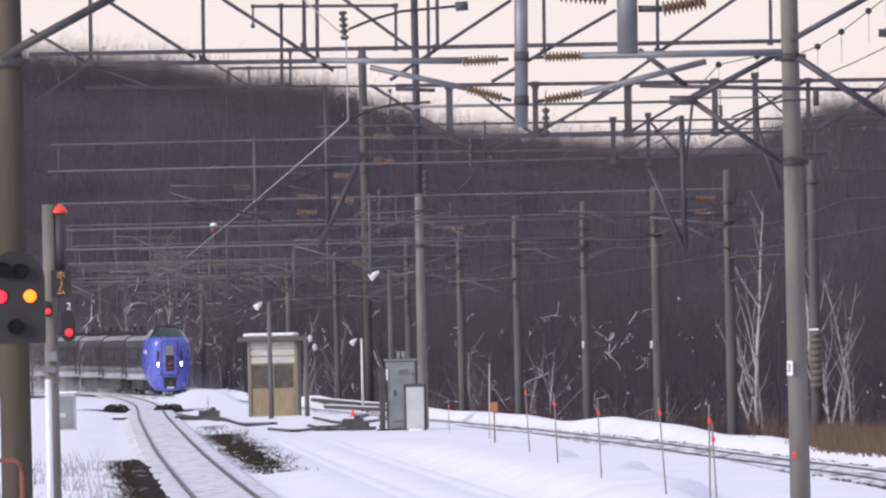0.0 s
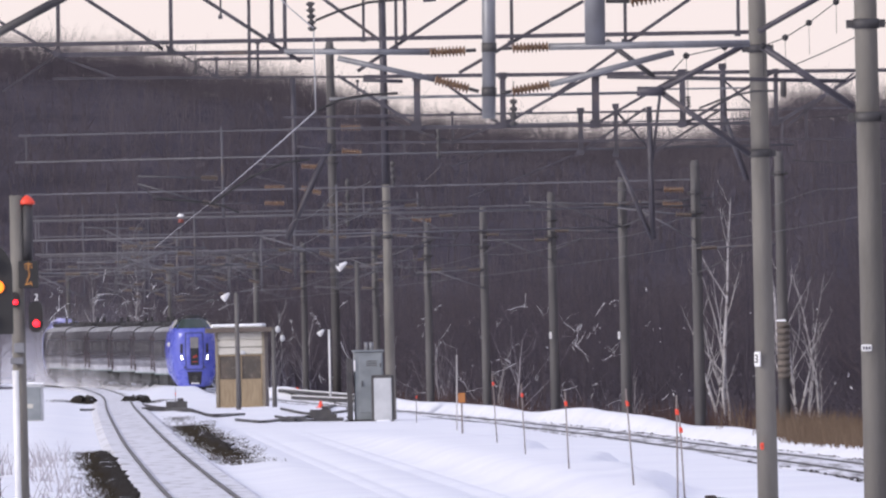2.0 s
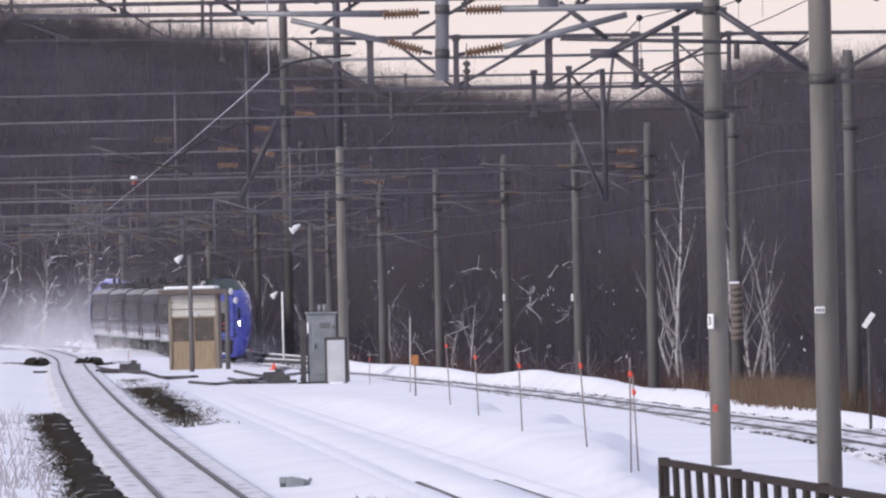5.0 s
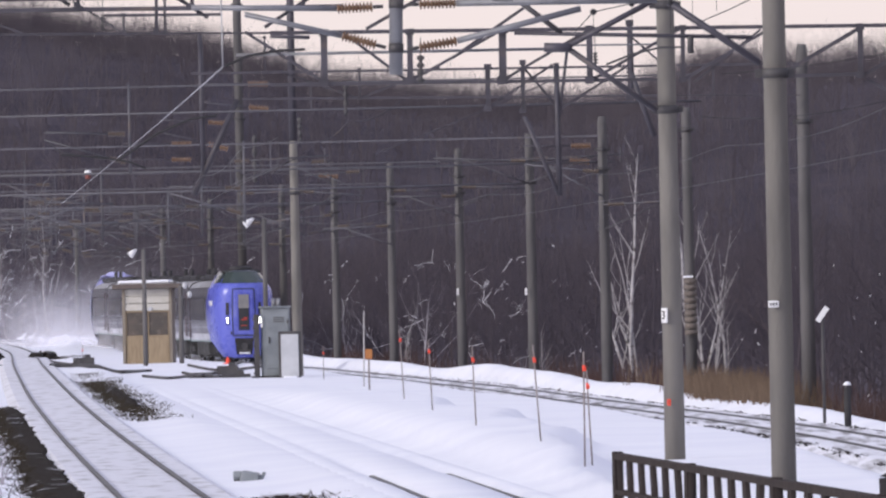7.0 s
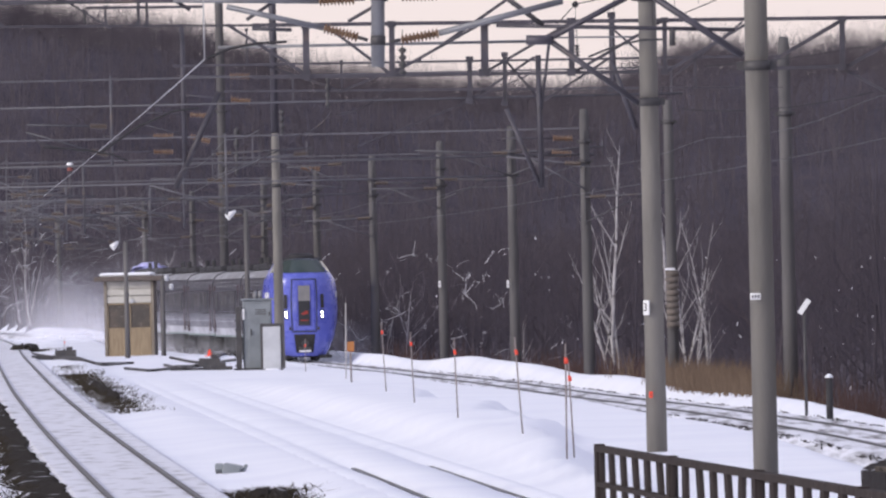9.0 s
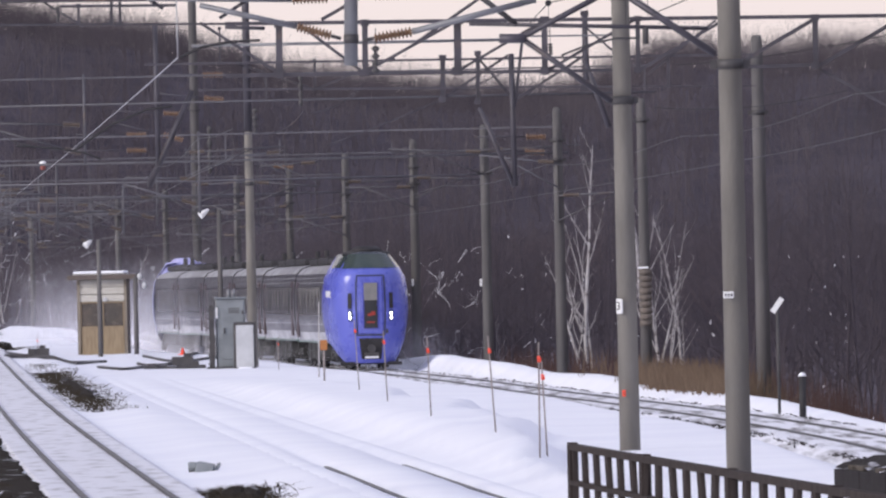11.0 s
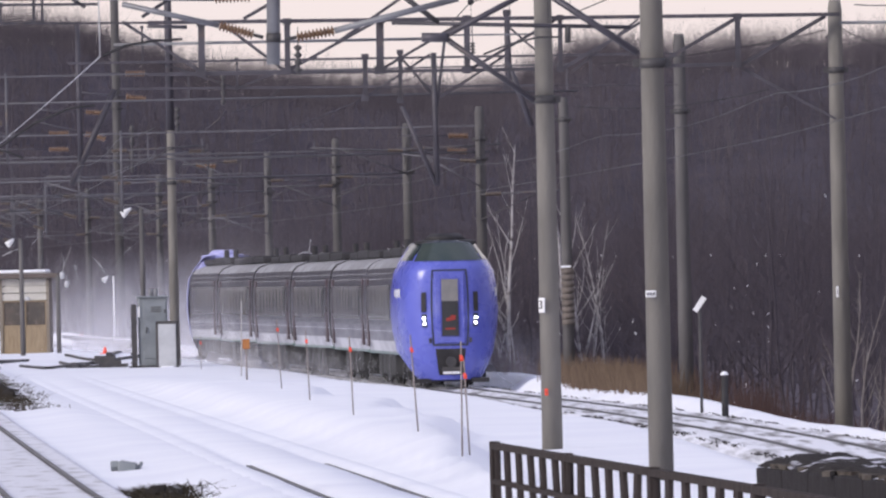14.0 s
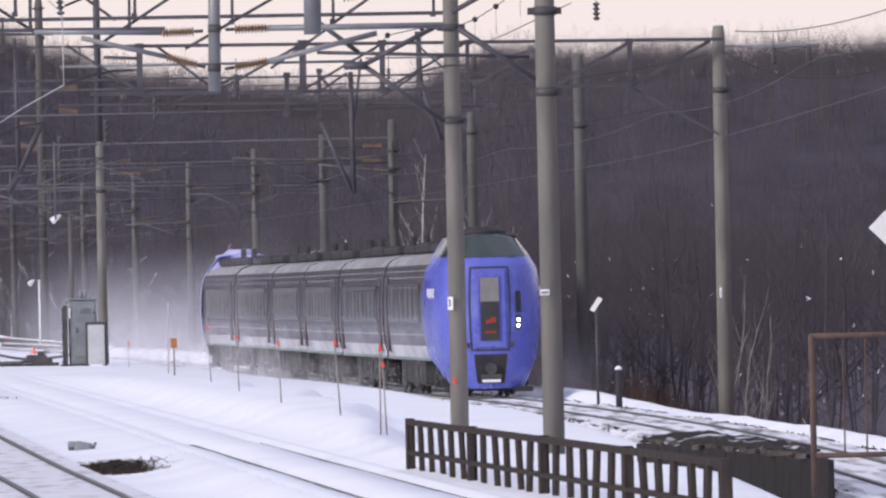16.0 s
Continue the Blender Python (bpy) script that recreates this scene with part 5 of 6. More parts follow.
        # flanks from the nose back to the passenger body, the dome above them, and its rear slope
        back = [(2.5, 0.73), (2.75, 0.75), (2.95, 0.75)]
        for e in (0, len(ss) - 1):
            last = [g[j][e] for j in range(len(zs))]
            for dy, lift in back[1:]:
                row = []
                for j, z in enumerate(zs):
                    zz = max(z, 0.22 + lift)
                    x = lerp_table(OUT, zz) if zz < 3.3 else lerp_table(OUT, z)
                    row.append(bm.verts.new((math.copysign(x, ss[e]), -10.3 + dy + max(0.0, z - 3.3) * 0.85, zz)))
                for j in range(len(zs) - 1):
                    f = bm.faces.new((last[j], last[j + 1], row[j + 1], row[j]))
                    f.smooth = True
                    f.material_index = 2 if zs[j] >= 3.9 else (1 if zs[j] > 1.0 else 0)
                last = row
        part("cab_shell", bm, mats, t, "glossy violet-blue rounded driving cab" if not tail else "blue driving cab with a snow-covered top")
        bm = bmesh.new()
        m = [(-0.84, 4.0), (-0.4, 4.06), (0.4, 4.06), (0.84, 4.0), (1.2, 3.5), (-1.2, 3.5)]
        a = [bm.verts.new((x * 0.94, -9.0 + max(0, z - 3.3) * 0.8, z)) for x, z in m]
        b = [bm.verts.new((x, -7.3, z)) for x, z in m]
        c = [bm.verts.new((x * 0.9, -6.3, min(z, 3.62))) for x, z in m]
        for i in range(6):
            bm.faces.new((a[i], a[(i + 1) % 6], b[(i + 1) % 6], b[i]))
            bm.faces.new((b[i], b[(i + 1) % 6], c[(i + 1) % 6], c[i]))
        part("cab_roof", bm, LILAC if tail else CAB_TRIM, t)
        bm = bmesh.new()
        cab_patch(bm, -0.755, 0.755, 3.50, 3.995, 8, 4, 0.02)
        part("windshield", bm, WINDSHIELD if not tail else LILAC, t, "dark green-tinted windshield")
        for sgn in (1, -1):
            bm = bmesh.new()
            cab_patch(bm, 0.79 * sgn, 0.985 * sgn, 3.52, 3.96, 4, 3, 0.02)
            part("corner_window", bm, WINDSHIELD if not tail else LILAC, t, "dark corner window")
        bm = bmesh.new()
        lathe(bm, (0, -8.75, 3.98), (0, -8.75, 4.08), ((0, 0.86), (0.6, 0.84), (1.0, 0.72)), 20)
        lathe(bm, (0, -8.75, 4.08), (0, -8.75, 4.26), ((0, 0.60), (0.7, 0.46), (1.0, 0.36)), 20)
        part("roof_cowl", bm, BLACK if not tail else LILAC, t, "black roof cowl over the cab")
        # centre door
        bm = bmesh.new()
        for s0, s1, z0, z1 in ((-0.355, -0.325, 1.18, 3.26), (0.325, 0.355, 1.18, 3.26), (-0.355, 0.355, 3.22, 3.26), (-0.355, 0.355, 1.16, 1.21)):
            cab_patch(bm, s0, s1, z0, z1, 4, 6, 0.012)
        part("door_seal", bm, CAB_TRIM, t, "dark door seal")
        bm = bmesh.new()
        box(bm, (0, -10.345, 2.21), (0.80, 0.03, 1.94))
        d = part("front_door", bm, BLUE, t, "blue gangway door with a tall window", bevel=0.012)
        bm = bmesh.new()
        box(bm, (0, -10.368, 2.21), (0.54, 0.02, 1.60))
        part("window_frame", bm, BLUE_DEEP, d)
        bm = bmesh.new()
        box(bm, (0, -10.384, 1.91), (0.46, 0.02, 0.96))
        part("door_pane", bm, WINDOW, d)
        bm = bmesh.new()
        box(bm, (0, -10.384, 2.69), (0.46, 0.02, 0.60))
        part("blind", bm, CURTAIN, d, "pale grey blind behind the glass")
        if not tail:
            bm = bmesh.new()
            box(bm, (0.02, -10.396, 1.90), (0.26, 0.006, 0.09), Matrix.Rotation(-0.16, 4, "Y"))
            part("display", bm, AMBER_SIGN, d, "dim red lettered display, unreadable")
            bm = bmesh.new()
            box(bm, (0.08, -10.400, 1.975), (0.14, 0.006, 0.05))
            part("display_stroke", bm, AMBER_SIGN, d)
            bm = bmesh.new()
            box(bm, (0, -10.396, 1.63), (0.28, 0.006, 0.05))
            part("display_line", bm, AMBER_SIGN, d)
        bm = bmesh.new()
        cab_patch(bm, -0.31, 0.31, 0.36, 1.08, 6, 5, 0.01)
        part("coupler_recess", bm, BLACK, t, "black coupler recess")
        bm = bmesh.new()
        tube(bm, (0, -10.45, 0.72), (0, -10.1, 0.72), 0.15, n=12)
        box(bm, (0, -10.42, 0.52), (0.5, 0.14, 0.12))
        part("coupler", bm, STEEL_DARK, t)
        bm = bmesh.new()
        box(bm, (0, -10.44, 0.42), (0.46, 0.06, 0.07))
        part("snow_on_coupler", bm, SNOW_CAP, t)
        for sgn in (1, -1):
            bm = bmesh.new()
            cab_patch(bm, 0.44 * sgn, 0.53 * sgn, 2.10, 2.64, 2, 6, 0.015)
            part("marker_slot", bm, BLACK, t, "black slot above the headlights")
            bm = bmesh.new()
            cab_patch(bm, 0.435 * sgn, 0.525 * sgn, 1.68, 2.04, 3, 5, 0.010)
            part("lamp_bezel", bm, CAB_TRIM, t)
            if not tail:
                for z, r in ((1.93, 0.038), (1.785, 0.033)):
                    bm = bmesh.new()
                    p = cab_point(0.48 * sgn, z, 0.035)
                    lathe(bm, p, p + Vector((0, -0.05, 0)), ((0, r), (0.7, r * 0.95), (1.0, r * 0.6)), 16)
                    part("headlight", bm, HEAD, t, "lit white headlight")
            bm = bmesh.new()
            for k in range(2):
                p = cab_point(0.40 * sgn, 1.28 + 0.06 * k, 0.01)
                box(bm, p, (0.07, 0.05, 0.07))
            part("step_iron", bm, STEEL_DARK, t)
            bm = bmesh.new()
            for k in range(4):
                cab_patch(bm, (0.895 + 0.02 * k) * sgn, (0.909 + 0.02 * k) * sgn, 2.50 + 0.04 * (k % 2), 2.74, 1, 2, 0.008)
            part("side_emblem", bm, WHITE, t, "pale abstract emblem on the cab side")
        bm = bmesh.new()
        for sgn in (1, -1):
            box(bm, (0.80 * sgn, -10.0, 0.20), (0.5, 0.5, 0.12))
            box(bm, (0.56 * sgn, -9.7, 0.16), (0.12, 0.3, 0.18))
        box(bm, (0, -9.9, 0.22), (1.6, 0.4, 0.10))
        part("snow_guard", bm, BLACK, t, "black rail guard under the nose")
    return t


LEAD = rail_car("violet-blue fronted driving car of a stainless express train with lit headlights", lead=True)
MIDDLE = rail_car("stainless express car with a dark window band and snow-caked underside")
CARS = [LEAD, MIDDLE] + [copy_thing(MIDDLE, pose(0, 0, 0)) for _ in range(3)]
TAIL = rail_car("blue rear driving car of the express with a snow-covered cab roof", lead=True, tail=True)
CARS.append(TAIL)

# powder snow whirled up by the train: fine flakes that travel with it
FLAKE = mat("powder_snow", (0.84, 0.84, 0.90), (0.78, 0.78, 0.86), 1.0, 0.9)


def powder(name, n, seed, y0, y1, width, height, size, label):
    r = np.random.RandomState(seed)
    u = r.rand(n)
    y = y0 + (y1 - y0) * u
    x = r.normal(0, width, n) * (0.6 + 0.6 * u)
    z = np.abs(r.normal(0, height, n)) * (0.35 + 0.9 * u) - 0.05
    lump = np.array([noise.noise((a * 0.35, b * 0.25, c * 0.6)) for a, b, c in zip(x, y, z)])
    keep = lump > -0.12 + 0.25 * r.rand(n)
    x, y, z = x[keep], y[keep], z[keep]
    m = len(x)
    s = size * (0.5 + r.rand(m))
    c = np.stack((x, y, z), 1)
    tri = np.array(((1, 0, -0.5), (-0.6, 0.7, -0.5), (-0.6, -0.7, -0.5), (0, 0, 0.8)))
    a = r.rand(m) * 6.28
    rot = np.stack((np.cos(a), np.sin(a)), 1)
    t4 = np.repeat(tri[None], m, 0)
    px = t4[:, :, 0] * rot[:, None, 0] - t4[:, :, 1] * rot[:, None, 1]
    py = t4[:, :, 0] * rot[:, None, 1] + t4[:, :, 1] * rot[:, None, 0]
    v = np.stack((px, py, t4[:, :, 2]), 2) * s[:, None, None] + c[:, None, :]
    base = np.arange(m)[:, None, None] * 4
    f = (np.array(((0, 1, 3), (1, 2, 3), (2, 0, 3)))[None] + base).reshape(-1, 3)
    me = bpy.data.meshes.new(name)
    me.vertices.add(m * 4)
    me.vertices.foreach_set("co", v.ravel())
    me.loops.add(f.size)
    me.loops.foreach_set("vertex_index", f.ravel().astype(np.int32))
    me.polygons.add(len(f))
    me.polygons.foreach_set("loop_start", np.arange(0, f.size, 3, dtype=np.int32))
    me.update(calc_edges=True)
    me.materials.append(FLAKE)
    return tagged(new(name, me), label, "snow dust", "powder snow round the train", "stuff")


def veil_material(name, alpha, width, height, ends=0.0):
    """Thin drifting snow: denser low down and in the middle, broken up by drifts."""
    m = mat(name, (0.80, 0.80, 0.88), (0.74, 0.74, 0.84), 0.6, 0.95)
    n, l = m.node_tree.nodes, m.node_tree.links
    tc = n.new("ShaderNodeTexCoord")
    sp = n.new("ShaderNodeSeparateXYZ")
    l.new(tc.outputs["Object"], sp.inputs[0])

    def fall(sock, a, b):
        r = n.new("ShaderNodeMapRange")
        r.interpolation_type = "SMOOTHSTEP"
        r.inputs[1].default_value, r.inputs[2].default_value, r.inputs[3].default_value, r.inputs[4].default_value = a, b, 1.0, 0.0
        l.new(sock, r.inputs[0])
        return r.outputs[0]

    def times(a, b):
        x = n.new("ShaderNodeMath")
        x.operation = "MULTIPLY"
        l.new(a, x.inputs[0])
        if isinstance(b, float):
            x.inputs[1].default_value = b
        else:
            l.new(b, x.inputs[1])
        return x.outputs[0]

    ab = n.new("ShaderNodeMath")
    ab.operation = "ABSOLUTE"
    l.new(sp.outputs["X"], ab.inputs[0])
    nz = n.new("ShaderNodeTexNoise")
    nz.inputs["Scale"].default_value, nz.inputs["Detail"].default_value = 0.55, 5.0
    mp = n.new("ShaderNodeMapping")
    mp.inputs["Scale"].default_value = (1, 0.07 if ends else 1, 1)
    l.new(tc.outputs["Object"], mp.inputs[0])
    l.new(mp.outputs[0], nz.inputs["Vector"])
    r = n.new("ShaderNodeMapRange")
    r.inputs[1].default_value, r.inputs[2].default_value, r.inputs[3].default_value, r.inputs[4].default_value = 0.32, 0.68, 0.5, 1.0
    l.new(nz.outputs["Fac"], r.inputs[0])
    ay = n.new("ShaderNodeMath")
    ay.operation = "ABSOLUTE"
    l.new(sp.outputs["Y"], ay.inputs[0])
    a = times(times(times(fall(ab.outputs[0], width * 0.25, width), fall(sp.outputs["Z"], -0.3, height)), r.outputs[0]), alpha)
    if ends:
        a = times(a, fall(ay.outputs[0], 4.0, ends))
    l.new(a, n["Principled BSDF"].inputs["Alpha"])
    return m


def veil(name, sheets, material, label):
    """Wavy sheets of powder: each (y0, y1, x, half width, height); along the car when y0 differs from y1, across when not."""
    bm = bmesh.new()
    for k, (ya, yb, x, w, h) in enumerate(sheets):
        g = []
        for j in range(7):
            row = []
            for i in range(15):
                u, v = i / 14, j / 6
                wave = 0.25 * math.sin(7 * u + k * 1.7 + 3 * v)
                if ya != yb:
                    row.append(bm.verts.new((x - 0.5 * v * (1 - v) + 0.4 * wave, ya + (yb - ya) * u, -0.15 + h * v)))
                else:
                    row.append(bm.verts.new((x + w * (2 * u - 1), ya + 2.5 * wave, -0.15 + h * v)))
            g.append(row)
        for j in range(6):
            for i in range(14):
                bm.faces.new((g[j][i], g[j][i + 1], g[j + 1][i + 1], g[j + 1][i])).smooth = True
    ob = new(name, mesh_of(bm, name, material))
    ob.visible_shadow = False
    return tagged(ob, label, "snow dust", "powder snow round the train", "stuff")


VEIL_LOW = veil_material("low_powder", 0.32, 8.0, 1.3, 13.0)
VEIL_SIDE = veil_material("drifting_powder", 0.62, 8.0, 2.0, 13.0)
VEIL_TRAIL = veil_material("billowing_powder", 0.36, 6.6, 4.9)
DUST = []
for k in range(1, 6):
    DUST.append((k, veil("snow_veil", [(-13.0, 13.0, -1.85, 0, 1.45 if k < 3 else 2.2)], VEIL_LOW if k < 3 else VEIL_SIDE, "low drifting veil of powder snow beside the car")))
DUST.append((0, veil("snow_veil", [(-5.0, -5.0, 2.0, 1.9, 1.9)], veil_material("nose_powder", 0.5, 3.9, 1.9), "puff of powder snow beside the nose")))
DUST.append((4, veil("snow_veil", [(2.0, 2.0, 0.5, 4.0, 6.4)], veil_material("high_powder", 0.17, 4.2, 6.6), "thin cloud of powder snow rising over the cars")))
for i in range(4):
    y = 6.0 + 18.0 * i
    DUST.append((6, veil("snow_veil", [(y, y, -0.6 - 0.15 * i, 6.5, 5.1)], VEIL_TRAIL, "billowing powder snow trailing the last car")))
FLAKES = [powder("powder_snow", 3500, 20 + k, -10, 11, 1.7, 0.45 + 0.14 * k, 0.011, "fine powder snow whirled up beside the cars") for k in range(6)]
FLAKES.append(powder("powder_snow", 14000, 40, -12, 85, 2.6, 2.0, 0.012, "fine powder snow trailing the last car"))


# ---- hut and equipment between the tracks ----
def hut(d):
    p = place(487, 738, d)
    ground = ground_z(p.x, d)
    t = thing("lookout_hut", (p.x, d, 0.0), "cream and tan watch hut with a snowy flat roof", "hut", rz=-1.5)
    w, dp, h = 2.0, 2.0, 3.15
    t.location.z = min(p.z, ground + 0.05) - 0.1
    for sgn in (1, -1):
        bm = bmesh.new()
        box(bm, (sgn * (w / 2 - 0.04), 0, h / 2), (0.09, dp, h))
        part("side_wall", bm, TRIM, t)
        bm = bmesh.new()
        box(bm, (sgn * (w / 2 - 0.055), -dp / 2 - 0.012, h / 2), (0.11, 0.03, h))
        part("corner_post", bm, HUT_POST, t, "weathered tan corner board")
    bm = bmesh.new()
    box(bm, (0, dp / 2 - 0.04, h / 2), (w - 0.18, 0.08, h))
    part("rear_wall", bm, CREAM, t)
    bm = bmesh.new()
    for z in (2.40, 2.70, 2.99):
        box(bm, (0, -dp / 2 + 0.05, z), (w - 0.2, 0.06, 0.27))
    part("upper_panel", bm, CREAM, t, "cream boarded upper front")
    for sgn in (-1, 1):
        bm = bmesh.new()
        box(bm, (sgn * 0.45, -dp / 2 + 0.05, 0.66), (0.86, 0.06, 1.13))
        part("lower_panel", bm, TAN, t, "tan boarded lower front", bevel=0.012)
        bm = bmesh.new()
        box(bm, (sgn * 0.45, -dp / 2 + 0.07, 1.73), (0.79, 0.03, 0.93))
        wd = part("window", bm, PANE, t, "dusky window pane")
        bm = bmesh.new()
        for a in (-1, 1):
            box(bm, (sgn * 0.45 + a * 0.41, -dp / 2 + 0.03, 1.73), (0.05, 0.05, 1.02))
            box(bm, (sgn * 0.45, -dp / 2 + 0.03, 1.73 + a * 0.49), (0.77, 0.05, 0.05))
        part("frame", bm, TAN, wd)
    bm = bmesh.new()
    box(bm, (0, -dp / 2 + 0.02, 0.05), (w, 0.12, 0.1))
    part("sill", bm, TRIM, t)
    bm = bmesh.new()
    box(bm, (0, 0, h + 0.09), (w + 0.75, dp + 0.7, 0.20))
    r = part("roof", bm, TRIM, t, "dark flat roof with eaves", bevel=0.02)
    bm = bmesh.new()
    box(bm, (-0.1, 0, h + 0.26), (w + 0.1, dp + 0.4, 0.16))
    part("snow_cap", bm, SNOW_CAP, r, "layer of snow on the roof", bevel=0.06)
    bm = bmesh.new()
    lathe(bm, (0.12, -dp / 2 - 0.05, 2.33), (0.12, -dp / 2 + 0.03, 2.33), ((0, 0.08), (1, 0.10)), 14)
    part("lamp", bm, CABINET_PALE, t, "round white lamp over the windows")


hut(434)


def lamp_post(px, top, bot, d, arm, label):
    b, a = place(px, bot, d), place(px, top, d)
    t = thing("lamp_post", (b.x, d, b.z - 0.2), label, "lamp post", "yard lamps")
    h = a.z - b.z + 0.2
    bm = bmesh.new()
    r = 0.055 if arm == -0.9 else 0.10
    tube(bm, (0, 0, 0), (0, 0, h), r, r * 0.8, 10)
    part("pole", bm, WHITE if arm == -0.9 else CONCRETE_FAR, t)
    if arm:
        bm = bmesh.new()
        s = arm
        tube(bm, (0, 0, h - 0.10), (0.30 * s, 0, h - 0.02), 0.03, n=6)
        part("arm", bm, STEEL, t)
        if s == 1:
            for gx, gz in ((0.18, h + 0.02), (0.36, h - 0.34)):
                bm = bmesh.new()
                lathe(bm, (gx, -0.1, gz - 0.13), (gx, -0.1, gz + 0.13), ((0, 0.04), (0.2, 0.08), (0.5, 0.10), (0.8, 0.08), (1, 0.04)), 12)
                part("globe", bm, CABINET_PALE, t, "white globe lamp")
            return t
        bm = bmesh.new()
        lathe(bm, (0.28 * s, 0, h - 0.0), (0.52 * s, -0.1, h - 0.22), ((0, 0.05), (0.5, 0.10), (1, 0.14)), 12)
        part("shade", bm, WHITE, t, "white enamel lamp shade")
    return t


lamp_post(480, 535, 746, 420, -1, "lamp post with a white shade before the hut")
lamp_post(544, 600, 744, 425, 1, "short grey post with white lamps beside the hut")
lamp_post(695, 480, 760, 385, -1.3, "slender pole with a white shade by the cabinet")
lamp_post(512, 512, 700, 600, 0, "thin grey pole far behind the hut")
lamp_post(642, 600, 712, 500, -0.9, "small white arm lamp by the line")


def cabinet(d):
    p = place(717, 762, d)
    t = thing("equipment_cabinet", (p.x - 0.15, d, p.z - 0.1), "tall grey steel equipment cabinet with a small front box", "cabinet", rz=4)
    bm = bmesh.new()
    box(bm, (0.05, 0.2, 1.2), (0.95, 0.75, 2.4))
    b = part("body", bm, CABINET, t, bevel=0.03)
    bm = bmesh.new()
    box(bm, (-0.58, 0.1, 1.1), (0.16, 0.7, 2.2))
    part("side_rack", bm, STEEL_DARK, t, "dark ribbed side")
    bm = bmesh.new()
    box(bm, (0.10, -0.19, 1.35), (0.74, 0.03, 1.9))
    dd = part("door", bm, CABINET, b, bevel=0.01)
    bm = bmesh.new()
    box(bm, (-0.42, -0.215, 1.95), (0.06, 0.02, 0.36))
    part("label_plate", bm, WHITE, b)
    bm = bmesh.new()
    box(bm, (0.05, 0.2, 2.43), (1.06, 0.86, 0.07))
    part("lid", bm, CABINET, t, bevel=0.02)
    for x in (0.0, 0.16):
        bm = bmesh.new()
        tube(bm, (x, 0.1, 2.4), (x, 0.1, 2.72), 0.07, n=10)
        part("vent_pipe", bm, STEEL_PALE, t)
    for k in range(7):
        bm = bmesh.new()
        box(bm, (-0.675, 0.1, 0.25 + 0.3 * k), (0.05, 0.66, 0.06))
        part("rib", bm, STEEL_DARK, t)
    bm = bmesh.new()
    box(bm, (-0.1, 0.15, 0.04), (1.3, 0.95, 0.24))
    part("plinth", bm, STONE, t, "dark footing showing through the snow", bevel=0.02)
    for z in (0.75, 1.95):
        bm = bmesh.new()
        box(bm, (0.44, -0.21, z), (0.05, 0.04, 0.12))
        part("hinge", bm, STEEL_DARK, b)
    bm = bmesh.new()
    tube(bm, (-0.18, -0.24, 1.25), (-0.18, -0.24, 1.45), 0.02, n=6)
    part("handle", bm, STEEL_DARK, dd)
    for k in range(3):
        bm = bmesh.new()
        box(bm, (0.15, -0.208, 1.95 + 0.07 * k), (0.36, 0.02, 0.025))
        part("louvre", bm, STEEL_DARK, dd)
    fb = thing("relay_box", (p.x + 0.38, d - 1.0, p.z - 0.12), "pale grey relay box with a door standing in the snow", "cabinet", rz=2)
    bm = bmesh.new()
    box(bm, (0, 0, 0.82), (0.74, 0.45, 1.66))
    bb = part("body", bm, STEEL_DARK, fb, bevel=0.02)
    bm = bmesh.new()
    box(bm, (0, -0.24, 0.85), (0.58, 0.03, 1.4))
    part("door", bm, CABINET_PALE, bb, bevel=0.012)
    bm = bmesh.new()
    box(bm, (0, -0.29, 0.10), (0.5, 0.2, 0.14))
    part("foot_snow", bm, SNOW_CAP, fb, bevel=0.05)


cabinet(355)

# point machines, rods and cable ducts in the snow by the turnout
for k, (px, py, w, h) in enumerate(((370, 740, 1.3, 0.28), (625, 757, 1.2, 0.30), (350, 744, 0.9, 0.15), (640, 762, 1.6, 0.12))):
    gx, gy, gz = ground_hit(px, py)
    bm = bmesh.new()
    box(bm, (0, 0, h / 2), (w * 0.6, 0.6, h))
    box(bm, (-0.5 * w, 0, 0.05), (w, 0.25, 0.08))
    box(bm, (0.15, -0.1, h + 0.05), (0.22, 0.3, 0.14))
    single("point_machine", bm, STEEL_DARK, "low dark point machine half buried in snow", "point machine", "point machines", at=(gx, gy, gz), bevel=0.02)
for k, pts in enumerate((((290, 742), (400, 746), (490, 752)), ((475, 762), (520, 766), (590, 758), (700, 742)), ((560, 712), (620, 724), (690, 738)), ((545, 756), (580, 764), (620, 750), (685, 736)), ((480, 752), (440, 756), (380, 746), (310, 735)), ((600, 716), (660, 716), (700, 728)), ((200, 744), (290, 741), (400, 745)), ((555, 742), (610, 752), (700, 736)))):
    bm = bmesh.new()
    path = []
    for px, py in pts:
        gx, gy, gz = ground_hit(px, py)
        path.append((gx, gy, gz + 0.05))
    fine = []
    for i in range(24):
        s = i / 23 * (len(path) - 1)
        j = min(int(s), len(path) - 2)
        q = Vector(path[j]).lerp(Vector(path[j + 1]), s - j)
        q.z = ground_z(q.x, q.y) + 0.05
        fine.append(q)
    polytube(bm, fine, 0.05, 6)
    single("cable_duct", bm, STEEL_DARK, "dark cable duct snaking over the snow", "cable", "cable ducts")


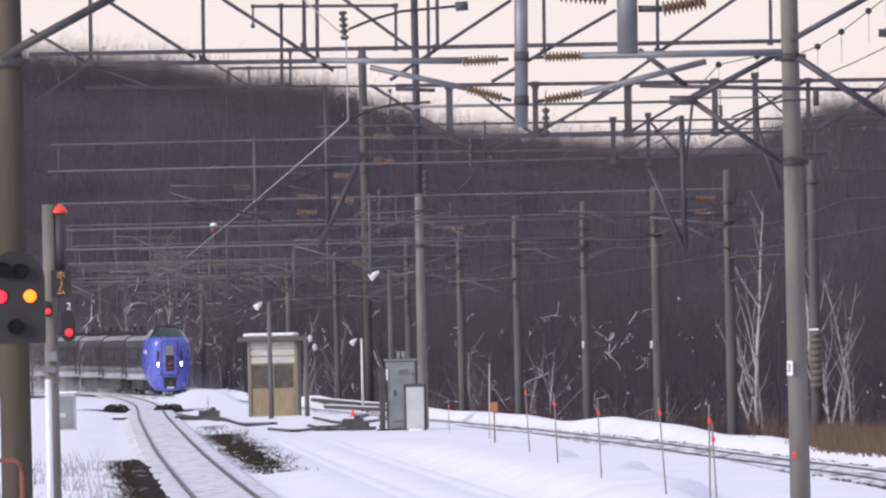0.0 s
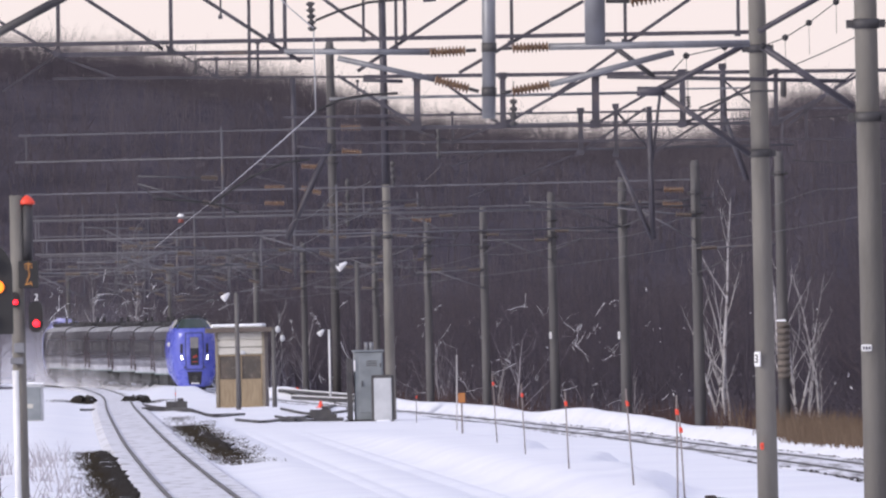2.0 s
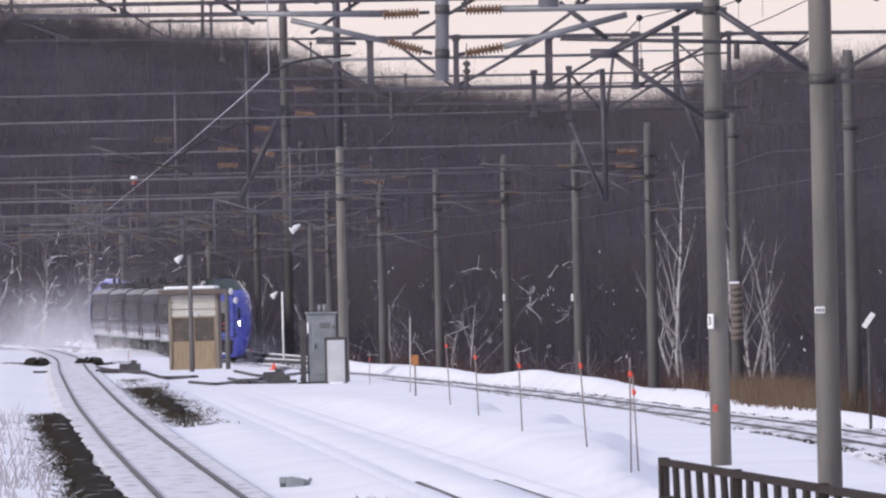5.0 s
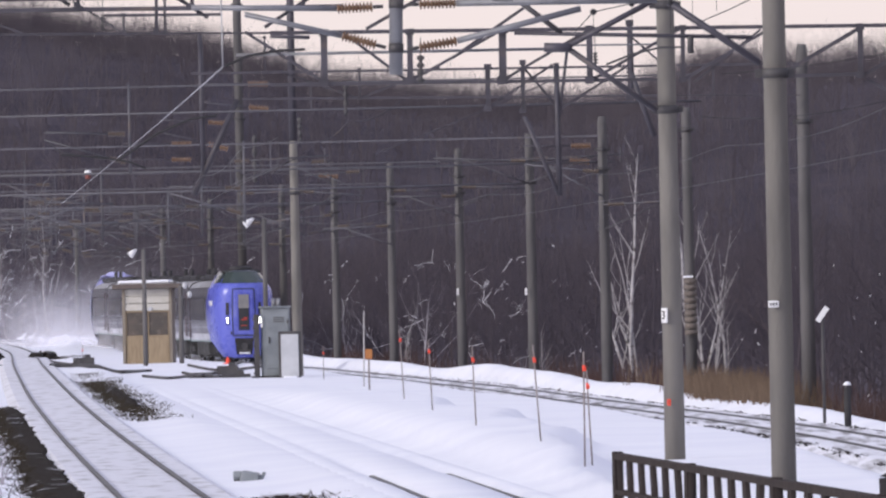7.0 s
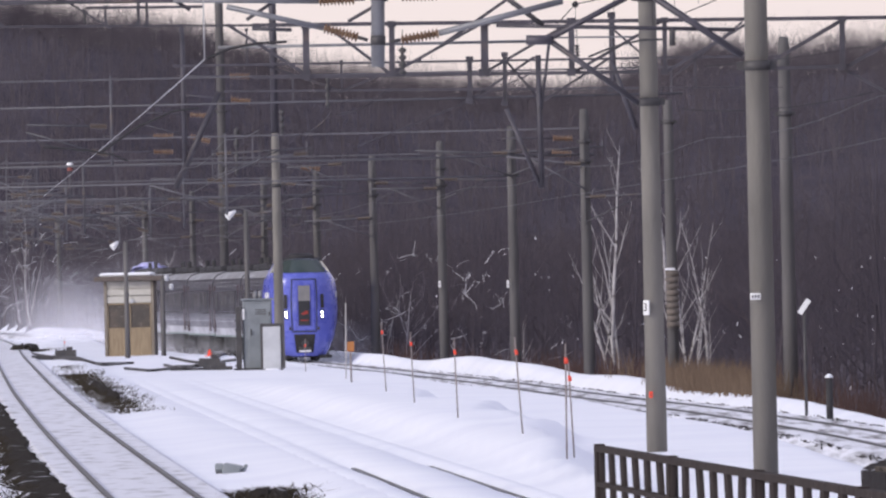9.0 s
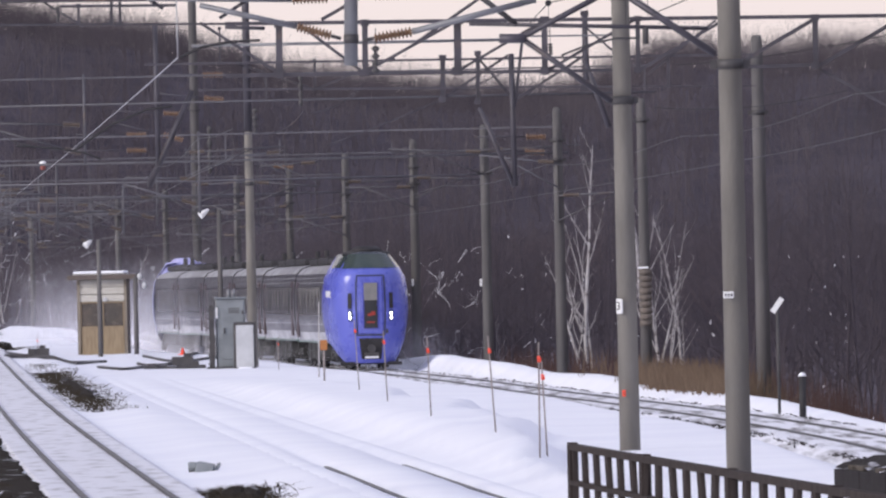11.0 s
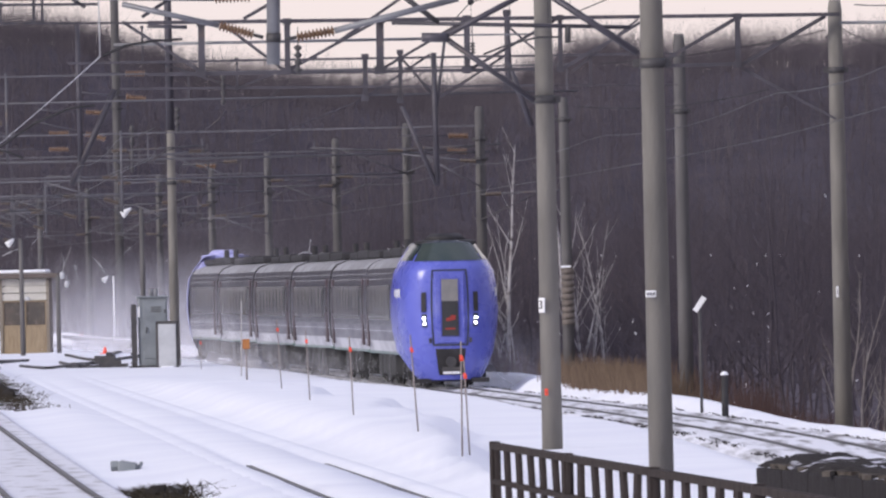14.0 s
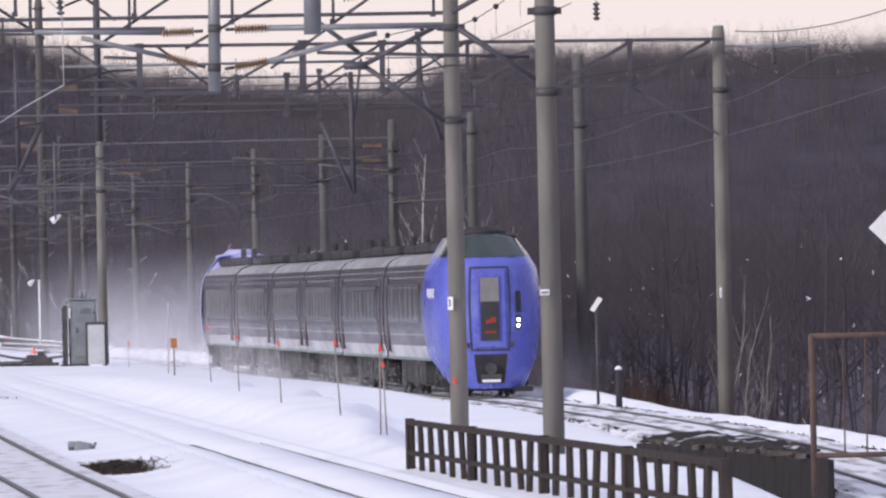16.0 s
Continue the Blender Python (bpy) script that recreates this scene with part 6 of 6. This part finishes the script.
for k, (a, b) in enumerate((((552, 712), (694, 724)), ((575, 724), (694, 731)))):
    pa, pb = Vector(ground_hit(*a)), Vector(ground_hit(*b))
    t = thing("point_rail", tuple(pa), "dark switch rail with a ridge of snow", "rail", "switch rails of the turnout")
    way = pb - pa
    bm = bmesh.new()
    bar(bm, (0, 0, 0.10), way + Vector((0, 0, 0.10)), 0.14, 0.16)
    rail_part = part("rail", bm, STEEL_DARK, t)
    bm = bmesh.new()
    bar(bm, Vector((0.08, 0.5, 0.20)), way * 0.96 + Vector((0.08, 0.5, 0.20)), 0.12, 0.07)
    part("snow_ridge", bm, SNOW_CAP, rail_part, "thin ridge of snow")
for px, py in ((584, 712), (625, 738)):
    cx, cy, cz = ground_hit(px, py)
    t = thing("marker_cone", (cx, cy, cz), "small fluorescent red marker cone in the snow", "cone", "marker cones by the turnout")
    bm = bmesh.new()
    lathe(bm, (0, 0, -0.02), (0, 0, 0.27), ((0, 0.13), (0.12, 0.11), (0.9, 0.04), (1, 0.025)), 12)
    part("body", bm, RED, t)
    bm = bmesh.new()
    box(bm, (0, 0, 0.01), (0.36, 0.36, 0.04))
    part("foot", bm, RED, t)
x, d, z = ground_hit(665, 944)
bm = bmesh.new()
box(bm, (0, 0, 0.04), (0.26, 0.9, 0.16), Matrix.Rotation(0.2, 4, "Y"))
box(bm, (-0.19, 0.2, 0.02), (0.12, 0.5, 0.10), Matrix.Rotation(-0.3, 4, "X"))
box(bm, (0.17, -0.2, 0.03), (0.05, 0.3, 0.2), Matrix.Rotation(0.5, 4, "Y"))
single("concrete_block", bm, CABINET, "broken grey concrete block lying in the snow", "rubble", at=(x, d, z), bevel=0.015)


# ---- marker stakes with red tips ----
def stake(px, base_y, h, tip=True, lean=0.0, material=STAKE, r=0.013, label="thin snow stake with a fluorescent red tip", z=0.05):
    x, d, gz = ground_hit(px, base_y)
    t = thing("snow_stake", (x, d, gz - 0.15), label, "stake", "snow stakes along the yard", rz=0)
    t.rotation_euler = Euler((0, lean, 0))
    bm = bmesh.new()
    tube(bm, (0, 0, 0), (0, 0, h + 0.15), r, r * 0.85, 7)
    part("rod", bm, material, t)
    if tip:
        bm = bmesh.new()
        tube(bm, (0, 0, h - 0.11), (0, 0, h - 0.03), r + 0.006, n=8)
        box(bm, (0.014, 0, h - 0.08), (0.034, 0.012, 0.06))
        part("tip", bm, RED, t, "fluorescent red reflective band")


for px, by, h, lean in ((795, 765, 1.05, 0), (938, 800, 1.50, -0.05), (988, 820, 1.35, -0.04), (1065, 846, 1.30, -0.03), (1180, 875, 1.42, -0.06), (1257, 918, 1.50, 0.01), (1271, 920, 1.28, -0.04)):
    stake(px, by, h, lean=lean)
stake(866, 778, 2.2, False, 0.02, STAKE_PALE, 0.02, "white marker post in the snow")
for px, by in ((368, 738),):
    stake(px, by, 0.75, True, 0, label="short stake with a red tip beside the turnout")
p = place(876, 788, 1)
d = EYE_Z / (EYE_Z - p.z)
t = thing("marker_post", (p.x * d, d, -0.1), "small orange plate on a thin post in the snow", "marker")
bm = bmesh.new()
tube(bm, (0, 0, 0), (0, 0, 1.25), 0.025, n=8)
part("post", bm, STAKE, t)
bm = bmesh.new()
box(bm, (0, -0.03, 1.15), (0.20, 0.05, 0.28))
part("plate", bm, ORANGE, t, bevel=0.015)


# ---- number plates on the masts ----
def text_mesh(body, size):
    cu = bpy.data.curves.new("text", "FONT")
    cu.body, cu.size, cu.extrude, cu.align_x, cu.align_y = body, size, 0.004, "CENTER", "CENTER"
    tmp = bpy.data.objects.new("tmp", cu)
    scene.collection.objects.link(tmp)
    me = bpy.data.meshes.new_from_object(tmp.evaluated_get(bpy.context.evaluated_depsgraph_get()))
    bpy.data.objects.remove(tmp)
    return me


def plate(px, py, d, w, h, body=None, label="white mast plate", material=WHITE, ink=None, rz=0):
    p = place(px, py, d)
    t = thing("plate", (p.x, d, p.z), label, "sign", "plates on the masts", rz=rz)
    bm = bmesh.new()
    box(bm, (0, 0, 0), (w, 0.03, h))
    b = part("panel", bm, material, t, bevel=0.008)
    if body:
        me = text_mesh(body, h * 0.8)
        me.materials.append(ink or BLACK)
        o = new("figure", me)
        o.parent = b
        o.matrix_basis = pose(0, -0.022, 0, 90, 0, 0)
    else:
        for k in range(3 if w > h else 1):
            bm = bmesh.new()
            box(bm, (-w * 0.28 + k * w * 0.28 if w > h else 0, -0.018, 0), (w * 0.14, 0.008, h * 0.4))
            part("bar", bm, STEEL, b)
    return t


plate(1398, 652, 158.80, 0.13, 0.22, "3", "white mast plate with a black figure three", rz=-52)
plate(1591, 632, 132.30, 0.13, 0.085, None, "small white plate on the concrete mast")
plate(1406, 806, 158.80, 0.055, 0.10, None, "fluorescent red tag on the mast", RED)
plate(1921, 628, far_right[0][1] - 0.25, 0.05, 0.22, None, "narrow white plate on the mast")
for px, py, k in ((1153, 610, 3), (1032, 610, 4)):
    plate(px, py, far_right[k][1] - 0.25, 0.08, 0.24, None, "narrow white plate on the mast")
p = place(1440, 590, GUARD_D - 0.3)
t = thing("cable_sleeve", (p.x, GUARD_D - 0.3, p.z - 1.5), "ribbed tan cable guard on the mast", "cable guard")
for k in range(9):
    bm = bmesh.new()
    tube(bm, (0.05, 0, k * 0.175), (0.05, 0, k * 0.175 + 0.155), 0.178, n=14)
    part("ring", bm, GUARD, t)
bm = bmesh.new()
box(bm, (0, -0.05, 1.60), (0.27, 0.2, 0.05))
part("snow", bm, SNOW_CAP, t)

# ---- signals beside the side line ----
pn = place(28, 525, 127.2)
t = thing("block_signal", (pn.x, 127.2, pn.z), "black round-topped signal head with lit yellow and red lamps", "signal")
bm = bmesh.new()
prof = [(-0.34, -0.56), (0.34, -0.56)] + [(0.34 * math.cos(a), 0.20 + 0.34 * math.sin(a)) for a in [math.pi * i / 14 for i in range(15)]]
f0 = [bm.verts.new((x, -0.05, z)) for x, z in prof]
f1 = [bm.verts.new((x, 0.02, z)) for x, z in prof]
bm.faces.new(f0)
bm.faces.new(f1[::-1])
for i in range(len(prof)):
    bm.faces.new((f0[i], f0[(i + 1) % len(prof)], f1[(i + 1) % len(prof)], f1[i]))
part("backboard", bm, SIG_BLACK, t)
for x, m_, nm in ((0.165, LAMP_YELLOW, "lit yellow lamp"), (-0.19, LAMP_RED, "lit red lamp")):
    bm = bmesh.new()
    lathe(bm, (x, -0.06, 0), (x, -0.09, 0), ((0, 0.078), (0.6, 0.075), (1, 0.05)), 16)
    part("lamp", bm, m_, t, nm)
for x, z in ((0.06, 0.30), (-0.15, 0.32), (-0.01, -0.36)):
    bm = bmesh.new()
    tube(bm, (x, -0.02, z), (x, -0.16, z), 0.09, n=14, caps=False)
    part("hood", bm, SIG_BLACK, t)

SD = 165.0


def sig(px, py):
    p = place(px, py, SD)
    return Vector((p.x, SD, p.z))


b = sig(96, 900)
t = thing("signal_mast", (b.x, SD, -0.4), "grey signal mast with a red-capped rod, text sign and red signal", "signal")
inv = Matrix.Translation((-b.x, -SD, 0.4))
bm = bmesh.new()
p0, p1 = sig(84, 362), sig(84, 900)
tube(bm, inv @ Vector((p0.x, SD, -0.4)), inv @ Vector((p0.x, SD, p0.z)), 0.115, 0.10, 14)
part("mast_tube", bm, CONCRETE, t, "pale concrete signal mast")
bm = bmesh.new()
tube(bm, inv @ sig(105, 480), inv @ sig(105, 374), 0.085, n=12)
part("rod", bm, STEEL_DARK, t)
bm = bmesh.new()
c = inv @ sig(104, 372)
lathe(bm, c - Vector((0, 0, 0.05)), c + Vector((0, 0, 0.09)), ((0, 0.12), (0.3, 0.12), (0.7, 0.08), (1, 0.02)), 14)
part("cap", bm, RED, t, "red cap on the rod")
bm = bmesh.new()
c = inv @ sig(108, 502) - Vector((0, 0.14, 0))
box(bm, c, (0.30, 0.12, 0.42))
s = part("sign_box", bm, SIG_BLACK, t, "black box sign with amber characters", bevel=0.01)
for ch, dz in (("ホ", 0.12), ("ー", 0.0), ("ム", -0.12)):
    me = text_mesh(ch, 0.14)
    me.materials.append(LAMP_SIGN)
    o = new("character", me)
    o.parent = s
    o.matrix_basis = pose(c.x, c.y - 0.066, c.z + dz, 90, 90 if ch == "ー" else 0, 0)
for cx, cy, w, h, r in ((121, 577, 0.11, 0.24, 0.055), (84, 547, 0.075, 0.12, 0.04)):
    bm = bmesh.new()
    c = inv @ sig(cx, cy)
    c.y -= 0.18
    ring0, ring1 = [], []
    for i in range(20):
        a = 2 * math.pi * i / 20
        off = Vector((w * math.cos(a), 0, (h - w) * (1 if math.sin(a) > 0 else -1) + w * math.sin(a)))
        ring0.append(bm.verts.new(c + off))
        ring1.append(bm.verts.new(c + off + Vector((0, 0.16, 0))))
    bm.faces.new(ring0)
    bm.faces.new(ring1[::-1])
    for i in range(20):
        bm.faces.new((ring0[i], ring0[(i + 1) % 20], ring1[(i + 1) % 20], ring1[i]))
    hd = part("signal_head", bm, SIG_BLACK, t, "black oval signal head")
    bm = bmesh.new()
    lc = c + Vector((0.01, -0.01, -(h - w) * 0.8))
    lathe(bm, lc, lc + Vector((0, -0.05, 0)), ((0, r), (0.6, r), (1, r * 0.6)), 14)
    part("lamp", bm, LAMP_RED, hd, "lit red lamp")
me = text_mesh("2", 0.15)
me.materials.append(WHITE)
o = new("figure", me)
o.parent = t
c = inv @ sig(122, 543)
o.matrix_basis = pose(c.x, c.y - 0.2, c.z, 90, 0, 0)
bm = bmesh.new()
box(bm, inv @ sig(92, 632) - Vector((0, 0.2, 0)), (0.16, 0.14, 0.16))
box(bm, inv @ sig(88, 655) - Vector((0, 0.2, 0)), (0.20, 0.16, 0.10))
part("junction_box", bm, STEEL_PALE, t, bevel=0.01)
bm = bmesh.new()
q0, q1 = sig(86, 672), sig(90, 960)
tube(bm, inv @ Vector((q0.x, SD - 0.3, -0.4)), inv @ Vector((q0.x, SD - 0.3, q0.z)), 0.05, n=10)
part("white_pipe", bm, WHITE, t, "white pipe along the mast")
bm = bmesh.new()
box(bm, inv @ sig(52, 692) - Vector((0, 6, 0)), (0.10, 0.05, 0.34))
part("tag", bm, WHITE, t)
x, d, z = ground_hit(115, 762)
g = thing("control_box", (x, d, z - 0.05), "pale grey control cabinet beside the side line", "cabinet")
k = d / 400
bm = bmesh.new()
box(bm, (0, 0, 0.72 * k), (0.80 * k, 0.5, 1.42 * k))
part("body", bm, CABINET_PALE, g, bevel=0.03)
bm = bmesh.new()
box(bm, (0, -0.26, 0.72 * k), (0.66 * k, 0.03, 1.22 * k))
dd = part("door", bm, CABINET, g, bevel=0.01)
bm = bmesh.new()
box(bm, (-0.08 * k, -0.285, 0.62 * k), (0.22 * k, 0.02, 0.16 * k))
part("notice", bm, CREAM, dd, "small cream notice")
bm = bmesh.new()
box(bm, (0, 0, 1.46 * k), (0.86 * k, 0.58, 0.06))
part("lid", bm, SNOW_CAP, g, "lid dusted with snow")
p = place(22, 845, 122)
g = thing("handrail", (p.x - 0.1, 122, -0.3), "rusty red tubular handrail by the mast", "railing")
bm = bmesh.new()
hz = place(22, 815, 122).z + 0.3
polytube(bm, [(-0.5, 0, hz), (0.12, 0, hz), (0.19, 0, hz - 0.06), (0.2, 0, hz - 0.2), (0.2, 0, 0)], 0.028, 8)
part("tube", bm, RUST_RED, g)


# ---- old slatted fence, low platform, rusty railing ----
FA, FB = Vector((0.18, 121.0, 0)), Vector((3.1, 82.0, 0))
t = thing("slat_fence", (FA.x, FA.y, 0), "old dark wooden slat fence leaning out of the snow", "fence")
dv = FB - FA
ln = dv.length
ud = dv / ln
top = 0.64


def along(s, z):
    return Vector((ud.x * s, ud.y * s, z))


rot = dv.to_track_quat("Y", "Z").to_matrix().to_4x4()
for z, hh in ((top, 0.07), (top - 0.40, 0.05)):
    bm = bmesh.new()
    box(bm, along(ln / 2, z), (0.10, ln, hh), rot)
    part("rail", bm, OLD_WOOD, t)
r = random.Random(5)
shared = {}
for k in range(int(ln / 1.62)):
    bm = bmesh.new() if k % 4 not in shared else None
    if bm:
        box(bm, (0, 0, -0.36), (0.045, 0.42, 0.70))
        shared[k % 4] = mesh_of(bm, "slat", OLD_WOOD)
    o = new("slat", shared[k % 4])
    o.parent = t
    o.matrix_basis = Matrix.Translation(along(0.2 + k * 1.62, top - 0.02)) @ rot @ pose(0, 0, 0, 0, r.uniform(-3, 3), 0)
for k in range(5):
    bm = bmesh.new()
    box(bm, along(min(k * ln / 4 + 0.1, ln - 0.1), top - 0.45), (0.10, 0.35, 1.0), rot)
    part("post", bm, OLD_WOOD, t)

t = thing("old_abutment", (3.45, 132, -0.5), "low old abutment with a slab wall and snowy gravel top", "abutment", kind="structure")
foot = ((0, 0), (1.95, -18.4), (2.0, -8.0), (1.2, 7.0))
bm = bmesh.new()
lo = [bm.verts.new((x + 0.05, y + 0.3, 0)) for x, y in foot]
hi = [bm.verts.new((x + 0.05, y + 0.3, 0.62)) for x, y in foot]
bm.faces.new(lo)
bm.faces.new(hi)
for k in range(4):
    bm.faces.new((lo[k], lo[(k + 1) % 4], hi[(k + 1) % 4], hi[k]))
part("core", bm, SLAB, t)
bm = bmesh.new()
rr = random.Random(3)
rows = []
for j in range(31):
    u = j / 30
    a = Vector((1.95 * u, -18.4 * u, 0))
    c = Vector((1.2 + 0.8 * u, 7.0 - 15.0 * u, 0))
    rows.append([bm.verts.new(a.lerp(c, i / 6) + Vector((rr.uniform(-0.04, 0.04), 0.3, 0.63 + 0.04 * rr.random() + (0.07 if 0 < i < 6 else 0)))) for i in range(7)])
    if j:
        for i in range(6):
            bm.faces.new((rows[j - 1][i], rows[j - 1][i + 1], rows[j][i + 1], rows[j][i]))
part("gravel_top", bm, GRAVEL, t, "dark gravel top with patches of snow")
bm = bmesh.new()
box(bm, (0, 0, 0), (0.08, 2.26, 0.62))
sl = mesh_of(bm, "slab", SLAB, 0.012)
for k in range(8):
    o = new("slab", sl)
    o.parent = t
    o.matrix_basis = pose(1.95 * (k + 0.5) / 8, -18.4 * (k + 0.5) / 8, 0.33, 0, 0.5 * ((k * 7) % 5 - 2), math.degrees(math.atan2(1.95, 18.4)))
bm = bmesh.new()
for k in range(24):
    u = rr.random()
    box(bm, (1.95 * u + rr.uniform(0, 0.15), -18.4 * u + 0.3, 0.66), (rr.uniform(0.05, 0.16), rr.uniform(0.3, 1.2), 0.06), Matrix.Rotation(rr.uniform(-0.3, 0.3), 4, "Z"))
part("rubble", bm, SLEEPER, t, "dark rubble along the wall top")

g = thing("rusty_railing", (4.65, 100, 0.05), "rusty tubular railing frame on the old platform", "railing")
for x in (0, 1.4):
    bm = bmesh.new()
    tube(bm, (x, 0, -0.1), (x, 0, 1.72), 0.035, n=8)
    part("post", bm, RUST, g)
for z in (1.70, 0.36):
    bm = bmesh.new()
    tube(bm, (0, 0, z), (1.4, 0, z), 0.03, n=8)
    part("rail", bm, RUST, g)
for k in range(3):
    bm = bmesh.new()
    tube(bm, (0.35 + 0.25 * k, 0, 0.36), (0.35 + 0.25 * k, 0, 1.70), 0.010, n=5)
    part("bar", bm, RUST, g)

# lineside signs beyond the main line
for px, py, d, s in ((1677, 650, 236, 0.30), (2278, 500, 150, 0.46)):
    p = place(px, py, d)
    base = ground_z(p.x, d)
    g = thing("diamond_sign", (p.x, d, base - 0.1), "white diamond sign on a dark post beside the line", "sign")
    bm = bmesh.new()
    tube(bm, (0, 0.04, 0), (0, 0.04, p.z - base + 0.1), 0.035, n=8)
    part("post", bm, STEEL_DARK, g)
    bm = bmesh.new()
    box(bm, (0, 0, p.z - base + 0.1), (s, 0.02, s), Matrix.Rotation(radians(45), 4, "Y") if s > 0.4 else Matrix.Rotation(radians(35), 4, "Y") @ Matrix.Diagonal((0.4, 1, 1.25, 1)))
    part("panel", bm, WHITE, g)
for px, py0, py1, d in ((1721, 775, 850, 226),):
    a, b = place(px, py0, d), place(px, py1, d)
    g = thing("short_post", (a.x, d, b.z - 0.3), "short black post with a cap of snow", "post", "short posts by the line")
    bm = bmesh.new()
    tube(bm, (0, 0, 0), (0, 0, a.z - b.z + 0.3), 0.075, n=10)
    part("post", bm, BLACK, g)
    bm = bmesh.new()
    lathe(bm, (0, 0, a.z - b.z + 0.29), (0, 0, a.z - b.z + 0.37), ((0, 0.09), (0.5, 0.08), (1, 0.03)), 10)
    part("snow_cap", bm, SNOW_CAP, g)

# ---- everything that moves ----
STEPS = [60 + i for i in range(940)]
ARC = [0.0]
for ya, yb in zip(STEPS, STEPS[1:]):
    ARC.append(ARC[-1] + math.hypot(yb - ya, main_x(yb) - main_x(ya)))


def on_track(s):
    y = float(np.interp(s, ARC, STEPS))
    return Vector((main_x(y), y, main_z(y)))


# seconds and the distance of the train's nose from the camera's stand
NOSE_AT = [(0.0, 652.0), (1.5, 612.0), (7.0, 471.0), (9.0, 420.5), (12.5, 333.0), (14.5, 282.5), (16.0, 246.8)]


def nose_arc(t):
    ts, ds = zip(*NOSE_AT)
    return float(np.interp(np.interp(t, ts, ds), STEPS, ARC))


def car_pose(s_mid, turned=False):
    a, b = on_track(s_mid - 6.4), on_track(s_mid + 6.4)
    f = a - b
    m = (a + b) / 2
    return pose(m.x, m.y, m.z, 0, 0, math.degrees(math.atan2(f.x, -f.y)) + (180 if turned else 0))


def motions():
    times = [0.5 * i for i in range(33)]
    for k, car in enumerate(CARS):
        walk(car, [(t, car_pose(nose_arc(t) + (10.3, 28.0, 46.9, 65.8, 84.7, 102.4)[k], car is TAIL)) for t in times])
    for k, cloud in DUST + list(enumerate(FLAKES)):
        walk(cloud, [(t, car_pose(nose_arc(t) + 9.4 + 18.9 * k)) for t in times])


motions()
